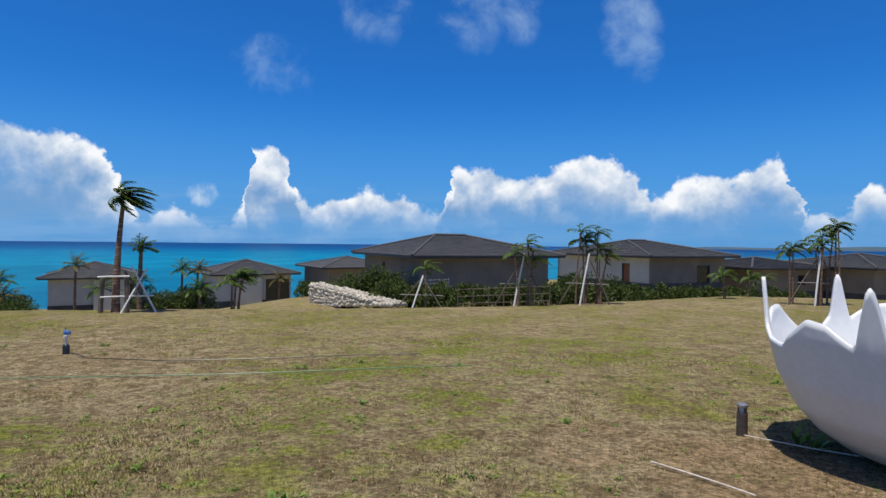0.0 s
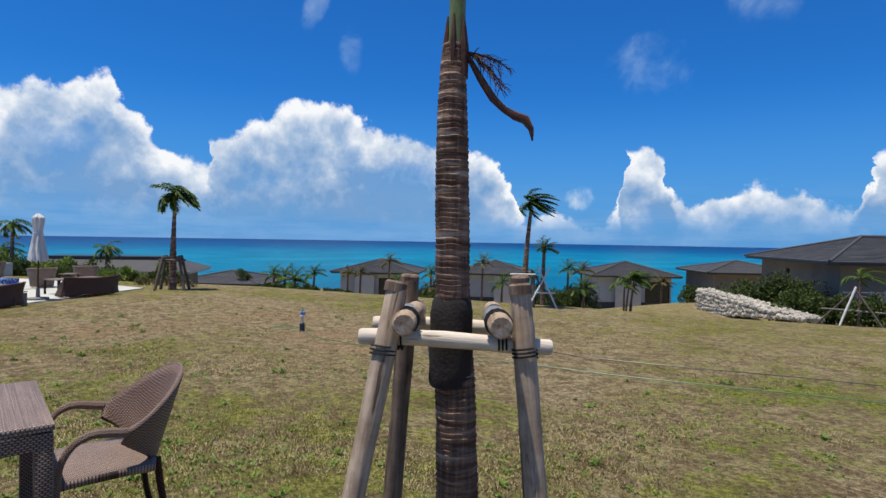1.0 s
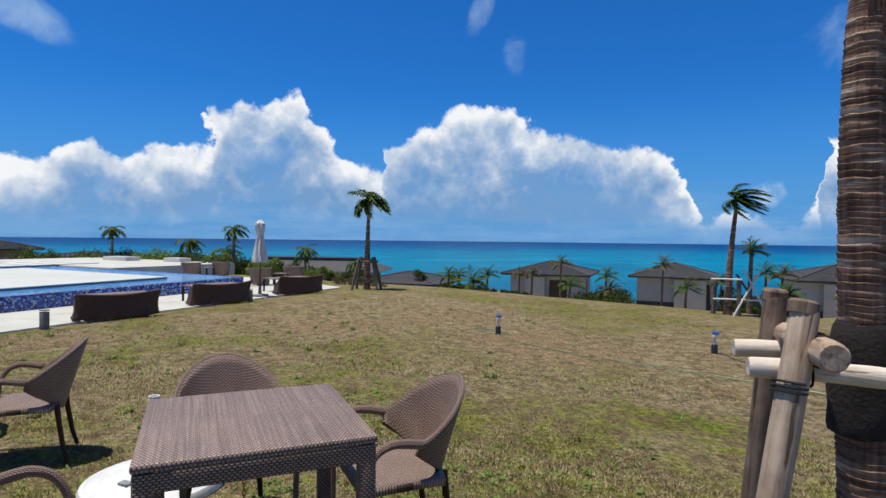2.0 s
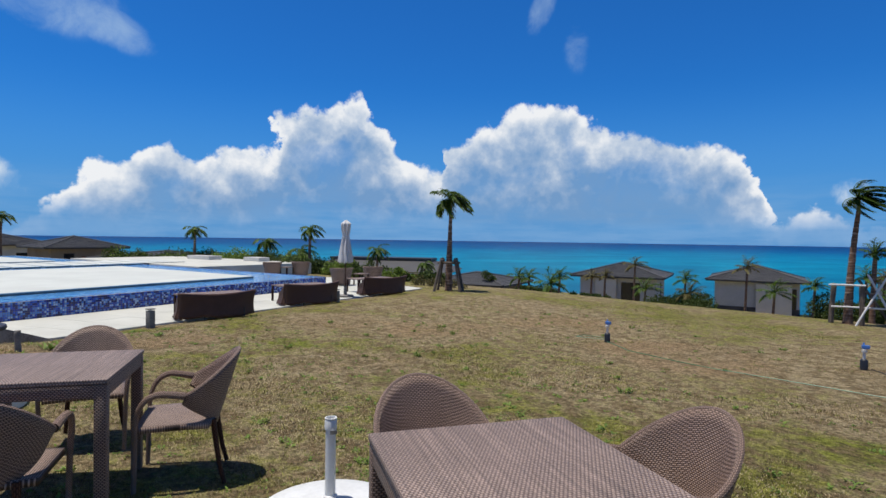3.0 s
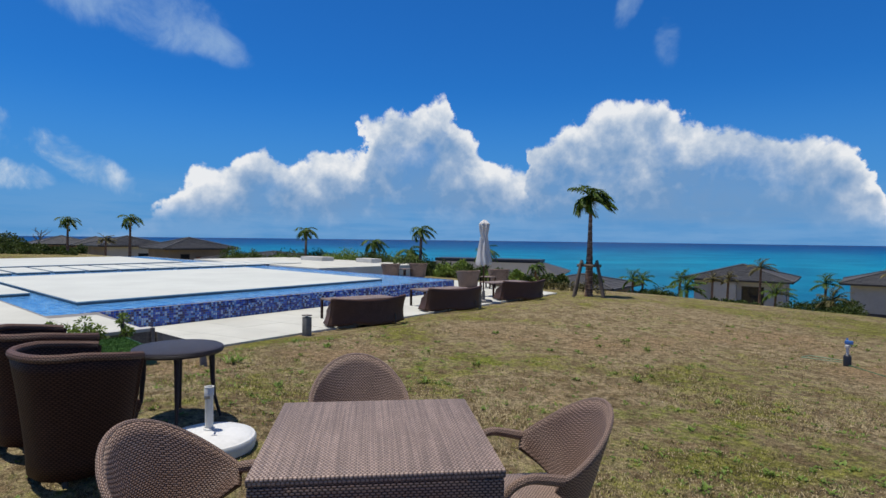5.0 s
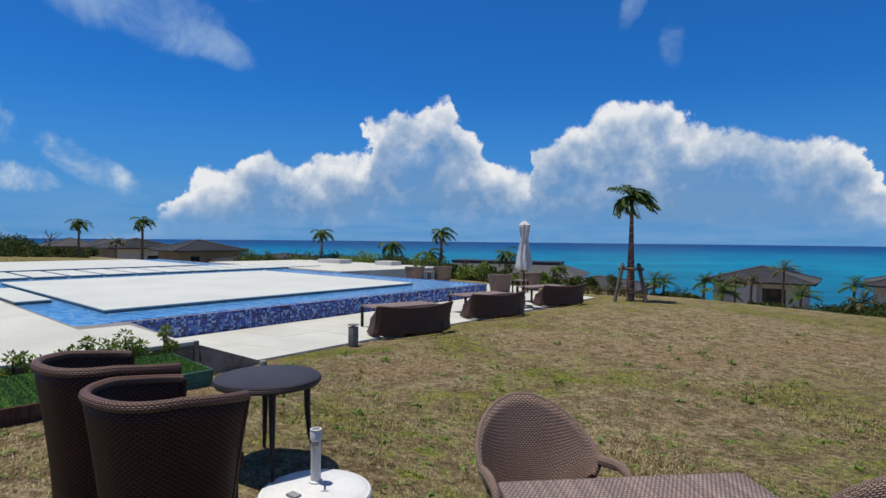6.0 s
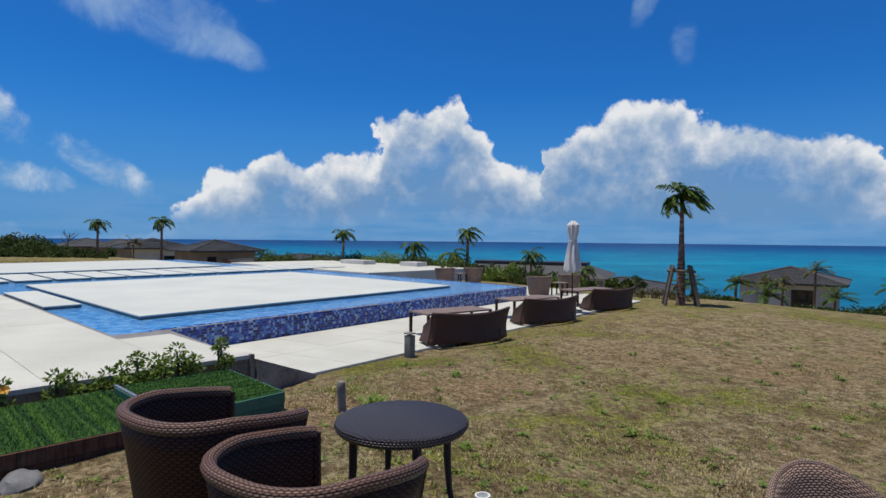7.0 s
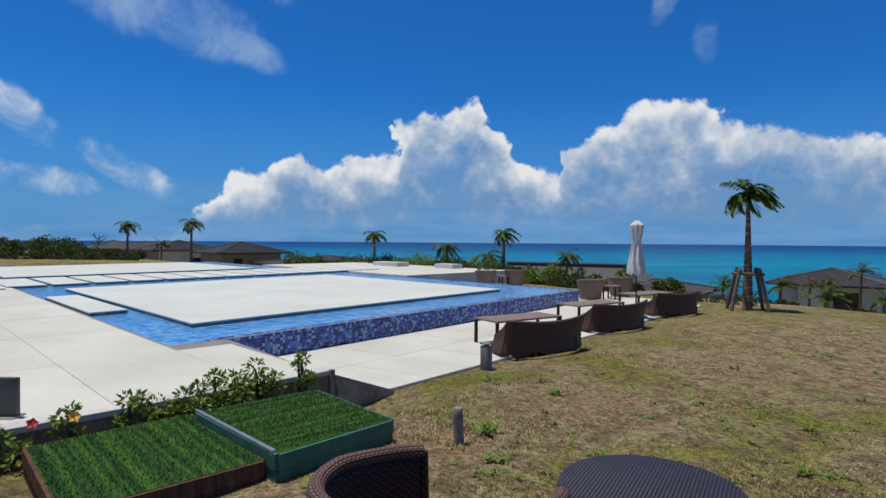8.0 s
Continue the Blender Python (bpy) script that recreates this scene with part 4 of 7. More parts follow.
p0, p1 = a + Vector((0.06, 0.05, 0)), b + Vector((0.02, 0.02, 0))
side = Vector((0.055, 0.06, 0))
vs = [bm.verts.new(v) for v in (p0 - side + Vector((0, 0, -0.5)), p1 - side + Vector((0, 0, -0.5)), p1 - side + Vector((0, 0, STRIP_Z + 0.01)), p0 - side + Vector((0, 0, DECK_Z)),
                                p0 + side + Vector((0, 0, -0.5)), p1 + side + Vector((0, 0, -0.5)), p1 + side + Vector((0, 0, STRIP_Z + 0.01)), p0 + side + Vector((0, 0, DECK_Z)))]
for f in ((0, 1, 2, 3), (7, 6, 5, 4), (3, 2, 6, 7), (0, 3, 7, 4), (1, 5, 6, 2), (0, 4, 5, 1)):
    bm.faces.new([vs[k] for k in f])
single("kerb_wing", bm, MAT["kerb"], "sloping grey concrete kerb between the two terrace levels", "kerb", kind="structure", smooth=False)

# far terrace beyond the pool, with two low planters
far = [RIM_B + PV * 7.6 + far_out * 0.3, RIM_B + PV * 7.6 + far_out * 6.5, RIM_B + PV * 19 + far_out * 6.5, RIM_B + PV * 19 + far_out * 0.3]
block("far_terrace", far, -0.8, DECK_Z, MAT["paver"], "pale stone terrace on the far side of the pool", "terrace", kind="structure")
for c, s in (((-36.0, -2.2), (1.9, 0.8)), ((-33.6, 0.4), (1.2, 0.7))):
    bm = bmesh.new()
    box(bm, (0, 0, 0.05), (s[0], s[1], 0.66), 0, 0.02)
    single("planter", bm, MAT["concrete"], "low pale concrete planter wall beside the far terrace", "planter", m=pose(c[0], c[1], 0.0, 0, 0, 37))


# ---- villas ----
def hip_points(a, b, rl):
    """Eave corners and ridge ends of a hip roof; the ridge runs along the longer side a."""
    return [(-a / 2, -b / 2), (a / 2, -b / 2), (a / 2, b / 2), (-a / 2, b / 2)], [(-rl / 2, 0), (rl / 2, 0)]


def villa(c, ang, a, b, eave, ridge, base, ridge_len, label, group="villas below the lawn", openings=(), pale=(), near=True, panel=None, finish="wall"):
    """A one-storey hip-roofed villa. openings: side 0..3, place along the side, width, sill, head, kind."""
    t = thing("villa", pose(c[0], c[1], 0, 0, 0, ang), label, "villa", group)
    over = 0.75
    wa, wb = a - 2 * over, b - 2 * over
    # walls with thickness, as four slabs butted at the corners; openings cut as recesses with their own frames
    th = 0.2
    sides = [((0, -wb / 2 + th / 2), wa, 0), ((wa / 2 - th / 2, 0), wb, 90), ((0, wb / 2 - th / 2), wa, 180), ((-wa / 2 + th / 2, 0), wb, 270)]
    for k, (pos, ln, rz) in enumerate(sides):
        full = ln if k % 2 == 0 else ln - 2 * th
        cuts = sorted((o for o in openings if o[0] == k), key=lambda o: o[1])
        bm = bmesh.new()
        m = pose(pos[0], pos[1], 0, 0, 0, rz)
        x = -full / 2
        for o in cuts:
            x0, x1 = o[1] - o[2] / 2, o[1] + o[2] / 2
            box(bm, m @ Vector(((x + x0) / 2, 0, (base - 0.3 + eave) / 2)), (x0 - x, th, eave - base + 0.3), rz)
            box(bm, m @ Vector(((x0 + x1) / 2, 0, (o[4] + eave) / 2)), (x1 - x0, th, eave - o[4]), rz)
            if o[3] > base + 0.05:
                box(bm, m @ Vector(((x0 + x1) / 2, 0, (base - 0.3 + o[3]) / 2)), (x1 - x0, th, o[3] - base + 0.3), rz)
            x = x1
        box(bm, m @ Vector(((x + full / 2) / 2, 0, (base - 0.3 + eave) / 2)), (full / 2 - x, th, eave - base + 0.3), rz)
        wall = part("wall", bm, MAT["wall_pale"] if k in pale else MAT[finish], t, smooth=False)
        for o in cuts:
            bm = bmesh.new()
            mid = (o[3] + o[4]) / 2
            box(bm, m @ Vector((o[1], 0.04, mid)), (o[2], 0.05, o[4] - o[3]), rz)
            # the dark pane also stands in for shade inside open carport recesses
            w_ob = part("door" if o[5] == "door" else "window", bm, MAT["door"] if o[5] == "door" else MAT["glass"], t, smooth=False)
            bm = bmesh.new()
            for dx in (-o[2] / 2 + 0.03, o[2] / 2 - 0.03):
                box(bm, m @ Vector((o[1] + dx, -0.02, mid)), (0.06, 0.08, o[4] - o[3]), rz)
            box(bm, m @ Vector((o[1], -0.02, o[4] - 0.03)), (o[2], 0.08, 0.06), rz)
            f = part("window_frame", bm, MAT["fascia"], t, smooth=False)
            f.parent = w_ob
    if panel:
        bm = bmesh.new()
        x0, x1 = a * (panel[0] - 0.5), a * (panel[1] - 0.5)
        box(bm, ((x0 + x1) / 2, -wb / 2 - 0.38, (base - 0.6 + eave - 0.12) / 2), (x1 - x0, 0.18, eave - 0.12 - base + 0.6), 0, 0.01)
        part("wing_wall", bm, MAT["wall_pale"], t, "pale free-standing wing wall under the eave", smooth=False)
    bm = bmesh.new()
    box(bm, (0, 0, base + 0.15), (wa + 0.06, wb + 0.06, 0.7))
    part("plinth", bm, MAT["wall_dark"], t, "dark painted plinth", smooth=False)
    # soffit and fascia
    bm = bmesh.new()
    box(bm, (0, 0, eave + 0.03), (a - 0.1, b - 0.1, 0.06))
    part("soffit", bm, MAT["soffit"], t, smooth=False)
    bm = bmesh.new()
    for dx, dy, sx, sy in ((0, -b / 2, a, 0.05), (0, b / 2, a, 0.05), (-a / 2, 0, 0.05, b - 0.1), (a / 2, 0, 0.05, b - 0.1)):
        box(bm, (dx, dy, eave + 0.07), (sx, sy, 0.16))
    part("fascia", bm, MAT["fascia"], t, "dark metal fascia and gutter", smooth=False)
    # roof in lapped courses, each course a strip that steps down to the next
    ec, re = hip_points(a + 0.1, b + 0.1, ridge_len)
    roof = bmesh.new()
    z0, z1 = eave + 0.13, ridge
    quads = [(ec[0], ec[1], re[1], re[0]), (ec[1], ec[2], re[1], re[1]), (ec[2], ec[3], re[0], re[1]), (ec[3], ec[0], re[0], re[0])]
    n = 22 if near else 12
    for e0, e1, r1, r0 in quads:
        for i in range(n):
            f0, f1 = i / n, (i + 1.15) / n
            f1 = min(1.0, f1)
            low = [lerp(Vector(e0), Vector(r0), f0), lerp(Vector(e1), Vector(r1), f0)]
            hi = [lerp(Vector(e0), Vector(r0), f1), lerp(Vector(e1), Vector(r1), f1)]
            cols = max(1, int((low[1] - low[0]).length / 0.6)) if near else 1
            for q in range(cols):
                s0, s1 = q / cols, (q + 1) / cols
                lift = 0.035 + 0.012 * random.random()
                pts = [(*lerp(low[0], low[1], s0), lerp(z0, z1, f0) + lift), (*lerp(low[0], low[1], s1), lerp(z0, z1, f0) + lift),
                       (*lerp(hi[0], hi[1], s1), lerp(z0, z1, f1)), (*lerp(hi[0], hi[1], s0), lerp(z0, z1, f1))]
                v = [roof.verts.new(p) for p in pts]
                d = [roof.verts.new((pts[k][0], pts[k][1], pts[k][2] - 0.06)) for k in (0, 1)]
                if (v[2].co - v[3].co).length > 1e-4:
                    roof.faces.new(v)
                else:
                    roof.faces.new(v[:3])
                roof.faces.new((d[0], d[1], v[1], v[0]))
    me = bpy.data.meshes.new("roof")
    roof.to_mesh(me)
    roof.free()
    me.materials.append(MAT["roof"])
    r_ob = new("roof", me)
    r_ob.parent = t
    r_ob["label"] = "dark grey tiled hip roof"
    r_ob["kind"] = "stuff"
    for e, r in ((ec[0], re[0]), (ec[1], re[1]), (ec[2], re[1]), (ec[3], re[0])):
        bm = bmesh.new()
        tube(bm, [(e[0], e[1], z0 + 0.03), (r[0], r[1], z1 + 0.03)], 0.09, 6)
        part("hip_cap", bm, MAT["roof"], r_ob)
    bm = bmesh.new()
    tube(bm, [(re[0][0] - 0.05, 0, z1 + 0.04), (re[1][0] + 0.05, 0, z1 + 0.04)], 0.1, 6)
    part("ridge_cap", bm, MAT["roof"], r_ob)
    return t


random.seed(3)
villa((-7.9, 39.2), 37, 10.4, 12.0, 0.62, 2.0, -1.7, 2.3, "grey rendered villa with a dark tiled hip roof beyond the lawn",
      openings=((3, -1.0, 0.5, -0.55, 0.2, "window"),))
# side 3 takes the paler render: its sunlight is put into the colour
villa((5.6, 50.6), 38, 9.2, 12.4, 0.58, 1.84, -1.8, 1.9, "villa with one wall painted pale beige as sunlit and a red-brown door", pale=(3,),
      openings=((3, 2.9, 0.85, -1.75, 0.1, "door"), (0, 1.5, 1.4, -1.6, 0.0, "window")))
villa((15.8, 54.4), 26, 8.0, 8.2, -0.34, 0.5, -2.6, 0.4, "small grey villa with a hip roof far beyond the lawn", openings=((0, 1.5, 0.8, -1.6, -0.8, "window"),))
villa((24.3, 55.6), 30, 10.0, 10.0, -0.2, 0.93, -2.6, 0.5, "grey villa with a hip roof beyond the lawn's far corner", openings=((0, -2.0, 1.0, -2.2, -0.5, "window"),))
# wide floor-level openings on side 0: dark panes in place of carport shade
villa((-32.5, 54.4), 46, 8.6, 8.6, -1.88, -0.52, -4.85, 0.2, "small grey hip-roofed villa with a brick forecourt", openings=((0, 2.2, 2.4, -4.8, -2.3, "window"),), panel=(0.27, 0.56), finish="wall_grey")
villa((-45.9, 49.2), 41, 8.7, 8.7, -2.26, -0.84, -5.2, 0.2, "small grey hip-roofed villa behind young palms", openings=((0, 2.9, 0.9, -5.1, -2.8, "window"),), panel=(0.50, 0.84), finish="wall_grey")
villa((-48.8, 35.2), 43, 8.3, 8.3, -1.90, -0.64, -4.85, 0.2, "small grey hip-roofed villa with one pale wall panel", openings=((0, 1.2, 1.7, -4.8, -2.3, "window"), (1, 0.5, 0.9, -4.8, -2.4, "window")), panel=(0.27, 0.50), finish="wall_grey")
villa((-23.4, 59.5), 44, 8.6, 8.6, -1.25, -0.15, -4.3, 0.2, "grey villa roof half hidden behind the hedge", near=False)
villa((-74.5, -16.6), 32, 8.05, 8.05, -0.12, 1.13, -2.9, 0.2, "far grey villa with a dark hip roof beyond the pool", group="far villas beyond the pool", openings=((1, -1.6, 1.0, -1.9, -0.6, "window"), (1, 0.3, 1.5, -2.8, -0.9, "door")))
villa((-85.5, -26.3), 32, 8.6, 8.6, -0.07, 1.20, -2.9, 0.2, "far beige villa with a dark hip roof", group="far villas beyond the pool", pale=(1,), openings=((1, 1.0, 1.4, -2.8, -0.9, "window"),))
villa((-108.0, -37.6), 32, 8.6, 8.6, -0.42, 0.98, -3.2, 0.2, "distant grey villa partly behind its neighbour", group="far villas beyond the pool", near=False)
villa((-108.0, -42.6), 32, 8.6, 8.6, -0.30, 1.08, -3.2, 0.2, "very distant grey villa with a dark hip roof", group="far villas beyond the pool", near=False)
villa((-65.0, -6.5), 43, 10.0, 10.0, -1.0, -0.15, -3.2, 0.5, "grey villa roof below the far palms", group="far villas beyond the pool", near=False)
villa((-49.0, 19.8), 43, 7.6, 7.6, -2.4, -1.5, -4.6, 0.5, "low grey villa roof beyond the lawn edge", near=False)


def flat_roof_house(c, ang):
    t = thing("pool_house", pose(c[0], c[1], 0, 0, 0, ang), "long low building with a dark flat ridge and grey roof", "building")
    bm = bmesh.new()
    box(bm, (0, 0, -1.9), (8.6, 4.4, 2.2))
    part("wall", bm, MAT["wall"], t, smooth=False)
    bm = bmesh.new()
    prism(bm, [(-5.0, -2.9), (5.0, -2.9), (5.0, 2.9), (-5.0, 2.9)], -0.8, -0.7)
    part("soffit", bm, MAT["soffit"], t, smooth=False)
    bm = bmesh.new()
    lo = [bm.verts.new(v) for v in ((-5.1, -3.0, -0.68), (5.1, -3.0, -0.68), (5.1, 3.0, -0.68), (-5.1, 3.0, -0.68))]
    hi = [bm.verts.new(v) for v in ((-3.5, -0.8, -0.05), (3.5, -0.8, -0.05), (3.5, 0.8, -0.05), (-3.5, 0.8, -0.05))]
    for k in range(4):
        bm.faces.new((lo[k], lo[(k + 1) % 4], hi[(k + 1) % 4], hi[k]))
    bm.faces.new(hi)
    bm.faces.new(lo[::-1])
    part("roof", bm, MAT["roof"], t, smooth=False)
    bm = bmesh.new()
    box(bm, (0, 0, 0.05), (7.2, 1.8, 0.18), 0, 0.02)
    part("ridge_box", bm, MAT["fascia"], t, "dark flat ridge box", smooth=False)
    for x in (-2.4, 3.4):
        bm = bmesh.new()
        box(bm, (x, -2.22, -1.5), (0.5, 0.06, 0.5))
        part("window", bm, MAT["glass"], t, smooth=False)


flat_roof_house((-41.3, 9.2), 58)

# ---- planting ----
SLATE = (-9.15, -5.25)


def leaf_card(verts, faces, c, ax, nrm, ln, wd):
    """A pointed leaf of two quads folded along its middle."""
    side = ax.cross(nrm)
    if side.length < 1e-4:
        side = ax.orthogonal()
    side.normalize()
    b = len(verts)
    droop = nrm * (-0.12 * ln)
    verts += [tuple(c), tuple(c + ax * ln * 0.45 + side * wd * 0.5 + nrm * wd * 0.12), tuple(c + ax * ln + droop), tuple(c + ax * ln * 0.45 - side * wd * 0.5 + nrm * wd * 0.12), tuple(c + ax * ln * 0.5)]
    faces += [(b, b + 1, b + 2, b + 4), (b, b + 4, b + 2, b + 3)]


def rnd_dir(up=0.0):
    while True:
        v = Vector((random.uniform(-1, 1), random.uniform(-1, 1), random.uniform(-1, 1)))
        if 0.1 < v.length < 1:
            v.normalize()
            v.z += up
            return v.normalized()


def frond(verts, faces, base, az_deg, rise, ln, droop, wind, leaflets, width, leaf_len):
    """One feather frond: a curved rachis with hanging leaflets both sides."""
    a = radians(az_deg)
    out = Vector((math.cos(a), math.sin(a), 0))
    p, d = Vector(base), (out * math.cos(radians(rise)) + UP * math.sin(radians(rise))).normalized()
    n = 14
    pts = [p.copy()]
    for i in range(n):
        d = (d + Vector((0, 0, -droop / n)) + Vector(wind) * (0.05 + 0.13 * i / n)).normalized()
        p = p + d * (ln / n)
        pts.append(p.copy())
    # rachis as a thin strip with a ridge
    for i in range(n):
        dd = (pts[i + 1] - pts[i]).normalized()
        s = dd.cross(UP)
        s = s.normalized() if s.length > 1e-3 else Vector((1, 0, 0))
        w0, w1 = width * (1 - i / n) + 0.004, width * (1 - (i + 1) / n) + 0.004
        b = len(verts)
        verts += [tuple(pts[i] - s * w0), tuple(pts[i] + UP * w0), tuple(pts[i] + s * w0), tuple(pts[i + 1] - s * w1), tuple(pts[i + 1] + UP * w1), tuple(pts[i + 1] + s * w1)]
        faces += [(b, b + 1, b + 4, b + 3), (b + 1, b + 2, b + 5, b + 4)]
    for k in range(leaflets):
        f = 0.12 + 0.88 * k / leaflets
        i = min(n - 1, int(f * n))
        c = lerp(pts[i], pts[i + 1], f * n - i)
        dd = (pts[i + 1] - pts[i]).normalized()
        s = dd.cross(UP)
        s = s.normalized() if s.length > 1e-3 else Vector((1, 0, 0))
        size = leaf_len * (0.45 + 0.75 * math.sin(math.pi * min(1.0, f * 0.85 + 0.12)))
        for sg in (-1, 1):
            ax = (dd * 0.75 + s * sg * 0.8 + UP * random.uniform(-0.55, 0.05) + Vector(wind) * 0.6).normalized()
            leaf_card(verts, faces, c, ax, UP, size * random.uniform(0.8, 1.15), size * 0.15 + 0.016)


def palm(name, base, height, crown, label, fronds=13, wind=(0.5, 0.2, 0), lean=(0, 0), r0=0.11, r1=0.07, leaflets=26, rise=(5, 75), droop=1.6, dry=False, group="", shaft=0.0, bulge=0.0, category="palm tree"):
    t = thing(name, pose(*base), label, category, group)
    bm = bmesh.new()
    pts, rad = [], []
    n = max(10, int(height * 9))
    for i in range(n + 1):
        f = i / n
        pts.append((lean[0] * f * f, lean[1] * f * f, -0.15 + (height + 0.15) * f))
        r = lerp(r0, r1, f) + bulge * math.exp(-((f - 0.35) / 0.22) ** 2)
        rad.append(r * (1.0 + (0.05 if i % 2 else -0.03)) * (1.0 + 0.35 * math.exp(-f * height * 7)))
    tube(bm, pts, rad, 12)
    part("trunk", bm, MAT["bark"], t)
    tip = Vector((lean[0], lean[1], height))
    if shaft:
        bm = bmesh.new()
        tube(bm, [tip - Vector((0, 0, 0.05)), tip + Vector((0, 0, shaft * 0.5)), tip + Vector((0, 0, shaft))], [r1 * 1.05, r1 * 0.85, r1 * 0.5], 12)
        part("crownshaft", bm, MAT["shaft"], t, "smooth green crownshaft")
        tip = tip + Vector((0, 0, shaft * 0.9))
    verts, faces = [], []
    for i in range(fronds):
        f = i / max(1, fronds - 1)
        az_f = i * 137.5 + random.uniform(-12, 12)
        frond(verts, faces, tip, az_f, lerp(rise[1], rise[0], f) + random.uniform(-6, 6), crown * random.uniform(0.85, 1.12), droop * random.uniform(0.75, 1.25), wind, leaflets, 0.022, crown * 0.3)
    ob = new("crown", from_arrays("crown", verts, faces, MAT["frond_dry"] if dry else MAT["frond"]))
    ob.parent = t
    ob["label"] = "wind-burnt yellowing fronds" if dry else "arching green feather fronds"
    return t


def bush(name, base, size, leaves, leaf, label, mat="leaf", category="shrub", group="", stems=6, kind=""):
    """An uneven shrub: stems and thousands of small leaves in lumpy clusters."""
    t = thing(name, pose(*base), label, category, group, kind)
    verts, faces = [], []
    lumps = []
    for _ in range(max(5, int(size[0] * size[1] * 5))):
        a, r = random.uniform(0, 6.28), math.sqrt(random.random())
        h = random.uniform(0.35, 1.0) * (1 - 0.45 * r * r)
        lumps.append((Vector((math.cos(a) * r * size[0] / 2, math.sin(a) * r * size[1] / 2, h * size[2] * 0.8)), random.uniform(0.16, 0.34) * min(size)))
    for _ in range(leaves):
        c, r = random.choice(lumps)
        d = rnd_dir(0.15)
        p = c + d * r * random.uniform(0.55, 1.1)
        p.z = max(0.02, p.z)
        leaf_card(verts, faces, p, (d + rnd_dir() * 0.8).normalized(), rnd_dir(0.8), leaf * random.uniform(0.6, 1.3), leaf * random.uniform(0.4, 0.6))
    ob = new("foliage", from_arrays("foliage", verts, faces, MAT[mat]))
    ob.parent = t
    for _ in range(stems):
        c, r = random.choice(lumps)
        bm = bmesh.new()
        tube(bm, [(c.x * 0.3, c.y * 0.3, -0.1), (c.x * 0.7, c.y * 0.7, c.z * 0.5), tuple(c)], [0.02, 0.015, 0.008], 5)
        part("stem", bm, MAT["post"], t)
    return t


def g(x, y):
    return (x, y, ground_z(x, y))


random.seed(11)
# ---- propped palm beside the path ----
TREE = Vector((-2.08, 1.24, ground_z(-2.08, 1.24)))
E1, E2 = Vector((0.672, 0.741, 0)), Vector((-0.741, 0.672, 0))


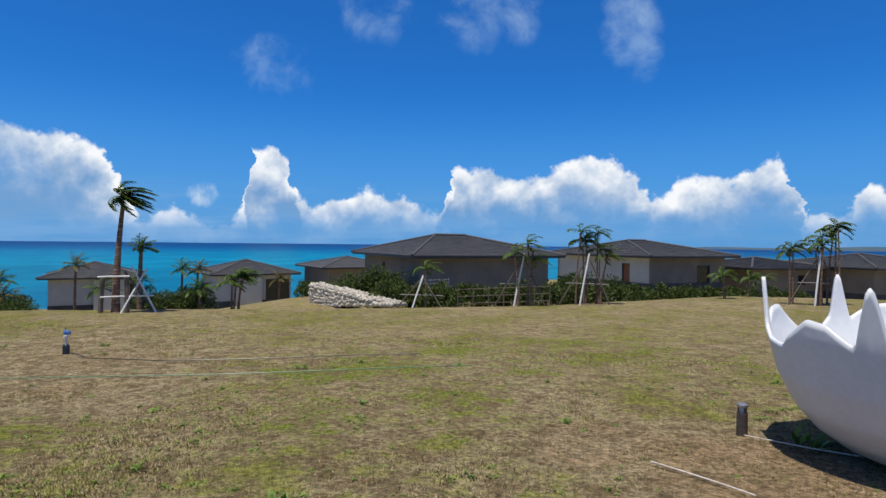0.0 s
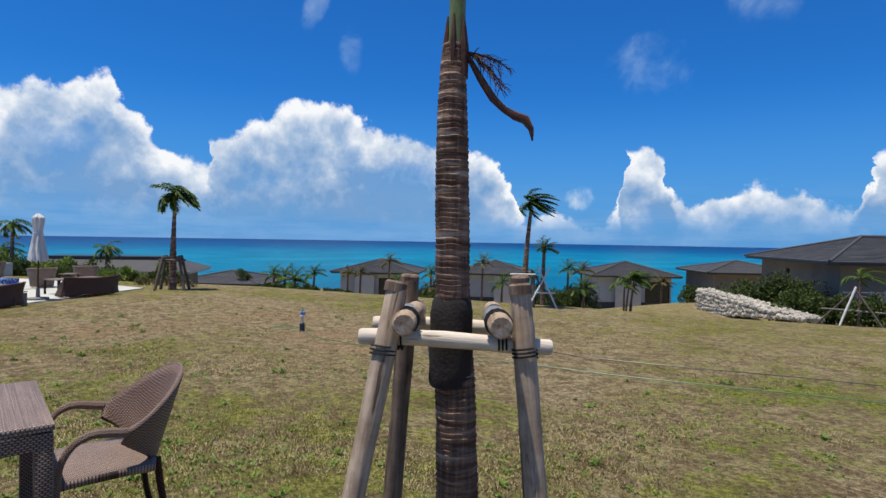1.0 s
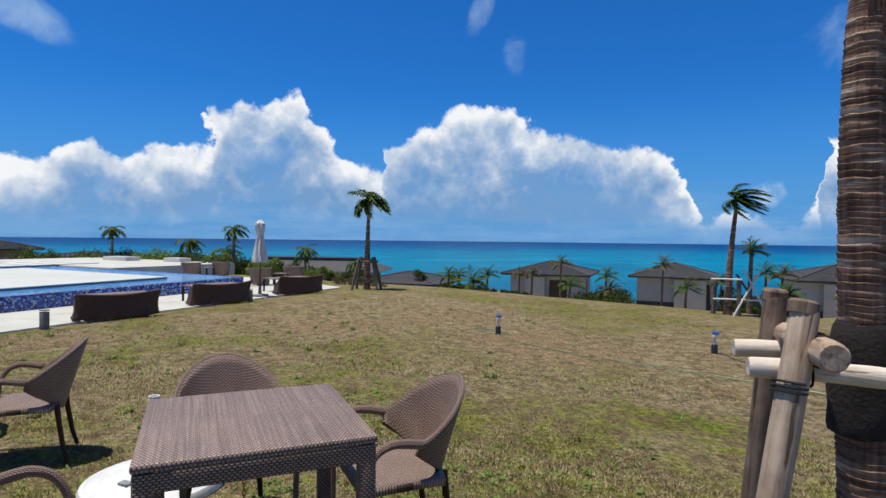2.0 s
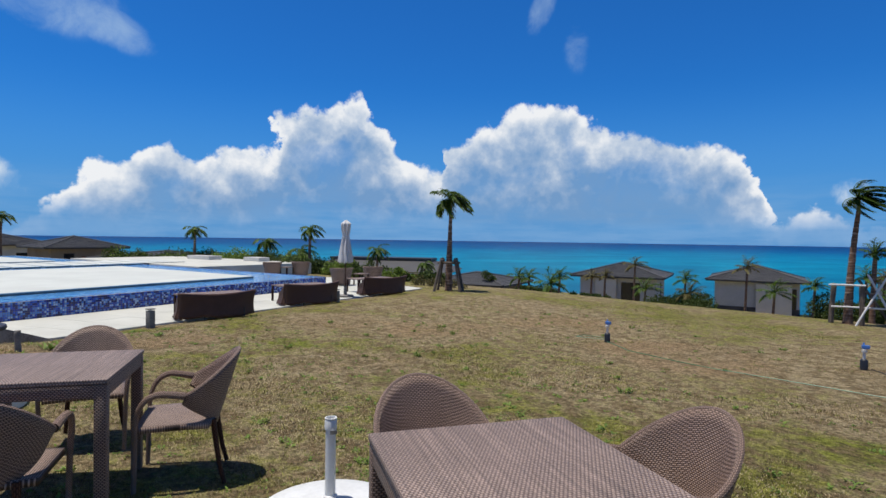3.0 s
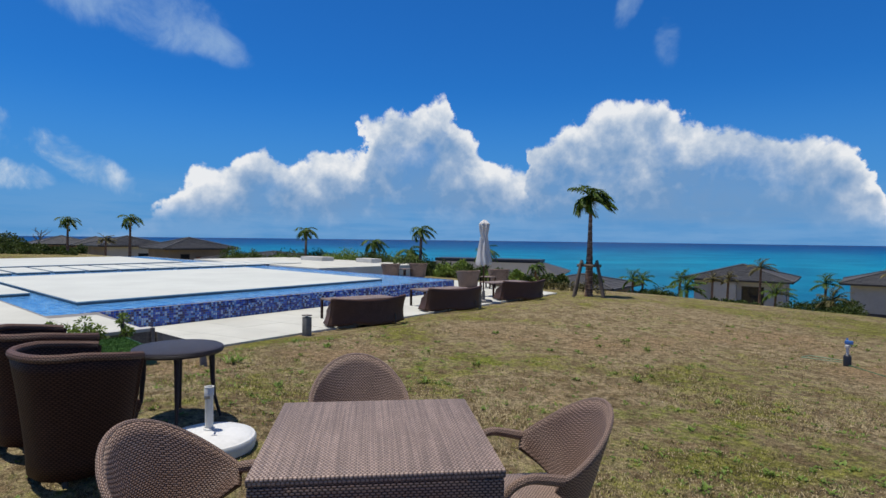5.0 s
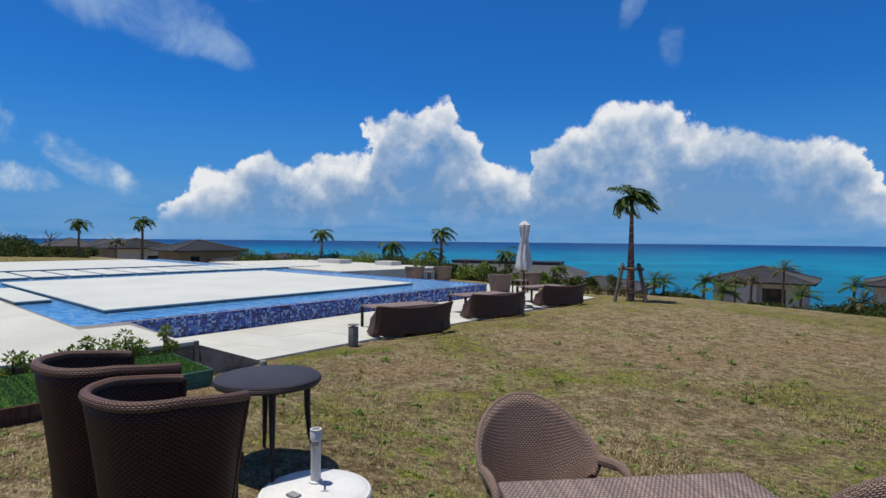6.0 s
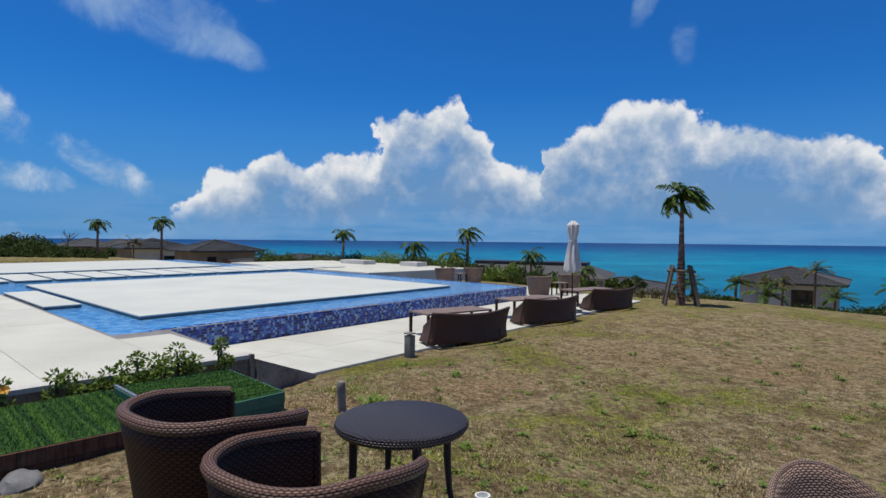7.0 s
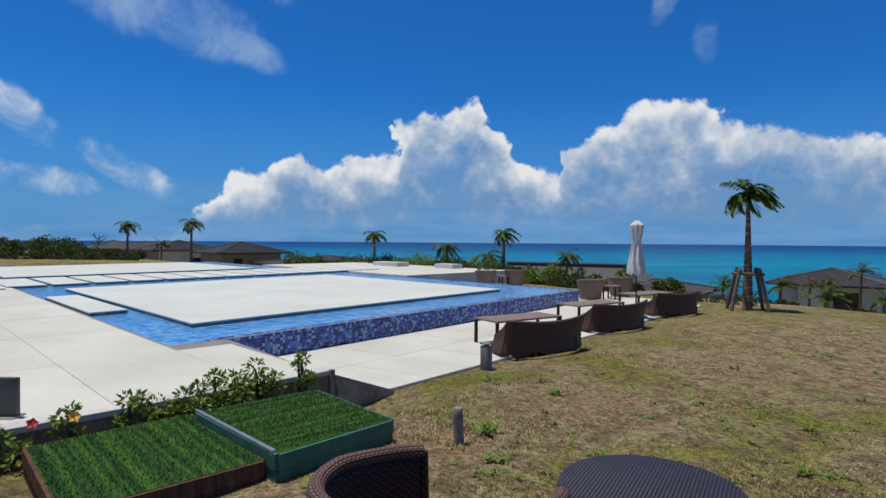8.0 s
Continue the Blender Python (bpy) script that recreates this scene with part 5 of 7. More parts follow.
def big_palm():
    t = thing("palm", pose(*TREE), "ringed brown palm trunk with a dead hanging frond", "palm tree")
    bm = bmesh.new()
    pts, rad = [], []
    z, lift = -0.2, TREE.z
    while z + lift < 2.16:
        h = z + lift
        r = float(np.interp(h, [0.0, 0.5, 1.0, 1.2, 1.35, 1.6, 1.8, 2.0, 2.1, 2.16], [0.080, 0.073, 0.068, 0.061, 0.0595, 0.0585, 0.056, 0.049, 0.042, 0.038]))
        step = 0.008 + 0.011 * random.random()
        lean = 0.010 * math.sin(z * 2.2) + 0.042 * max(0.0, 1.0 - h / 1.35) ** 1.3
        wx, wy = E1.x * lean, E1.y * lean
        pts += [(wx, wy, z), (wx, wy, z + step * 0.75), (wx, wy, z + step)]
        rad += [r * random.uniform(1.0, 1.035), r * random.uniform(1.015, 1.055), r * random.uniform(0.965, 0.99)]
        z += step + 0.004 + 0.006 * random.random()
    tube(bm, pts, rad, 28)
    for v in bm.verts:
        lean = 0.010 * math.sin(v.co.z * 2.2) + 0.042 * max(0.0, 1.0 - (v.co.z + lift) / 1.35) ** 1.3
        ax, ay = E1.x * lean, E1.y * lean
        a = math.atan2(v.co.y - ay, v.co.x - ax)
        k = 1 + 0.035 * noise.noise(Vector((math.cos(a) * 2, math.sin(a) * 2, v.co.z * 14))) + 0.02 * noise.noise(Vector((math.cos(a) * 5, math.sin(a) * 5, v.co.z * 40)))
        v.co.x, v.co.y = ax + (v.co.x - ax) * k, ay + (v.co.y - ay) * k
        v.co.z += 0.006 * noise.noise(Vector((math.cos(a) * 1.5, math.sin(a) * 1.5, v.co.z * 9)))
    part("trunk", bm, MAT["bark"], t, "trunk with close pale and dark rings")
    bm = bmesh.new()
    zs = [(0.072, 0.99), (0.079, 1.01), (0.076, 1.06), (0.080, 1.12), (0.074, 1.19), (0.077, 1.24), (0.068, 1.28), (0.062, 1.295)]
    lathe(bm, [(r, h - lift) for r, h in zs], 24)
    for v in bm.verts:
        v.co += Vector((noise.noise(v.co * 22), noise.noise(v.co * 22 + Vector((5, 0, 0))), noise.noise(v.co * 18))) * 0.006
    part("wrapping", bm, MAT["wrap"], t, "dark sacking wrapped round the trunk")
    bm = bmesh.new()
    tube(bm, [(0.0, 0, 2.12 - lift), (0.002, 0, 2.2 - lift), (0.005, 0, 2.5 - lift), (0.01, 0, 3.2 - lift), (0.012, 0, 3.6 - lift)], [0.032, 0.029, 0.027, 0.030, 0.02], 16)
    part("crownshaft", bm, MAT["shaft"], t, "smooth green crownshaft")
    bm = bmesh.new()
    for a in range(5):
        c, s = math.cos(a * 1.3), math.sin(a * 1.3)
        tube(bm, [(0.034 * c, 0.034 * s, 2.06 - lift), (0.037 * c, 0.037 * s, 2.16 - lift), (0.031 * c, 0.031 * s, 2.27 - lift)], [0.012, 0.012, 0.003], 6)
    part("sheath", bm, MAT["dead"], t, "dry brown leaf sheath at the trunk's top")
    # the dead frond: a curved brown sheath with a tangle of dry stalks
    w = lambda a, h, b=0.0: E1 * a + E2 * b + UP * (h - lift)
    bm = bmesh.new()
    path = [w(0.03, 2.15), w(0.055, 2.11), w(0.09, 2.05), w(0.13, 1.99), w(0.17, 1.952), w(0.21, 1.93), w(0.245, 1.918), w(0.265, 1.885), w(0.27, 1.845)]
    tube(bm, path, [0.008, 0.010, 0.013, 0.014, 0.012, 0.016, 0.017, 0.010, 0.003], 8)
    for v in bm.verts:
        v.co += E2 * (v.co.dot(E2) * -0.45)
    dead = part("dead_frond", bm, MAT["dead"], t, "curled reddish-brown dead frond")
    bm = bmesh.new()
    for i in range(9):
        p = w(0.035, 2.15)
        d = (E1 * random.uniform(0.8, 1.1) + UP * random.uniform(-0.75, 0.02) + E2 * random.uniform(-0.25, 0.25)).normalized()
        pp = [p.copy()]
        for k in range(6):
            d = (d + rnd_dir() * 0.16 - UP * 0.07).normalized()
            p = p + d * random.uniform(0.022, 0.034)
            pp.append(p.copy())
            for q in range(2):
                e = (d + rnd_dir() * 0.9).normalized()
                tube(bm, [p, p + e * 0.02, p + e * 0.035 - UP * 0.01], [0.0016, 0.0012, 0.0006], 4, cap=False)
        tube(bm, pp, [0.003, 0.0026, 0.0024, 0.002, 0.0018, 0.0014, 0.001], 5, cap=False)
    part("dry_stalk", bm, MAT["dead"], dead, "tangle of thin dry flower stalks")
    verts, faces = [], []
    for i in range(7):
        frond(verts, faces, (0.012, 0, 3.55 - lift), i * 137.5, random.uniform(35, 78), 0.8, 1.3, (1.8, 0.9, 0), 28, 0.018, 0.26)
    ob = new("crown", from_arrays("crown", verts, faces, MAT["frond"]))
    ob.parent = t


big_palm()


def log(bm, p, q, r, knots=True):
    """A slightly crooked pole with chamfered ends."""
    p, q = Vector(p), Vector(q)
    n = 9
    pts, rad = [], []
    ax = (q - p).normalized()
    s = ax.orthogonal().normalized()
    for i in range(n + 1):
        f = i / n
        off = s * (0.006 * math.sin(f * 5 + p.x * 9)) if knots else Vector((0, 0, 0))
        pts.append(lerp(p, q, f) + off)
        rad.append(r * (1 + 0.04 * math.sin(f * 17 + q.y * 7)))
    pts = [pts[0]] + [lerp(pts[0], pts[1], 0.12)] + pts[1:-1] + [lerp(pts[-2], pts[-1], 0.88), pts[-1]]
    rad = [rad[0] * 0.86] + [rad[0]] + rad[1:-1] + [rad[-1], rad[-1] * 0.86]
    tube(bm, pts, rad, 14)


def oriented(name, p, q, r, material, parent, label=""):
    """A pole as its own object, with its grain along its length."""
    p, q = Vector(p), Vector(q)
    bm = bmesh.new()
    log(bm, (0, 0, 0), (0, 0, (q - p).length), r)
    ob = part(name, bm, material, parent, label)
    ob.matrix_basis = Matrix.Translation(p) @ (q - p).to_track_quat("Z", "Y").to_matrix().to_4x4()
    return ob


def tie(parent, c, axis, r, turns=3):
    """A few turns of rope round a joint."""
    bm = bmesh.new()
    axis = Vector(axis).normalized()
    s = axis.orthogonal().normalized()
    u = axis.cross(s)
    pts = [Vector(c) + (s * math.cos(a) + u * math.sin(a)) * r + axis * (0.012 * (a / 6.28 - turns / 2)) for a in (i * 0.5 for i in range(int(turns * 6.28 / 0.5)))]
    tube(bm, pts, 0.0035, 5)
    part("rope_tie", bm, MAT["rope"], parent, "black rope lashing")


def prop_frame():
    t = thing("tree_support", pose(*TREE), "weathered log frame lashed with black rope round the palm", "tree support")
    w = lambda a, b, z: E1 * a + E2 * b + UP * (z - TREE.z)
    low = TREE.z - 0.15
    posts = (((-0.185, -0.15), (-0.45, -0.38)), ((0.215, -0.16), (0.345, -0.29)), ((-0.16, 0.22), (-0.26, 0.28)), ((0.27, 0.25), (0.38, 0.30)))
    for (a, b), (c, d) in posts:
        oriented("post", w(c, d, low), w(a, b, 1.345), 0.036, MAT["log_dark"] if b > 0 else MAT["log"], t)
        for f in (0.865,):
            tie(t, w(lerp(c, a, f), lerp(d, b, f), lerp(low, 1.345, f)), w(a, b, 1.345) - w(c, d, low), 0.040, 3)
        bm = bmesh.new()
        lathe(bm, [(0.0365, -0.02), (0.0372, 0.008), (0.031, 0.015)], 16)
        cap = part("cap", bm, MAT["log_dark"], t, "grey weathered post top")
        cap.matrix_basis = Matrix.Translation(w(a, b, 1.345)) @ (w(a, b, 1.345) - w(c, d, low)).to_track_quat("Z", "Y").to_matrix().to_4x4()
    oriented("crossbar", w(-0.305, -0.125, 1.175), w(0.325, -0.135, 1.155), 0.027, MAT["log_pale"], t, "pale peeled crossbar")
    oriented("crossbar", w(-0.29, 0.14, 1.18), w(0.31, 0.14, 1.17), 0.027, MAT["log_pale"], t, "pale peeled crossbar")
    for a, e in ((-0.15, -0.265), (0.145, -0.29)):
        oriented("crossbar", w(a, e, 1.235), w(a + 0.015, 0.27, 1.225), 0.037, MAT["log"], t, "log crossbar with a sawn end")
        bm = bmesh.new()
        lathe(bm, [(0.0375, 0.0), (0.039, 0.02), (0.039, 0.17), (0.0378, 0.19)], 16)
        wr = part("wrapping", bm, MAT["grey_wrap"], t, "grey plastic wrap round the crossbar")
        wr.matrix_basis = Matrix.Translation(w(a, e + 0.08, 1.2345)) @ E2.to_track_quat("Z", "Y").to_matrix().to_4x4()
        tie(t, w(a, e + 0.09, 1.235), E2, 0.041, 2)
        tie(t, w(a, e + 0.13, 1.235), E2, 0.041, 2)
        tie(t, w(a * 1.15, -0.135, 1.17), E1, 0.034, 3)


prop_frame()


# ---- woven garden furniture ----
def dining_chair():
    """Woven armchair facing +x: rounded back shell that runs into looped arms."""
    t = thing("armchair", pose(0, 0, 0), "brown woven wicker armchair with looped arms and a rounded back", "chair", "armchairs round the tables")
    lean = lambda z: -0.34 * max(0.0, z - 0.36)

    def rim(s):
        return 0.60 + 0.245 * max(0.0, math.cos(s * 1.45)) ** 1.5

    def shell(u, v):
        s = 2 * u - 1
        side = abs(s)
        phi = s * lerp(0.74 + 0.96 * side ** 2.6, 1.70, min(1.0, v * 1.1) ** 0.8)
        z = lerp(0.36 + 0.195 * side ** 3, rim(s), v)
        wide = 0.262 + 0.046 * v
        return Vector((-0.245 * math.cos(phi) + lean(z), wide * math.sin(phi), z))

    bm = bmesh.new()
    sheet(bm, 40, 10, shell)
    ob = part("backrest", bm, MAT["wicker"], t)
    so = ob.modifiers.new("thickness", "SOLIDIFY")
    so.thickness, so.offset = 0.024, 0
    bm = bmesh.new()
    edge = [shell(i / 40, 1.0) for i in range(41)]
    tube(bm, edge, 0.0138, 8, uv=True)
    part("rim", bm, MAT["wicker_wrap"], t)
    for s in (-1, 1):
        bm = bmesh.new()
        start = shell(0.5 + 0.5 * s, 1.0)
        arm = [start, Vector((0.05, 0.316 * s, 0.628)), Vector((0.12, 0.322 * s, 0.632)), Vector((0.19, 0.322 * s, 0.605)), Vector((0.24, 0.316 * s, 0.540)), Vector((0.262, 0.304 * s, 0.44)), Vector((0.268, 0.294 * s, 0.20)), Vector((0.275, 0.290 * s, 0.0))]
        smooth_arm = []
        for i in range(len(arm) - 1):
            for k in range(4):
                f = k / 4
                p0, p1, p2, p3 = arm[max(0, i - 1)], arm[i], arm[i + 1], arm[min(len(arm) - 1, i + 2)]
                smooth_arm.append(0.5 * ((2 * p1) + (p2 - p0) * f + (2 * p0 - 5 * p1 + 4 * p2 - p3) * f * f + (3 * p1 - p0 - 3 * p2 + p3) * f ** 3))
        smooth_arm.append(arm[-1])
        tube(bm, smooth_arm, [0.025 - 0.008 * min(1.0, 1.6 * i / len(smooth_arm)) for i in range(len(smooth_arm))], 9, uv=True)
        part("arm", bm, MAT["wicker_wrap"], t)
        bm = bmesh.new()
        tube(bm, [(-0.235, 0.19 * s, 0.42), (-0.25, 0.195 * s, 0.30), (-0.28, 0.21 * s, 0.12), (-0.315, 0.225 * s, 0.0)], [0.022, 0.02, 0.018, 0.016], 8, uv=True)
        part("leg", bm, MAT["wicker_dark"], t)
    bm = bmesh.new()

    def seat(u, v):
        y = lerp(-0.28, 0.28, v)
        x = lerp(-0.255 + 0.05 * (abs(y) / 0.28) ** 2, 0.265, u)
        return Vector((x, y, 0.425 + 0.008 * math.sin(math.pi * v) - 0.02 * (u - 0.5) ** 2))

    sheet(bm, 10, 10, seat)
    ob = part("seat", bm, MAT["wicker_seat"], t)
    so = ob.modifiers.new("thickness", "SOLIDIFY")
    so.thickness, so.offset = 0.035, -1
    for o in t.children:
        o.data.transform(Matrix.Diagonal((0.83, 0.86, 0.93, 1)))
    return t


def square_table(c, rz, top):
    z = ground_z(c[0], c[1])
    h = top - z
    t = thing("garden_table", pose(c[0], c[1], z, 0, 0, rz), "square brown wicker garden table with a striped woven top", "table", "square garden tables")
    bm = bmesh.new()
    box(bm, (0, 0, h - 0.014), (0.82, 0.80, 0.028), 0, 0.010)
    box_uv(bm)
    part("tabletop", bm, MAT["wicker_top"], t)
    for x, y, sx, sy in ((0.389, 0, 0.03, 0.676), (-0.389, 0, 0.03, 0.676), (0, 0.379, 0.69, 0.03), (0, -0.379, 0.69, 0.03)):
        bm = bmesh.new()
        box(bm, (x, y, h - 0.0285 - 0.034), (sx, sy, 0.068), 0, 0.004)
        box_uv(bm)
        part("apron", bm, MAT["wicker"], t)
    for x in (-0.375, 0.375):
        for y in (-0.365, 0.365):
            bm = bmesh.new()
            box(bm, (x, y, (h - 0.030) / 2 - 0.01), (0.062, 0.062, h - 0.012), 0, 0.010)
            box_uv(bm)
            part("leg", bm, MAT["wicker"], t)
    return t


T1, T2 = (-3.58, -0.14), (-5.73, -1.94)
square_table(T1, -3.0, 0.79)
square_table(T2, -5.0, 0.765)
seat = dining_chair()
first = True
for x, y, rz in ((-3.73, 0.52, -92), (-4.22, -0.14, 4), (-3.35, -0.96, 94), (-5.89, -1.27, -92), (-6.68, -1.93, 2), (-5.09, -2.01, 178), (-5.60, -2.51, 66)):
    m = pose(x, y, ground_z(x, y), 0, 0, rz)
    if first:
        seat.matrix_basis, first = m, False
    else:
        copy_thing(seat, m)


def parasol_base(x, y, top, label, r=0.31, rise=1.0):
    z = ground_z(x, y)
    t = thing("parasol_stand", pose(x, y, z), label, "parasol stand", "white parasol stands")
    bm = bmesh.new()
    lathe(bm, [(r * 0.97, -0.03), (r, 0.01), (r, 0.035), (r * 0.97, 0.05), (r * 0.93, 0.052), (r * 0.91, 0.056), (r * 0.86, 0.064), (r * 0.6, 0.080), (r * 0.2, 0.094), (r * 0.13, 0.096)], 56)
    for v in bm.verts:
        v.co.z *= rise
    part("plate", bm, MAT["plastic"], t)
    bm = bmesh.new()
    box(bm, (r * 0.40, -r * 0.36, 0.087 * rise), (0.07, 0.045, 0.012), 40, 0.002)
    part("recess_cover", bm, MAT["grey_wrap"], t, "small grey label plate")
    bm = bmesh.new()
    h = top - z
    lathe(bm, [(0.036, 0.085 * rise), (0.036, 0.105 * rise), (0.027, 0.11 * rise), (0.026, h - 0.06), (0.031, h - 0.058), (0.0315, h - 0.014), (0.029, h - 0.010), (0.0315, h), (0.024, h), (0.023, h - 0.03)], 24)
    tube_ob = part("tube", bm, MAT["plastic"], t)
    bm = bmesh.new()
    tube(bm, [(0.03, -0.0, h - 0.05), (0.075, -0.0, h - 0.05)], 0.006, 6)
    box(bm, (0.085, 0, h - 0.05), (0.008, 0.035, 0.022), 0, 0.002)
    part("clamp_screw", bm, MAT["aluminium"], tube_ob, "metal thumb screw")


parasol_base(-4.92, -0.50, 0.575, "empty round white plastic parasol stand on the grass", 0.385, 1.35)
parasol_base(-7.62, -2.86, 0.49, "empty round white parasol stand beside the round table", 0.30)


def round_table(x, y):
    z = ground_z(x, y)
    h = 0.69 - z
    t = thing("round_table", pose(x, y, z), "round black-brown wicker side table with slender curved legs", "table")
    bm = bmesh.new()
    layer = bm.loops.layers.uv.verify()
    lathe(bm, [(0.27, h - 0.045), (0.298, h - 0.042), (0.309, h - 0.025), (0.304, h - 0.007), (0.29, h), (0.01, h + 0.002)], 56)
    box_uv(bm)
    part("tabletop", bm, MAT["wicker_black"], t)
    for k in range(4):
        a = radians(10 + 90 * k)
        c, s = math.cos(a), math.sin(a)
        bm = bmesh.new()
        tube(bm, [(0.225 * c, 0.225 * s, h - 0.04), (0.227 * c, 0.227 * s, h * 0.6), (0.24 * c, 0.24 * s, h * 0.3), (0.285 * c, 0.285 * s, 0.0)], [0.021, 0.018, 0.014, 0.010], 8, uv=True)
        part("leg", bm, MAT["wicker_black"], t)


round_table(-8.03, -3.14)


def tub_chair(w=0.29, d=0.325, h=0.715, weave="wicker_dark", rim_weave="wicker_dark_lit"):
    """Deep woven tub chair facing +x."""
    t = thing("tub_chair", pose(0, 0, 0), "dark brown wicker tub chair with a closed rounded back", "chair", "wicker tub chairs")

    def outline(u):
        a = lerp(-2.2, 2.2, u)
        r = (abs(math.cos(a)) ** 2.6 + abs(math.sin(a)) ** 2.6) ** (-1 / 2.6)
        return -math.cos(a) * r * d, math.sin(a) * r * w

    def shell(u, v):
        x, y = outline(u)
        z = lerp(0.04, h - 0.05 * max(0, (abs(u - 0.5) * 2 - 0.55)) * 2, v)
        k = 0.76 + 0.24 * v ** 1.4
        return Vector((x * k, y * k, z))

    bm = bmesh.new()
    sheet(bm, 36, 8, shell)
    ob = part("shell", bm, MAT[weave], t)
    so = ob.modifiers.new("thickness", "SOLIDIFY")
    so.thickness, so.offset = 0.03, 0
    bm = bmesh.new()
    tube(bm, [shell(i / 48, 1.0) for i in range(49)], 0.024, 9, uv=True)
    part("rim", bm, MAT[rim_weave], t, "rounded woven rim")
    for u in (0.0, 1.0):
        bm = bmesh.new()
        tube(bm, [shell(u, k / 8) for k in range(9)], 0.02, 8, uv=True)
        part("arm_front", bm, MAT[weave], t)
    bm = bmesh.new()
    box(bm, (0.02, 0, 0.36), (0.42, 0.43, 0.08), 0, 0.02)
    box_uv(bm)
    part("seat", bm, MAT[weave], t)
    bm = bmesh.new()
    box(bm, (0.19, 0, 0.19), (0.03, 0.40, 0.28), 0, 0.005)
    box_uv(bm)
    part("front_panel", bm, MAT[weave], t)
    for x in (-0.17, 0.17):
        for y in (-0.18, 0.18):
            bm = bmesh.new()
            tube(bm, [(x, y, 0.08), (x, y, 0.0)], 0.015, 8)
            part("foot", bm, MAT["fascia"], t)
    return t


tub = tub_chair()
tub.matrix_basis = pose(-7.27, -3.49, ground_z(-7.27, -3.49), 0, 0, 134)
copy_thing(tub, pose(-7.77, -3.89, ground_z(-7.77, -3.89), 0, 0, 132))
lounge = tub_chair(0.37, 0.34, 0.60, "wicker", "wicker_wrap")
tagged(lounge, "light brown wicker lounge chair on the far paving by the pool", "chair", "lounge chairs on the far paving")
lounge.matrix_basis = pose(-22.3, 2.75, STRIP_Z, 0, 0, 200)
for x, y, rz in ((-27.2, 0.75, 190), (-27.5, 1.95, 165), (-23.2, 4.10, 165)):
    copy_thing(lounge, pose(x, y, STRIP_Z, 0, 0, rz))


def side_table(x, y, z):
    t = thing("side_table", pose(x, y, z, 0, 0, 43), "small square brown wicker side table between tub chairs", "table", "small side tables")
    bm = bmesh.new()
    box(bm, (0, 0, 0.385), (0.42, 0.42, 0.03), 0, 0.006)
    box_uv(bm)
    part("tabletop", bm, MAT["wicker_top"], t)
    for sx in (-0.18, 0.18):
        for sy in (-0.18, 0.18):
            bm = bmesh.new()
            box(bm, (sx, sy, 0.185), (0.04, 0.04, 0.37), 0, 0.004)
            part("leg", bm, MAT["wicker_sofa"], t)


side_table(-22.5, 3.5, STRIP_Z)
side_table(-27.3, 1.35, STRIP_Z)


def sofa():
    """Two-seat woven sofa facing -y... its tall curved back stands towards +y; it flares at both ends."""
    t = thing("wicker_sofa", pose(0, 0, 0), "dark brown wicker sofa with a high flared back on the walkway", "sofa", "wicker sofas along the pool")

    def back(u, v):
        s = lerp(-1, 1, u)
        kick = (1 - v) ** 2.4
        x = s * (0.755 + 0.055 * v * v + 0.075 * kick)
        y = 0.33 + 0.02 * v - (0.30 - 0.14 * v) * abs(s) ** 2.2 + 0.06 * kick
        foot_arch = 0.045 * math.exp(-((s - 0.42) / 0.2) ** 2)
        z = lerp(0.025 + foot_arch, 0.51 + 0.04 * s * s, v)
        return Vector((x, y, z))

    bm = bmesh.new()
    sheet(bm, 24, 8, back)
    ob = part("backrest", bm, MAT["wicker_sofa"], t)
    so = ob.modifiers.new("thickness", "SOLIDIFY")
    so.thickness, so.offset = 0.04, 0
    for s in (0, 1):
        bm = bmesh.new()

        def arm(u, v, s=s):
            p = back(s, v)
            return p + Vector((-0.10 * u * (2 * s - 1), -0.40 * u, -0.26 * u ** 0.7 * v))

        sheet(bm, 8, 8, arm)
        ob = part("arm", bm, MAT["wicker_sofa"], t)
        so = ob.modifiers.new("thickness", "SOLIDIFY")
        so.thickness, so.offset = 0.04, 0
    bm = bmesh.new()
    box(bm, (0, -0.04, 0.17), (1.30, 0.42, 0.12), 0, 0.02)
    box_uv(bm)
    part("seat", bm, MAT["wicker_sofa"], t)
    for x in (-0.5, 0.34):
        for y in (-0.25, 0.30):
            bm = bmesh.new()
            tube(bm, [(x, y, 0.20), (x, y, 0.0)], 0.014, 8)
            part("leg", bm, MAT["fascia"], t)
    return t


def coffee_table():
    t = thing("coffee_table", pose(0, 0, 0), "low brown wicker coffee table in front of the sofa", "table", "coffee tables along the pool")
    bm = bmesh.new()
    box(bm, (0, 0, 0.405), (1.45, 0.62, 0.032), 0, 0.008)
    box_uv(bm)
    part("tabletop", bm, MAT["wicker_top"], t)
    for x in (-0.70, 0.70):
        for y in (-0.28, 0.28):
            bm = bmesh.new()
            box(bm, (x, y, 0.198), (0.045, 0.045, 0.396), 0, 0.004)
            part("leg", bm, MAT["wicker_sofa"], t)
    return t


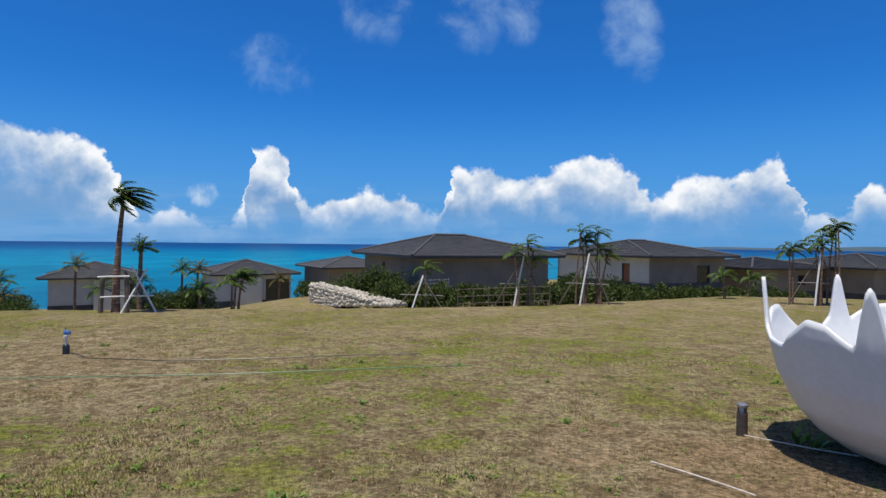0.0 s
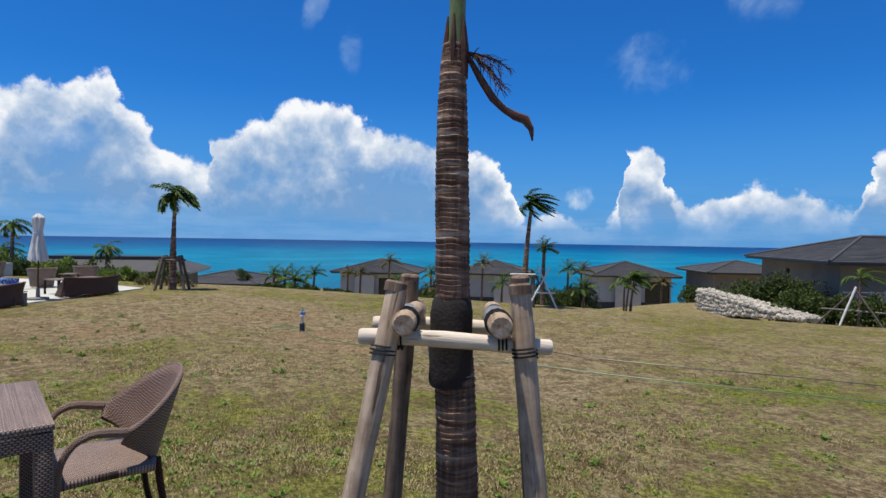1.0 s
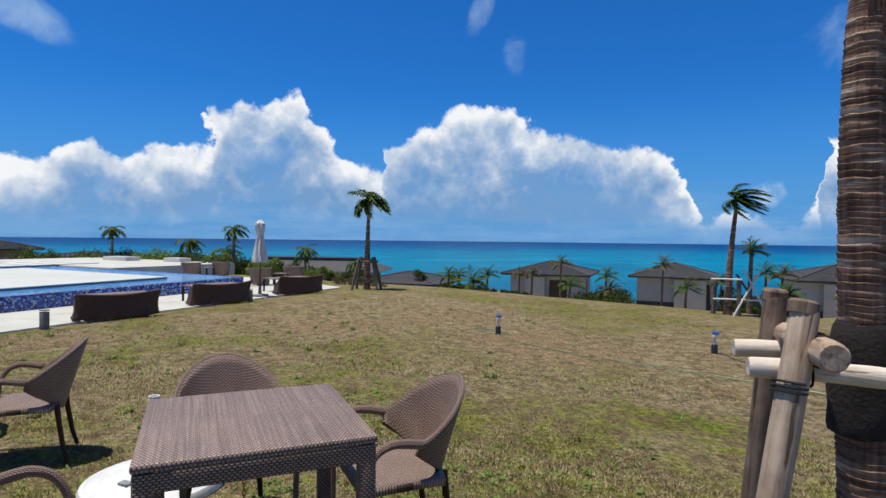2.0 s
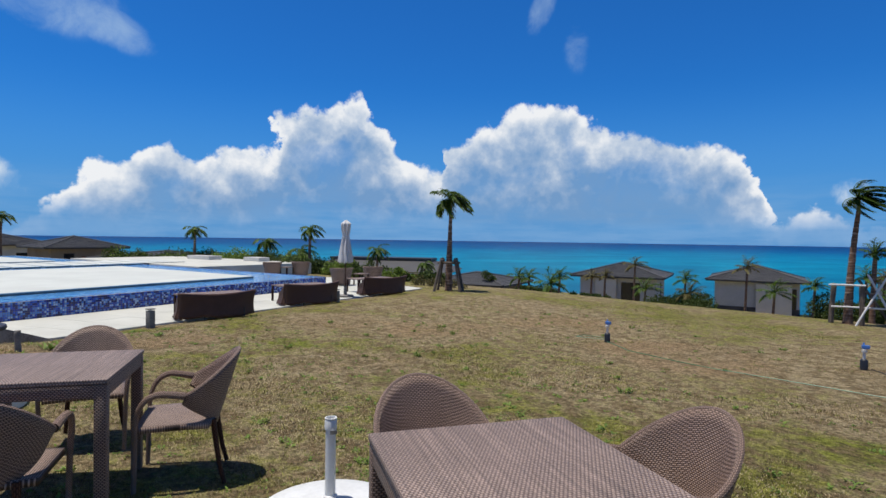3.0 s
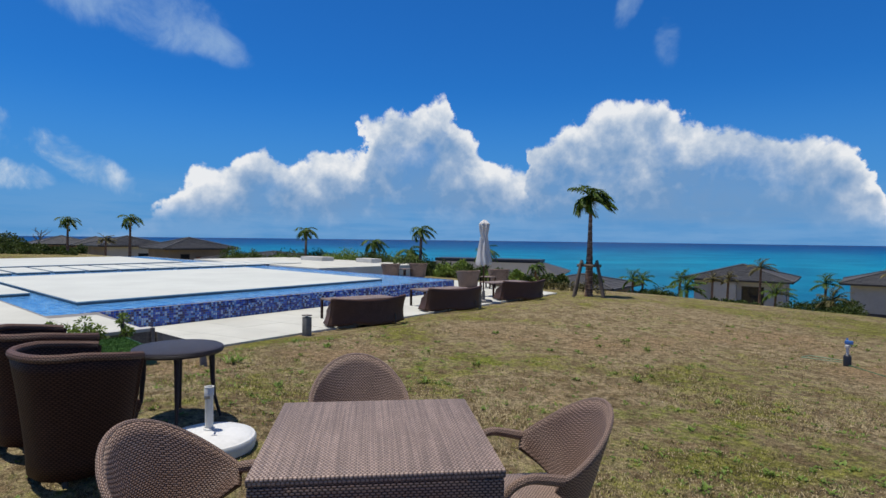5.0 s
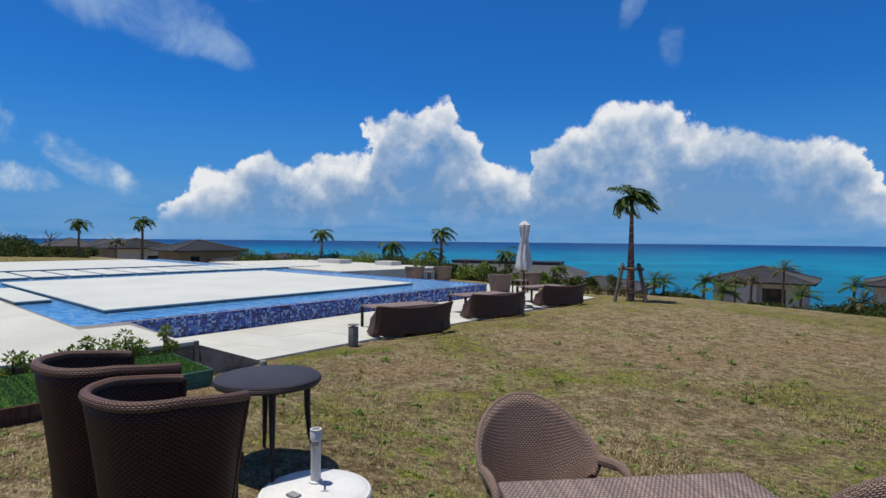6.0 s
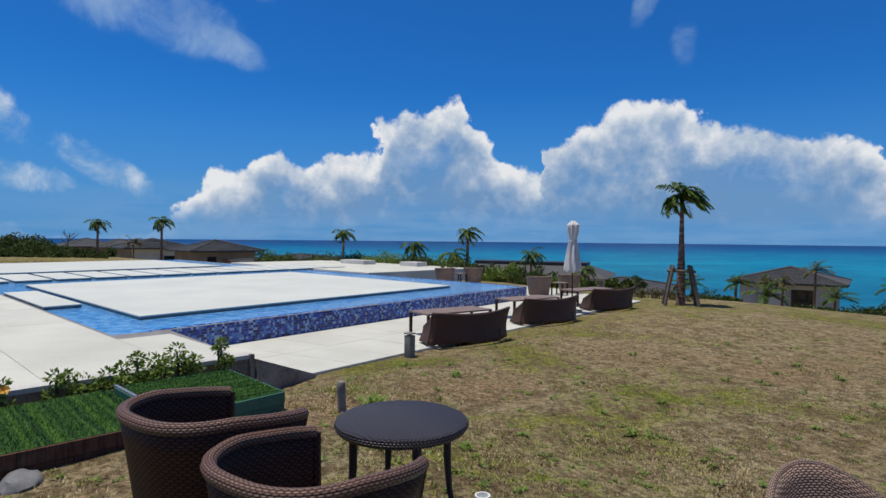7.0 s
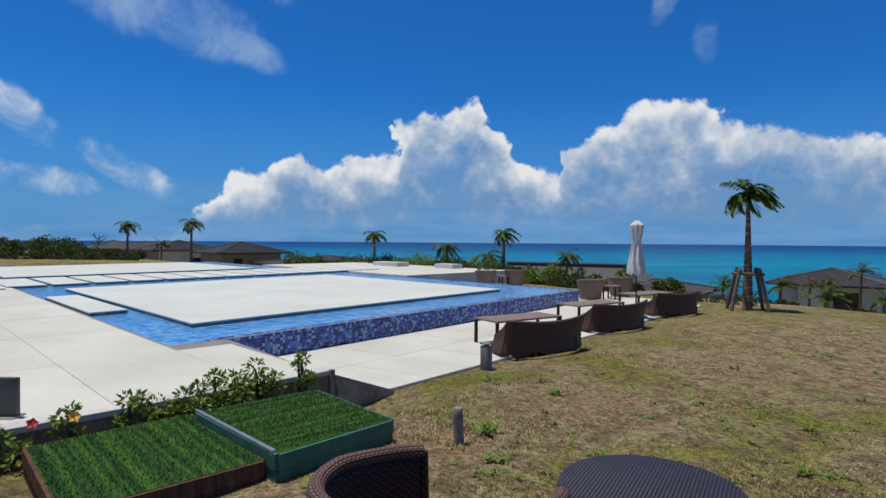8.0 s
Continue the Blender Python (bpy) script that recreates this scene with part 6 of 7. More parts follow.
RUN = math.degrees(math.atan2(wall_dir.y, wall_dir.x))
so_ob, ct_ob = sofa(), coffee_table()
spots = (((-14.90, -1.25), 115, (-15.80, -1.32)), ((-16.92, 0.93), 117, (-17.85, 0.86)), ((-18.96, 3.38), 115.5, (-19.95, 3.25)))
for i, (p, rz, q) in enumerate(spots):
    ms = pose(p[0], p[1], STRIP_Z, 0, 0, rz + 180)
    mc = pose(q[0], q[1], STRIP_Z, 0, 0, rz)
    if i == 0:
        so_ob.matrix_basis, ct_ob.matrix_basis = ms, mc
    else:
        copy_thing(so_ob, ms)
        copy_thing(ct_ob, mc)


def parasol(x, y):
    t = thing("parasol", pose(x, y, STRIP_Z), "closed white canvas parasol on a wooden pole", "parasol")
    bm = bmesh.new()
    tube(bm, [(0, 0, 0.0), (0, 0, 2.1)], 0.018, 10)
    part("pole", bm, MAT["brown_board"], t)
    bm = bmesh.new()
    n = 32

    def canopy(u, v):
        a = 2 * math.pi * u
        z = lerp(0.98, 2.18, v)
        prof = np.interp(v, [0, 0.1, 0.45, 0.62, 0.72, 0.8, 0.92, 1.0], [0.185, 0.175, 0.12, 0.085, 0.105, 0.125, 0.135, 0.03])
        r = prof * (1 + 0.22 * math.cos(a * 8 + 2.0 * math.sin(v * 5)) * (1 - v * 0.4)) + 0.012 * noise.noise(Vector((math.cos(a) * 3, math.sin(a) * 3, v * 6)))
        return Vector((r * math.cos(a), r * math.sin(a), z + 0.03 * math.cos(a * 8) * (1 - v)))

    sheet(bm, 64, 24, canopy)
    ob = part("canopy", bm, MAT["canvas"], t, "folded white canvas hanging in pleats")
    bm = bmesh.new()
    tube(bm, [(0.098 * math.cos(a), 0.098 * math.sin(a), 1.70) for a in (2 * math.pi * k / 20 for k in range(21))], 0.012, 6)
    part("strap", bm, MAT["canvas"], ob)
    bm = bmesh.new()
    lathe(bm, [(0.24, 0.0), (0.24, 0.05), (0.05, 0.07), (0.04, 0.3), (0.03, 0.3)], 24)
    part("base", bm, MAT["grey_post"], t)


parasol(-18.36, 2.14)


def bollard(x, y, top, r, label, square=False):
    z = min(ground_z(x, y), top - 0.25)
    t = thing("bollard_light", pose(x, y, z), label, "bollard light", "garden bollard lights")
    h = top - z
    bm = bmesh.new()
    if square:
        box(bm, (0, 0, (h - 0.04) / 2 - 0.02), (2 * r, 2 * r, h - 0.04), 40, 0.006)
        part("body", bm, MAT["grey_post"], t)
        bm = bmesh.new()
        box(bm, (0, 0, h - 0.03), (2 * r + 0.01, 2 * r + 0.01, 0.02), 40, 0.004)
        part("cap", bm, MAT["grey_post"], t)
        return
    lathe(bm, [(r, -0.05), (r, h - 0.085), (r * 0.96, h - 0.08)], 24)
    part("body", bm, MAT["bronze"], t)
    bm = bmesh.new()
    lathe(bm, [(r * 0.55, h - 0.08), (r * 0.55, h - 0.03)], 20)
    part("lens", bm, MAT["lens"], t, "frosted light ring")
    for k in range(4):
        bm = bmesh.new()
        a = radians(20 + 90 * k)
        tube(bm, [(r * 0.85 * math.cos(a), r * 0.85 * math.sin(a), h - 0.082), (r * 0.85 * math.cos(a), r * 0.85 * math.sin(a), h - 0.028)], 0.005, 6)
        part("strut", bm, MAT["bronze"], t)
    bm = bmesh.new()
    lathe(bm, [(r * 1.02, h - 0.03), (r * 1.02, h - 0.008), (r * 0.7, h)], 24)
    part("cap", bm, MAT["aluminium"], t)


bollard(1.51, 5.48, 0.13, 0.045, "short round bronze bollard light on bare soil")
bollard(-13.86, -2.34, 0.15, 0.058, "square grey stone bollard light at the paving edge", True)
bollard(-17.35, 1.72, 0.13, 0.058, "square grey stone bollard light between the sofas", True)

bm = bmesh.new()
log(bm, (0, 0, -0.2), (0.008, 0, 0.32 - ground_z(-10.28, -3.38)), 0.036)
single("wooden_post", bm, MAT["grey_post"], "short weathered round post in the soil", "post", m=pose(-10.28, -3.38, ground_z(-10.28, -3.38)))


# ---- artificial-turf platforms ----
def turf_box(corners, top, height, board, label, pile="turf"):
    cx = sum(c[0] for c in corners) / 4
    cy = sum(c[1] for c in corners) / 4
    d = Vector((corners[1][0] - corners[0][0], corners[1][1] - corners[0][1], 0))
    rz = math.degrees(math.atan2(d.y, d.x))
    base = min(ground_z(cx, cy), top - height)
    t = thing("turf_platform", pose(cx, cy, base, 0, 0, rz), label, "platform", "turf-covered platforms")
    inv = pose(cx, cy, 0, 0, 0, rz).inverted()
    loc = [inv @ Vector((c[0], c[1], 0)) for c in corners]
    h = top - base
    bm = bmesh.new()
    prism(bm, loc, h - 0.022, h)
    part("turf", bm, MAT[pile], t, "striped green artificial turf", smooth=False)
    verts, faces = [], []
    for _ in range(9000):
        u, v = random.random(), random.random()
        p = lerp(lerp(loc[0], loc[1], u), lerp(loc[3], loc[2], u), v) + Vector((0, 0, h - 0.002))
        q = p + Vector((random.uniform(-0.012, 0.012), random.uniform(-0.012, 0.012), random.uniform(0.012, 0.024)))
        s = Vector((random.uniform(-1, 1), random.uniform(-1, 1), 0)).normalized() * 0.0025
        b = len(verts)
        verts += [tuple(p - s), tuple(p + s), tuple(q)]
        faces.append((b, b + 1, b + 2))
    ob = new("turf_nap", from_arrays("turf_nap", verts, faces, MAT[pile]))
    ob.parent, ob["kind"] = t, "stuff"
    for k in range(4):
        a, b = loc[k], loc[(k + 1) % 4]
        n = Vector((b.y - a.y, a.x - b.x, 0)).normalized() * 0.022
        bm = bmesh.new()
        prism(bm, [a + n, b + n, b, a], h - 0.10, h - 0.004)
        prism(bm, [a + n * 0.7, b + n * 0.7, b, a], -0.08, h - 0.105)
        part("side_board", bm, MAT[board], t, smooth=False)
    return t


random.seed(5)
turf_box([(-10.28, -3.86), (-11.16, -4.43), (-10.63, -5.23), (-9.72, -4.56)], 0.255, 0.25, "green_board", "low platform of artificial turf with green painted sides")
turf_box([(-9.79, -4.66), (-10.80, -5.34), (-10.20, -6.15), (-9.22, -5.50)], 0.195, 0.2, "brown_board", "low platform of artificial turf with brown board sides", "turf_across")
bm = bmesh.new()
p0, p1 = Vector((-10.66, -5.25, 0)), Vector((-9.74, -4.585, 0))
s = (p1 - p0).normalized().cross(UP) * 0.014
prism(bm, [p0 - s, p1 - s, p1 + s, p0 + s], 0.235, 0.266)
single("edge_trim", bm, MAT["aluminium"], "pale metal edging strip between the turf platforms", "edging", smooth=False)
bm = bmesh.new()
box(bm, (0, 0, 0.0), (0.05, 0.05, 0.62), 40, 0.006)
single("kerb_post", bm, MAT["kerb"], "short stained concrete post at the terrace corner", "post", m=pose(-11.98, -4.33, -0.07))


# ---- hibiscus bed along the kerb ----
def hibiscus(x, y, h, w, leaves):
    t = bush("hibiscus", (x, y, ground_z(x, y) + 0.02), (w, w * 0.8, h), leaves, 0.05, "young hibiscus bush with glossy light green leaves", "leaf_light", "shrub", "hibiscus along the terrace kerb", 7)
    return t


def flower(x, y, z, mat, r=0.05):
    t = thing("hibiscus_flower", pose(x, y, z, 60, 0, 130), "open hibiscus flower on a stem", "flower")
    verts, faces = [], []
    for k in range(5):
        a = radians(72 * k)
        ax = Vector((math.cos(a), math.sin(a), 0.5)).normalized()
        leaf_card(verts, faces, Vector((0, 0, 0)), ax, UP, r, r * 0.95)
    ob = new("petals", from_arrays("petals", verts, faces, MAT[mat]))
    ob.parent = t
    bm = bmesh.new()
    tube(bm, [(0, 0, 0), (0, 0, r * 0.9)], 0.004, 6)
    tube(bm, [(0, 0, 0), (0, -0.02, -0.16)], 0.003, 5)
    part("pistil", bm, MAT["yellow_flower"], t)


random.seed(21)
def bed_at(along, out):
    return -12.1 + 0.59 * along + 0.807 * out, -4.38 - 0.807 * along + 0.59 * out


for along, out, h, wd, n in ((0.45, 0.24, 0.36, 0.24, 240), (0.80, 0.22, 0.42, 0.30, 300), (1.02, 0.24, 0.40, 0.30, 300), (1.22, 0.22, 0.36, 0.32, 300), (1.42, 0.24, 0.38, 0.26, 260), (1.62, 0.22, 0.22, 0.28, 200),
                             (1.85, 0.24, 0.44, 0.20, 200), (2.28, 0.24, 0.30, 0.18, 130), (2.62, 0.24, 0.32, 0.30, 240), (3.05, 0.30, 0.30, 0.32, 240), (3.4, 0.36, 0.36, 0.36, 280), (3.7, 0.6, 0.40, 0.42, 380), (3.55, 0.95, 0.34, 0.42, 380), (3.3, 1.35, 0.30, 0.42, 380)):
    x, y = bed_at(along, out)
    hibiscus(x, y, h * 1.35, wd, int(n * 1.4))
flower(*bed_at(2.50, 0.36), 0.30, "red_flower", 0.045)
flower(*bed_at(2.26, 0.34), 0.29, "yellow_flower", 0.05)


# ---- palms and shrubs ----
random.seed(31)
def small_prop(base, r, h, dark=True, label="four dark timber props round a palm", turn=0.0):
    t = thing("tree_support", pose(*base, 0, 0, turn), label, "tree support", "palm props")
    m = MAT["post"] if dark else MAT["white_post"]
    for sx in (-1, 1):
        for sy in (-1, 1):
            oriented("post", (sx * r * 1.5, sy * r * 1.5, -0.1), (sx * r * 0.75, sy * r * 0.75, h), 0.045 if dark else 0.03, m, t)
    for s in (-1, 1):
        oriented("crossbar", (-r * 1.2, s * r * 0.7, h * 0.86), (r * 1.2, s * r * 0.7, h * 0.86), 0.035 if dark else 0.024, m, t)
        oriented("crossbar", (s * r * 0.7, -r * 1.2, h * 0.93), (s * r * 0.7, r * 1.2, h * 0.93), 0.035, m, t)


PB = (-19.48, 5.72, -0.21)
palm("palm", PB, 2.56, 0.80, "palm with wind-swept fronds on the lawn, held by dark props", 21, (0.5, 0.55, 0), (-0.16, 0.10), 0.115, 0.05, 30, (5, 75), 2.2, shaft=0.42, bulge=0.015, group="coconut-like palms")
small_prop(PB, 0.29, 1.08, turn=62)
PA = g(-11.93, 13.48)
palm("palm", PA, 2.8, 0.80, "tall palm with fronds blown to one side at the lawn edge", 20, (2.3, 0.9, 0), (0.16, 0.05), 0.11, 0.05, 34, (-10, 70), 1.9, shaft=0.35, group="coconut-like palms")


def leaning_props(base):
    """Two grey posts with white rails, and white poles leaning in from one side."""
    t = thing("tree_support", pose(*base, 0, 0, 30), "grey posts with white rails and leaning white poles round a palm", "tree support", "palm props")
    for x in (-0.34, 0.30):
        oriented("post", (x, -0.1, -0.1), (x * 0.9, -0.05, 1.0), 0.06, MAT["post"], t)
    oriented("rail", (-0.40, -0.17, 0.96), (0.36, -0.12, 0.98), 0.024, MAT["white_post"], t)
    oriented("rail", (-0.34, -0.17, 0.42), (0.95, -0.02, 0.44), 0.022, MAT["white_post"], t)
    oriented("pole", (1.05, -0.15, -0.1), (0.38, 0.05, 1.25), 0.026, MAT["white_post"], t)
    oriented("pole", (0.15, -0.35, -0.1), (0.75, 0.1, 1.2), 0.024, MAT["white_post"], t)
    oriented("pole", (0.9, 0.5, -0.1), (0.2, 0.1, 1.1), 0.03, MAT["post"], t)


leaning_props(PA)
for x, y, top_z, cr, wnd in ((-33.6, 3.1, 2.1, 0.85, (0.2, 0.6, 0)), (-40.1, -2.9, 2.05, 0.85, (0.2, 0.5, 0)), (-46.4, -14.6, 2.8, 0.95, (0.2, 0.6, 0)), (-51.7, -20.4, 2.7, 1.0, (0.2, 0.6, 0)),
                             (-39.5, 1.2, 1.35, 0.95, (0.3, 0.4, 0)), (-37.2, 7.7, 0.9, 0.95, (0.3, 0.4, 0)), (-35.9, 10.4, 0.1, 0.8, (0.3, 0.4, 0)), (-36.5, 3.0, 0.9, 1.0, (0.3, 0.4, 0))):
    z = ground_z(x, y)
    palm("palm", (x, y, z), top_z - z - 0.25, cr, "slim palm with a rounded green crown beyond the pool", 14, wnd, (0.03, 0.04), 0.10, 0.06, 22, (-5, 65), 2.1, group="palms beyond the pool")


def young_clump(x, y, h, n=4, spread=0.5, dry=False):
    """Slender young palms in a clump with a few windswept tufts."""
    z = ground_z(x, y)
    for i in range(n):
        dx, dy = random.uniform(-spread, spread), random.uniform(-spread, spread)
        hh = h * random.uniform(0.65, 1.0)
        palm("young_palm", (x + dx, y + dy, z), hh, 0.62, "slender young palm with ragged windswept fronds", 7, (0.9, 0.3, 0), (random.uniform(-0.15, 0.25), 0), 0.035, 0.022, 14, (15, 75), 1.7, dry=dry, group="young palms along the lawn edge")


def stakes(x, y, h, label="white painted stakes propping young palms"):
    z = ground_z(x, y)
    t = thing("tree_stakes", pose(x, y, z, 0, 0, 12), label, "tree support", "stakes along the lawn edge")
    oriented("stake", (-0.32, -0.3, -0.05), (0.05, 0, h), 0.03, MAT["white_post"], t)
    oriented("stake", (0.75, -0.2, -0.05), (0.0, 0, h), 0.025, MAT["post"], t)
    oriented("stake", (-0.9, 0.3, -0.05), (0.0, 0.05, h * 0.9), 0.025, MAT["post"], t)
    oriented("rail", (-0.75, 0, h * 0.42), (0.75, 0.03, h * 0.40), 0.022, MAT["grey_post"], t)


young_clump(-1.35, 19.5, 2.3, 3, 0.3)
stakes(-1.45, 19.45, 1.75)
young_clump(0.75, 20.6, 2.5, 6, 0.55)
stakes(0.68, 20.45, 1.75)
young_clump(8.5, 22.6, 2.6, 6, 0.8)
stakes(8.55, 22.4, 1.9)
young_clump(9.4, 23.2, 3.0, 2, 0.3)
young_clump(-10.4, 16.6, 1.1, 4, 0.3)
stakes(-4.9, 19.4, 1.15)
young_clump(6.0, 25.3, 1.2, 2, 0.3, False)
young_clump(7.7, 26.9, 1.0, 2, 0.3, False)
young_clump(-4.9, 19.6, 1.5, 1, 0.1)
for x, y, h, c in ((-24.5, 12.5, 0.6, 0.9), (-11.95, 14.4, 1.75, 0.5)):
    z = ground_z(x, y)
    palm("palm", (x, y, z), h, c, "young bushy palm at the far edge of the lawn", 12, (0.3, 0.3, 0), (0.02, 0.03), 0.07, 0.05, 18, (20, 82), 1.2, group="palms at the lawn edge")
# palms in front of the small villas: x, y, height of the top, crown, and whether wind-burnt
for x, y, top_z, c, dry in ((-41.1, 30.3, 0.25, 1.1, True), (-37.5, 28.4, -1.2, 1.25, False), (-39.9, 25.3, -0.75, 0.75, True), (-39.3, 26.1, -0.65, 0.75, True), (-34.1, 34.7, 0.4, 1.1, True), (-30.2, 32.8, -0.95, 1.25, False),
                            (-34.2, 29.1, -0.45, 1.0, False), (-32.5, 27.9, -1.2, 1.1, True), (-36.1, 20.1, -0.35, 0.9, False), (-39.3, 18.7, -0.5, 1.0, False), (-40.7, 20.3, -0.7, 0.9, False), (-26.2, 35.6, 0.15, 1.0, False),
                            (-26.6, 37.9, 0.05, 1.1, True), (-24.1, 34.6, -0.9, 1.2, False), (-28.0, 33.6, -0.6, 0.9, False), (-20.6, 39.0, -0.7, 0.9, True)):
    z = ground_z(x, y)
    palm("palm", (x, y, z), max(0.6, top_z - z - 0.75 * c), c, "wind-burnt palm with upright ragged fronds before a villa" if dry else "bushy green palm before a small villa", 13, (0.35, 0.25, 0), (0.05, 0.05), 0.10, 0.07, 20, (15, 84), 1.3, group="palms before the small villas", dry=dry)

random.seed(41)
# hedges and shrubs at the foot of the lawn and round the villas
HEDGE = "dense dark green shrub in the hedge below the lawn"
for i in range(9):
    f = i / 8
    x, y = lerp(-8.9, 1.2, f), lerp(28.6, 33.0, f) + 0.6 * math.sin(i * 2.3)
    bush("shrub", (x, y, ground_z(x, y) - 0.1), (2.0, 1.5, (-0.35 - ground_z(x, y)) * random.uniform(0.85, 1.15)), 2600, 0.17, HEDGE, "leaf", "shrub", "hedge below the lawn")
for x, y, h, wd in ((-12.3, 32.4, 1.9, 2.6), (-11.0, 32.4, 2.0, 2.6), (-9.8, 32.0, 1.9, 2.4), (0.6, 34.5, 1.9, 2.3), (2.2, 35.5, 1.5, 2.2), (4.0, 38.0, 1.2, 2.4), (6.2, 40.5, 1.2, 2.6), (8.6, 42.0, 1.1, 2.8), (11.0, 43.0, 1.1, 2.6), (13.0, 44.0, 1.4, 2.8), (15.4, 44.5, 1.1, 2.5), (9.8, 42.4, 1.0, 2.6), (7.4, 41.3, 1.1, 2.6)):
    bush("shrub", (x, y, ground_z(x, y) - 0.1), (wd, 1.8, h * 1.15), 3000, 0.18, HEDGE, "leaf", "shrub", "hedge below the lawn")
for x, y, h, wd in ((-23.4, 13.6, 0.6, 1.8), (-25.6, 11.6, 0.5, 1.6)):
    bush("shrub", (x, y, ground_z(x, y) - 0.1), (wd, 1.8, h), 2600, 0.15, "yellow-green shrub among young palms at the lawn edge", "leaf_light" if random.random() < 0.4 else "leaf", "shrub", "shrubs at the lawn edge")
for x, y, top_z in ((-33.6, 28.6, -0.9), (-32.2, 28.4, -1.0), (-31.2, 27.2, -1.2), (-34.6, 27.6, -1.5), (-27.3, 34.2, -0.75), (-26.0, 34.8, -0.7), (-24.9, 35.4, -0.8), (-40.8, 21.5, -1.3), (-39.2, 19.6, -1.2), (-37.2, 19.6, -1.3), (-17.4, 37.4, -0.8), (-16.4, 38.0, -0.9)):
    z = ground_z(x, y)
    bush("shrub", (x, y, z - 0.2), (2.5, 2.0, (top_z - z) * 0.86), 4200, 0.15, "dense leafy green shrub between the small villas", "leaf", "shrub", "shrubs between the villas")
for x, y, h, wd in ((-42.0, -4.4, 1.4, 3.4), (-40.0, -2.6, 1.3, 3.0), (-38.2, -0.8, 1.25, 3.0), (-36.6, 1.0, 1.3, 2.8), (-35.2, 2.6, 1.15, 2.6), (-33.6, 3.8, 1.0, 2.4), (-31.8, 4.6, 0.9, 2.2), (-30.0, 5.4, 0.8, 2.2), (-28.2, 6.2, 0.6, 2.0), (-26.4, 7.2, 0.5, 1.8), (-44.0, -6.8, 1.1, 3.0), (-34.4, 1.0, 1.0, 2.0), (-32.4, 2.4, 0.9, 2.0)):
    bush("shrub", (x, y, ground_z(x, y)), (wd, 2.0, h), 2300, 0.14, "leafy green shrub in the planting beyond the pool", "leaf" if random.random() < 0.6 else "leaf_light", "shrub", "planting beyond the pool")
for i in range(15):
    x, y = lerp(-42.6, -36.4, i / 14) + random.uniform(-0.4, 0.4), lerp(-7.6, 4.2, i / 14)
    z = ground_z(x, y)
    bush("shrub", (x, y, z - 0.1), (1.9, 1.6, max(0.5, random.uniform(0.55, 0.95) - z)), 1500, 0.13, "leafy green shrub in the planting beyond the pool", "leaf" if random.random() < 0.5 else "leaf_light", "shrub", "planting beyond the pool")
for i in range(10):
    x, y = lerp(-50.6, -53.4, i / 9), lerp(-31.0, -20.0, i / 9)
    z = ground_z(x, y)
    bush("shrub", (x, y, z - 0.1), (1.9, 1.7, max(0.6, random.uniform(0.40, 0.75) - z)), 1300, 0.16, "dark green bush beyond the far end of the pool", "leaf", "shrub", "bushes beyond the pool")
for i in range(12):
    x, y = lerp(-44.2, -48.0, i / 11) + random.uniform(-0.3, 0.3), lerp(-26.5, -18.6, i / 11)
    z = ground_z(x, y)
    bush("shrub", (x, y, z - 0.1), (1.5, 1.4, max(0.4, (random.uniform(0.20, 0.50) - z) * 1.1)), 1100, 0.13, "dark green bush beyond the far end of the pool", "leaf", "shrub", "bushes beyond the pool")
for i in range(9):
    x, y = -22.9 + i * 0.26, 5.7 + i * 0.12
    bush("shrub", (x, y, ground_z(x, y)), (0.5, 0.45, 0.34), 260, 0.06, "low reddish-green border shrub at the paving end", "frond_dry", "shrub", "low border shrubs")
for x, y, h in ((-59.2, -29.4, 1.5), (-59.0, -27.9, 1.35), (-62.0, -33.6, 1.0), (-57.0, -25.8, 0.6), (-65.0, -36.0, 1.1)):
    bush("shrub", (x, y, ground_z(x, y)), (3.0, 2.6, h), 2200, 0.2, "dark green bush beyond the far end of the pool", "leaf", "shrub", "bushes beyond the pool")




def bare_tree(x, y, top_z):
    """A small wind-stripped tree: a forked trunk and thin bare twigs."""
    z = ground_z(x, y)
    t = thing("bare_tree", pose(x, y, z), "small wind-stripped grey tree with bare twigs beyond the pool", "tree")
    h = top_z - z
    trunk = bmesh.new()
    tube(trunk, [(0, 0, -0.2), (0.12, 0.1, h * 0.3), (0.1, 0.25, h * 0.6), (0.2, 0.35, h * 0.8)], [0.10, 0.07, 0.05, 0.03], 7)
    part("trunk", trunk, MAT["grey_post"], t)
    for k in range(9):
        twig = bmesh.new()
        f = random.uniform(0.3, 0.8)
        p = Vector((0.12, 0.05 + 0.35 * f, h * f))
        d = Vector((random.uniform(-1, 1), random.uniform(-1, 1), random.uniform(0.3, 1.0))).normalized()
        q = p + d * random.uniform(0.5, 0.9)
        tube(twig, [p, lerp(p, q, 0.5) + UP * 0.06, q], [0.03, 0.02, 0.01], 5)
        for _ in range(5):
            e = (d + rnd_dir(0.3) * 0.9).normalized()
            r = lerp(p, q, random.uniform(0.4, 1.0))
            tube(twig, [r, r + e * 0.2, r + e * 0.38 + UP * 0.03], [0.012, 0.009, 0.004], 4)
        part("branch", twig, MAT["grey_post"], t)


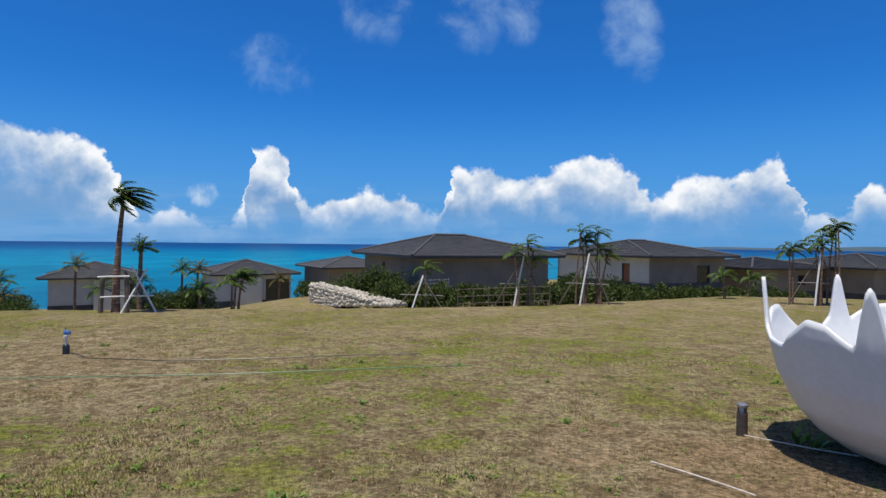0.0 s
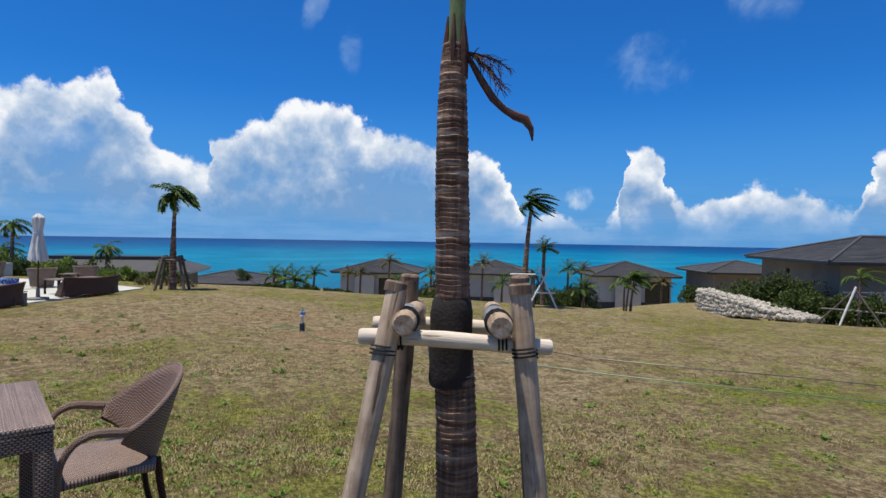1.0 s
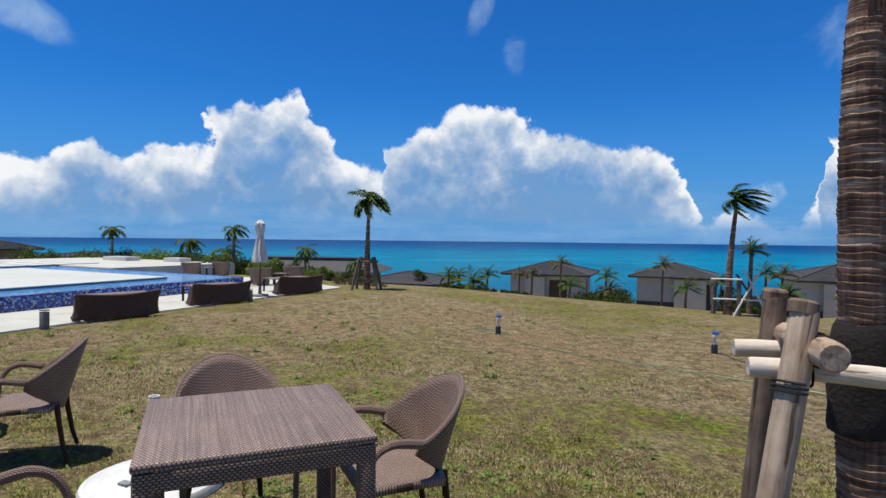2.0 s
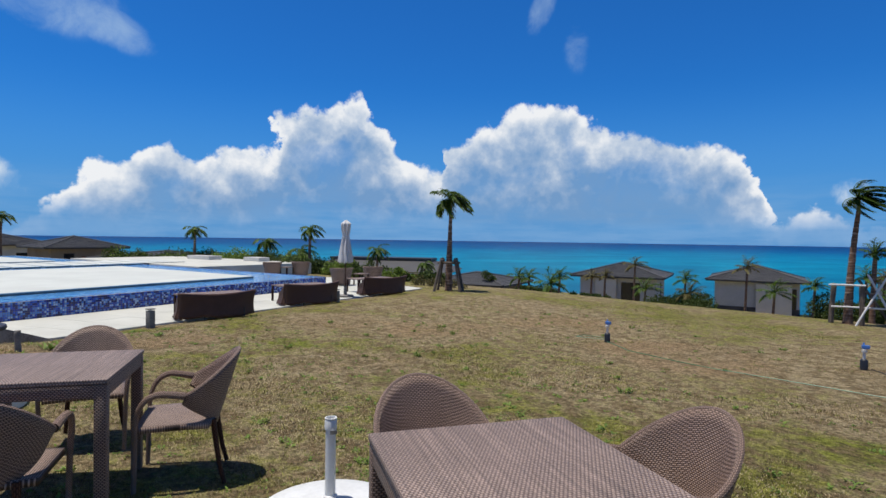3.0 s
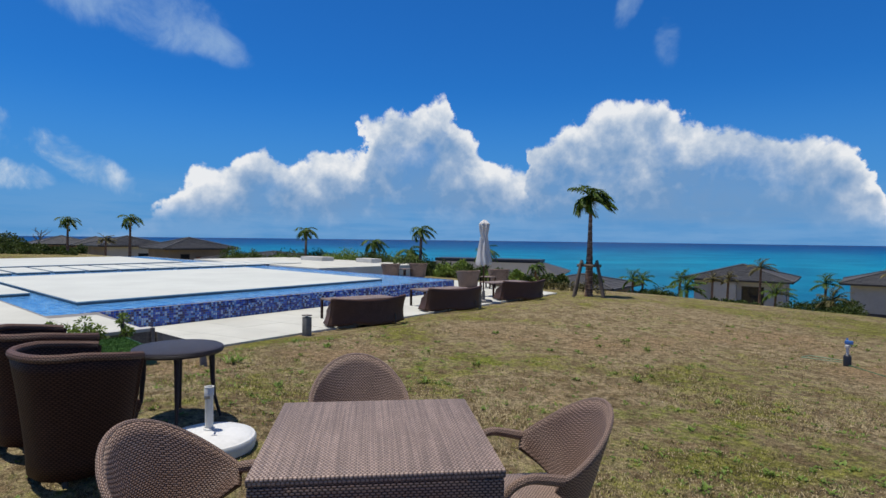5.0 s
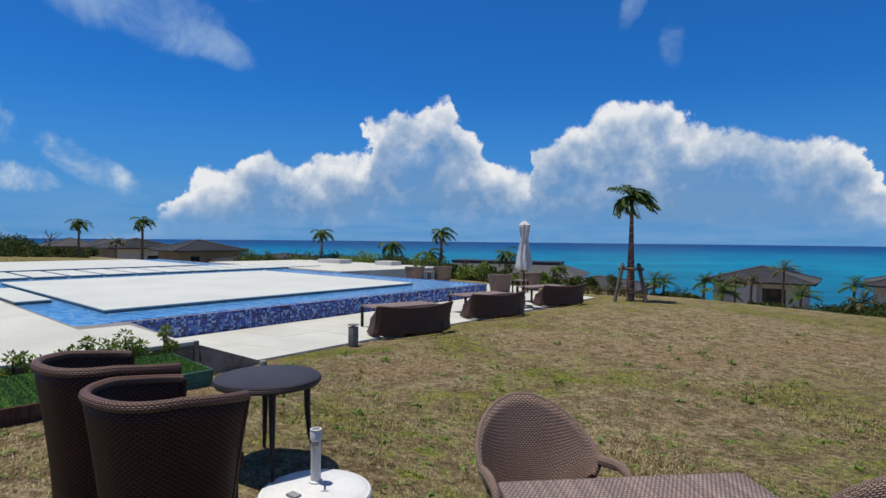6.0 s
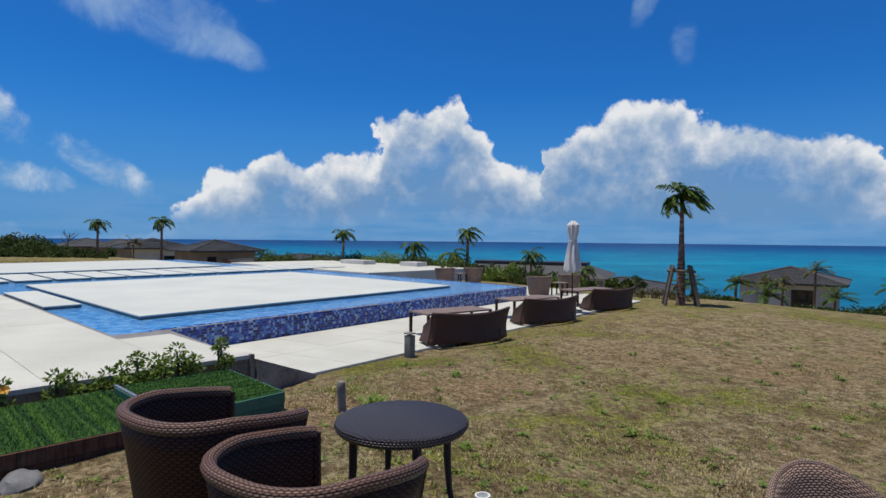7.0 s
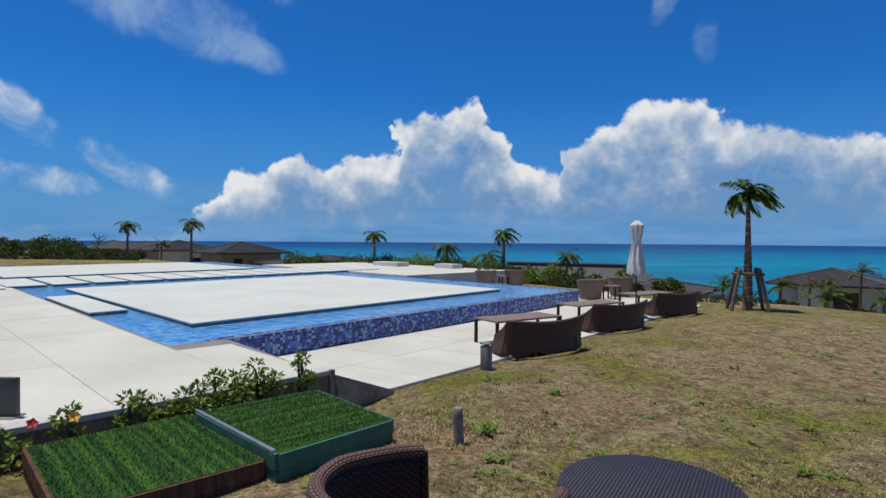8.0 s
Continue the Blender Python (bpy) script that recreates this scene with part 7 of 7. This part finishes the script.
bare_tree(-61.85, -26.6, 2.25)
palm("palm", (-65.5, -22.3, ground_z(-65.5, -22.3)), 0.9 - ground_z(-65.5, -22.3), 1.0, "short yellowing palm before the far villas", 12, (0.2, 0.6, 0), (0.03, 0.04), 0.10, 0.07, 20, (10, 75), 1.5, dry=True, group="palms beyond the pool")
bush("conifer", (-45.8, 19.4, ground_z(-45.8, 19.4)), (1.0, 1.0, -0.45 - ground_z(-45.8, 19.4)), 1800, 0.12, "small dark upright conifer below the lawn", "leaf", "conifer")

# ---- rubble wall ----
def rubble():
    random.seed(8)
    t = thing("rubble_wall", Matrix.Identity(4), "pale limestone rubble retaining wall tapering to the lawn", "wall", kind="structure")
    p0, p1 = Vector((-15.2, 32.6, -2.45)), Vector((-7.9, 25.9, -1.5))
    d = (p1 - p0)
    n = Vector((-d.y, d.x, 0)).normalized()
    bm = bmesh.new()
    lo = [bm.verts.new(v) for v in (p0, p1, p1 + n * 0.8, p0 + n * 0.8)]
    hi = [bm.verts.new(v) for v in (p0 + UP * 1.35 + d * 0.05, p1 + UP * 0.1, p1 + n * 0.8 + UP * 0.1, p0 + n * 0.8 + UP * 1.35)]
    for k in range(4):
        bm.faces.new((lo[k], lo[(k + 1) % 4], hi[(k + 1) % 4], hi[k]))
    bm.faces.new(hi)
    part("core", bm, MAT["joint"], t, smooth=False)
    shapes = []
    for k in range(6):
        bm = bmesh.new()
        bmesh.ops.create_icosphere(bm, subdivisions=1, radius=1.0)
        for v in bm.verts:
            v.co *= random.uniform(0.75, 1.15)
        shapes.append(solid("stone", bm, MAT["rubble"], False))
    cols = 56
    for i in range(cols):
        f = (i + 0.5) / cols
        h = lerp(1.38, 0.1, f)
        rows_n = max(1, int(h / 0.18))
        for j in range(rows_n + 3):
            o = new("stone", random.choice(shapes))
            o.parent = t
            if j < rows_n:
                c = p0 + d * f + UP * ((j + 0.5) * h / rows_n + random.uniform(-0.04, 0.04)) - n * 0.02
            else:
                c = p0 + d * f + UP * (h - 0.02 + random.uniform(-0.03, 0.05)) + n * (0.12 + 0.27 * (j - rows_n))
            k = random.uniform(0.8, 1.25)
            o.matrix_basis = Matrix.Translation(c) @ Euler((random.uniform(0, 6), random.uniform(0, 6), random.uniform(0, 6))).to_matrix().to_4x4() @ Matrix.Diagonal((0.15 * k, 0.12 * k, 0.11 * k, 1))


rubble()


# ---- white sculpture ----
TIPS = (103, 160, 222, 288, 349, 404, 463)       # compass of each point on the rim
RIM_F = (0.0, 0.02, 0.075, 0.16, 0.42, 0.66, 0.78, 0.93, 0.985, 1.0)
RIM_H = (1.36, 1.32, 0.98, 0.88, 0.87, 1.10, 1.08, 0.95, 1.33, 1.36)


def sculpture():
    """A white open shell with tall blunt points on its rim, standing on the soil."""
    cx, cy = 2.80, 5.00
    z0 = ground_z(cx, cy) - 0.02
    bm = bmesh.new()

    def rim(a):
        a = a + 360 if a < TIPS[0] else a
        for lo, hi in zip(TIPS, TIPS[1:]):
            if lo <= a <= hi:
                return float(np.interp((a - lo) / (hi - lo), RIM_F, RIM_H))
        return RIM_H[0]

    heights = [0.0, 0.02, 0.08, 0.20, 0.36, 0.60, 0.95, 1.40]
    radii = [0.0, 0.45, 0.68, 0.86, 1.0, 1.12, 1.21, 1.25]

    def surf(u, v):
        a = 360 * u
        z = rim(a) * v ** 1.35
        r = max(0.004, float(np.interp(z, heights, radii)))
        return Vector((r * math.cos(radians(a)), r * math.sin(radians(a)), z))

    sheet(bm, 360, 30, surf)
    bmesh.ops.remove_doubles(bm, verts=bm.verts, dist=0.002)
    ob = single("sculpture", bm, MAT["white"], "white painted shell sculpture with tall pointed rim standing on the soil", "sculpture", m=pose(cx, cy, z0))
    so = ob.modifiers.new("thickness", "SOLIDIFY")
    so.thickness, so.offset = 0.03, -1


sculpture()


# ---- low fences beyond the lawn ----
def rail_fence(p0, p1, h, rails, n, mat, label):
    p0, p1 = Vector(p0), Vector(p1)
    t = thing("fence", pose(*p0), label, "fence", "low fences beyond the lawn")
    d = p1 - p0
    for i in range(n + 1):
        q = d * (i / n)
        oriented("post", q + Vector((0, 0, -0.2)), q + Vector((0, 0, h)), 0.022, MAT[mat], t)
    for k in range(rails):
        z = Vector((0, 0, h * (0.25 + 0.7 * k / max(1, rails - 1))))
        oriented("rail", z, d + z, 0.014, MAT[mat], t)


rail_fence((-3.9, 20.9, ground_z(-3.9, 20.9)), (-0.6, 21.6, ground_z(-0.6, 21.6)), 0.75, 3, 6, "post", "dark timber rail fence at the lawn edge")
rail_fence((-7.6, 30.0, ground_z(-7.6, 30.0) + 0.1), (-6.3, 31.0, ground_z(-6.3, 31.0) + 0.1), 1.5, 7, 3, "aluminium", "grey metal slat screen beside the villa")


# ---- sprinklers and hoses ----
def sprinkler(x, y, label):
    t = thing("sprinkler", pose(*g(x, y)), label, "sprinkler", "lawn sprinklers")
    bm = bmesh.new()
    lathe(bm, [(0.05, -0.05), (0.05, 0.13), (0.04, 0.15), (0.02, 0.16)], 16)
    part("body", bm, MAT["hose_black"], t, "black plastic sleeve")
    bm = bmesh.new()
    lathe(bm, [(0.02, 0.155), (0.02, 0.25), (0.035, 0.26), (0.035, 0.29), (0.015, 0.30)], 12)
    part("riser", bm, MAT["white_post"], t)
    bm = bmesh.new()
    box(bm, (0.02, 0, 0.335), (0.10, 0.035, 0.05), 25, 0.006)
    tube(bm, [(0.0, 0, 0.30), (-0.02, 0.01, 0.39)], 0.012, 8)
    part("head", bm, MAT["blue_plastic"], t, "blue plastic sprinkler head")


sprinkler(-7.62, 7.6, "blue and white lawn sprinkler on a black sleeve")
sprinkler(-10.37, 5.2, "blue lawn sprinkler head with coiled green hose")


def hose(name, pts, r, mat, label):
    bm = bmesh.new()
    path = []
    for (ax, ay), (bx, by) in zip(pts, pts[1:]):
        n = max(2, int(math.hypot(bx - ax, by - ay) / 0.25))
        for i in range(n):
            x, y = lerp(ax, bx, i / n), lerp(ay, by, i / n)
            x, y = x + 0.05 * math.sin(y * 2.1), y + 0.05 * math.sin(x * 1.7)
            path.append((x, y, ground_z(x, y) + r + 0.025))
    tube(bm, path, r, 6)
    single(name, bm, MAT[mat], label, "hose")


hose("garden_hose", [(-7.5, 7.6), (-6.9, 7.2), (-5.8, 7.3), (-4.2, 8.0), (-2.0, 9.0)], 0.007, "hose_black", "black irrigation hose lying across the lawn")
hose("garden_hose", [(-10.2, 5.05), (-9.4, 4.9), (-8.0, 5.25), (-6.6, 5.8), (-5.0, 6.5), (-3.0, 7.3), (-1.0, 8.3)], 0.006, "hose_green", "green garden hose lying across the lawn")
hose("garden_hose", [(-10.4, 5.15), (-10.8, 4.85), (-10.9, 5.1), (-10.5, 5.3), (-10.2, 5.05)], 0.006, "hose_green", "loose coil of green garden hose")


bm = bmesh.new()
bmesh.ops.create_icosphere(bm, subdivisions=3, radius=1.0)
for v in bm.verts:
    v.co *= 1 + 0.25 * noise.noise(v.co * 1.6) + 0.08 * noise.noise(v.co * 5)
    v.co = Vector((v.co.x * 0.17, v.co.y * 0.10, v.co.z * 0.07))
single("boulder", bm, MAT["slab_side"], "flat dark slate stone lying on the soil by the turf", "stone", m=pose(*g(*SLATE), 0, 0, 20))


def chain(x, y, top, length):
    bm = bmesh.new()
    n = int(length / 0.02)
    for i in range(n):
        z = -i * 0.02
        a = 90 * (i % 2)
        pts = [Vector((0.006 * math.cos(k * 1.047), 0, 0.014 * math.sin(k * 1.047))) for k in range(7)]
        m = Matrix.Rotation(radians(a), 4, "Z")
        tube(bm, [m @ p + Vector((0, 0, z)) for p in pts], 0.003, 5)
    single("chain", bm, MAT["chain"], "golden chain hanging under the wicker table", "chain", m=pose(x, y, top))


chain(-3.35, -0.20, 0.76, 0.5)
hose("pipe", [(0.62, 4.45), (0.95, 4.1), (1.3, 3.7)], 0.006, "log_pale", "thin pale pipe lying on the bare soil")
hose("pipe", [(1.55, 5.35), (1.95, 5.1), (2.5, 4.85)], 0.005, "log_pale", "thin pale pipe lying on the soil under the sculpture")


hose("garden_hose", [bed_at(1.75, 0.13), bed_at(2.4, 0.14), bed_at(3.0, 0.13), bed_at(3.7, 0.15)], 0.006, "yellow_flower", "thin yellow hose lying along the kerb")
panel = thing("floor_sign", pose(-10.96, -6.75, DECK_Z, 0, 0, 80), "low grey board standing on the terrace by the kerb", "board")
bm = bmesh.new()
box(bm, (0, 0, 0.15), (0.36, 0.05, 0.29), 0, 0.006)
part("board", bm, MAT["fascia"], panel)
bm = bmesh.new()
box(bm, (0, 0, 0.006), (0.38, 0.14, 0.012), 0, 0.003)
part("base", bm, MAT["aluminium"], panel)


# ---- weeds and grass ----
random.seed(77)


def weed(x, y, r, n, label="small broad-leaved weed growing in the lawn", ln=0.5):
    t_v, t_f = [], []
    for _ in range(n):
        a = random.uniform(0, 6.28)
        ax = Vector((math.cos(a), math.sin(a), random.uniform(0.3, 1.4))).normalized()
        leaf_card(t_v, t_f, Vector((random.uniform(-r, r) * 0.5, random.uniform(-r, r) * 0.5, 0)), ax, UP, r * random.uniform(0.5, 1.1), r * 0.22)
    ob = new("weed", from_arrays("weed", t_v, t_f, MAT["weed"]))
    ob.matrix_basis = pose(*g(x, y), 0, 0, 0)
    return tagged(ob, label, "weed", "weeds in the lawn")


weed(1.95, 5.25, 0.20, 34, "larger strap-leaved weed beside the sculpture")
weed(2.55, 4.75, 0.12, 24)
weeds = [weed(-10.6, -3.1, 0.16, 26), weed(-9.9, -3.2, 0.12, 22), weed(-3.0, 3.6, 0.10, 18), weed(-9.6, -4.3, 0.13, 22)]


def scatter_weeds():
    for i in range(270):
        x, y = random.uniform(-14.5, 3.5), random.uniform(-4.0, 8.5)
        if crest_side(x, y) > -2 or math.hypot(x, y) < 2.0 or side_of(TERRACE, x, y) > -0.2:
            continue
        o = random.choice(weeds).copy()
        scene.collection.objects.link(o)
        s = random.uniform(0.25, 0.7)
        o.matrix_basis = pose(*g(x, y), 0, 0, random.uniform(0, 360)) @ Matrix.Diagonal((s, s, s, 1))


scatter_weeds()


def tuft_places(rng, count, near, patchy, seed):
    """Places on the lawn for tufts, thinned by two scales of noise; a share of them close to the path."""
    out = []
    while len(out) < count:
        if rng.random() < near:
            f = rng.uniform(-0.1, 1.15)
            x, y = lerp(0.0, -6.2, f) + rng.normal(-2.2, 2.2), lerp(0.0, -4.1, f) + rng.normal(2.2, 2.2)
        else:
            x, y = rng.uniform(-17.0, 5.0), rng.uniform(-5.5, 11.0)
        if noise.noise(Vector((x * 0.5, y * 0.5, seed))) + 0.5 * noise.noise(Vector((x * 1.9, y * 1.9, seed + 2.0))) < rng.uniform(-0.7, 0.35) + patchy:
            continue
        if crest_side(x, y) > -1.0 or side_of(TERRACE, x, y) > -0.05:
            continue
        out.append((x, y, ground_z(x, y)))
    return np.array(out)


def grass(name, tufts, clump, spread, hgt, wide, mat, label, seed, near=0.5, patchy=0.0):
    """Short blades in loose tufts, one mesh."""
    rng = np.random.default_rng(seed)
    root = np.repeat(tuft_places(rng, tufts, near, patchy, float(seed)), clump, axis=0)
    k = len(root)
    root[:, :2] += rng.normal(0, spread, (k, 2))
    root[:, 2] -= 0.008
    h = hgt * rng.uniform(0.5, 1.35, k)
    a = rng.uniform(0, 2 * math.pi, k)
    side = np.stack([np.cos(a) * wide, np.sin(a) * wide, np.zeros(k)], 1)
    tip = root + np.stack([rng.normal(0, 0.55, k) * h, rng.normal(0, 0.55, k) * h, h], 1)
    verts = np.stack([root - side, root + side, tip], 1).reshape(-1, 3)
    me = bpy.data.meshes.new(name)
    me.vertices.add(3 * k)
    me.vertices.foreach_set("co", verts.ravel())
    me.loops.add(3 * k)
    me.loops.foreach_set("vertex_index", np.arange(3 * k))
    me.polygons.add(k)
    me.polygons.foreach_set("loop_start", np.arange(0, 3 * k, 3))
    me.polygons.foreach_set("use_smooth", np.ones(k, dtype=bool))
    me.update()
    me.validate()
    me.materials.append(MAT[mat])
    me.normals_split_custom_set_from_vertices([(0.0, 0.0, 1.0)] * (3 * k))
    tagged(new(name, me), label, "grass", kind="stuff")


grass("grass", 42000, 9, 0.035, 0.019, 0.0035, "blade", "short dry yellowing grass blades of the lawn", 9)
grass("green_grass", 8000, 14, 0.04, 0.026, 0.0035, "blade_green", "short green grass tufts in the lawn", 15, 0.5, 0.1)


def small_weeds(count):
    """Flat rosettes of a few bright leaves, too many to count, in one mesh."""
    rng = np.random.default_rng(4)
    verts, faces = [], []
    for x, y, z in tuft_places(rng, count, 0.55, 0.15, 31.0):
        r = 0.014 + 0.036 * rng.random() ** 2.2
        for k in range(int(rng.integers(5, 11))):
            a = rng.uniform(0, 6.28)
            ax = Vector((math.cos(a), math.sin(a), rng.uniform(0.15, 1.1))).normalized()
            leaf_card(verts, faces, Vector((x + rng.normal(0, r * 0.5), y + rng.normal(0, r * 0.5), z)), ax, UP, r * rng.uniform(0.7, 1.4), r * rng.uniform(0.35, 0.6))
    tagged(new("low_weeds", from_arrays("low_weeds", verts, faces, MAT["weed"])), "small bright green weeds scattered through the dry lawn", "weeds", kind="stuff")


small_weeds(4200)


# ---- pavers, each its own piece ----
def paver(parent, quad, z, material, joint=0.005, thick=0.0115):
    c = sum(quad, Vector((0, 0, 0))) / 4
    pts = []
    for q in quad:
        d = Vector((q.x - c.x, q.y - c.y, 0))
        pts.append(d * (1 - joint / max(0.2, d.length)))
    bm = bmesh.new()
    prism(bm, pts, -thick, 0.0)
    o = new("paver", solid("paver", bm, material, False))
    o.parent = parent
    o.matrix_basis = Matrix.Translation((c.x, c.y, z + random.uniform(-0.0008, 0.0008)))


def lay_terrace():
    e = deck_edge[1]
    p = lambda u, v: e + deck_dir * u + PV * v
    us = [0.0, 0.66] + [0.66 + 1.2 * k for k in range(1, 9)]
    for u0, u1 in zip(us, us[1:]):
        for k in range(9):
            v0, v1 = 2.2 * k, 2.2 * (k + 1)
            if u1 < 0.7 and k > 0:
                continue
            paver(deck, [p(u0, v0), p(u1, v0), p(u1, v1), p(u0, v1)], DECK_Z, MAT["paver"])


def lay_walkway():
    a0, a1 = Vector((-12.2, -4.42, 0)), RIM_A + wall_out * 0.07 - wall_dir * 0.1
    b0, b1 = strip_out[0], strip_out[1]
    c1 = b1 + Vector((-8.0, -6.0, 0)) * 0.34
    n = 15
    for i in range(n):
        f0, f1 = i / n, (i + 1) / n
        inner0, inner1 = lerp(a1, RIM_B + wall_out * 0.07 + wall_dir * 3.0, f0), lerp(a1, RIM_B + wall_out * 0.07 + wall_dir * 3.0, f1)
        out0, out1 = lerp(b0, b1, f0), lerp(b0, b1, f1)
        for k in range(2):
            g0, g1 = k / 2, (k + 1) / 2
            paver(strip, [lerp(out0, inner0, g0), lerp(out1, inner1, g0), lerp(out1, inner1, g1), lerp(out0, inner0, g1)], STRIP_Z, MAT["paver"])
    # the wider paving beyond the end of the pool wall
    side = Vector((-0.80, -0.60, 0))
    for i in range(4):
        for k in range(4):
            o0 = RIM_B + wall_out * 0.07 + wall_dir * (0.1 + 0.9 * i)
            q = o0 + side * (0.1 + 1.2 * k)
            paver(strip, [q, q + wall_dir * 0.9, q + wall_dir * 0.9 + side * 1.2, q + side * 1.2], STRIP_Z, MAT["paver"])


random.seed(2)
lay_terrace()
lay_walkway()
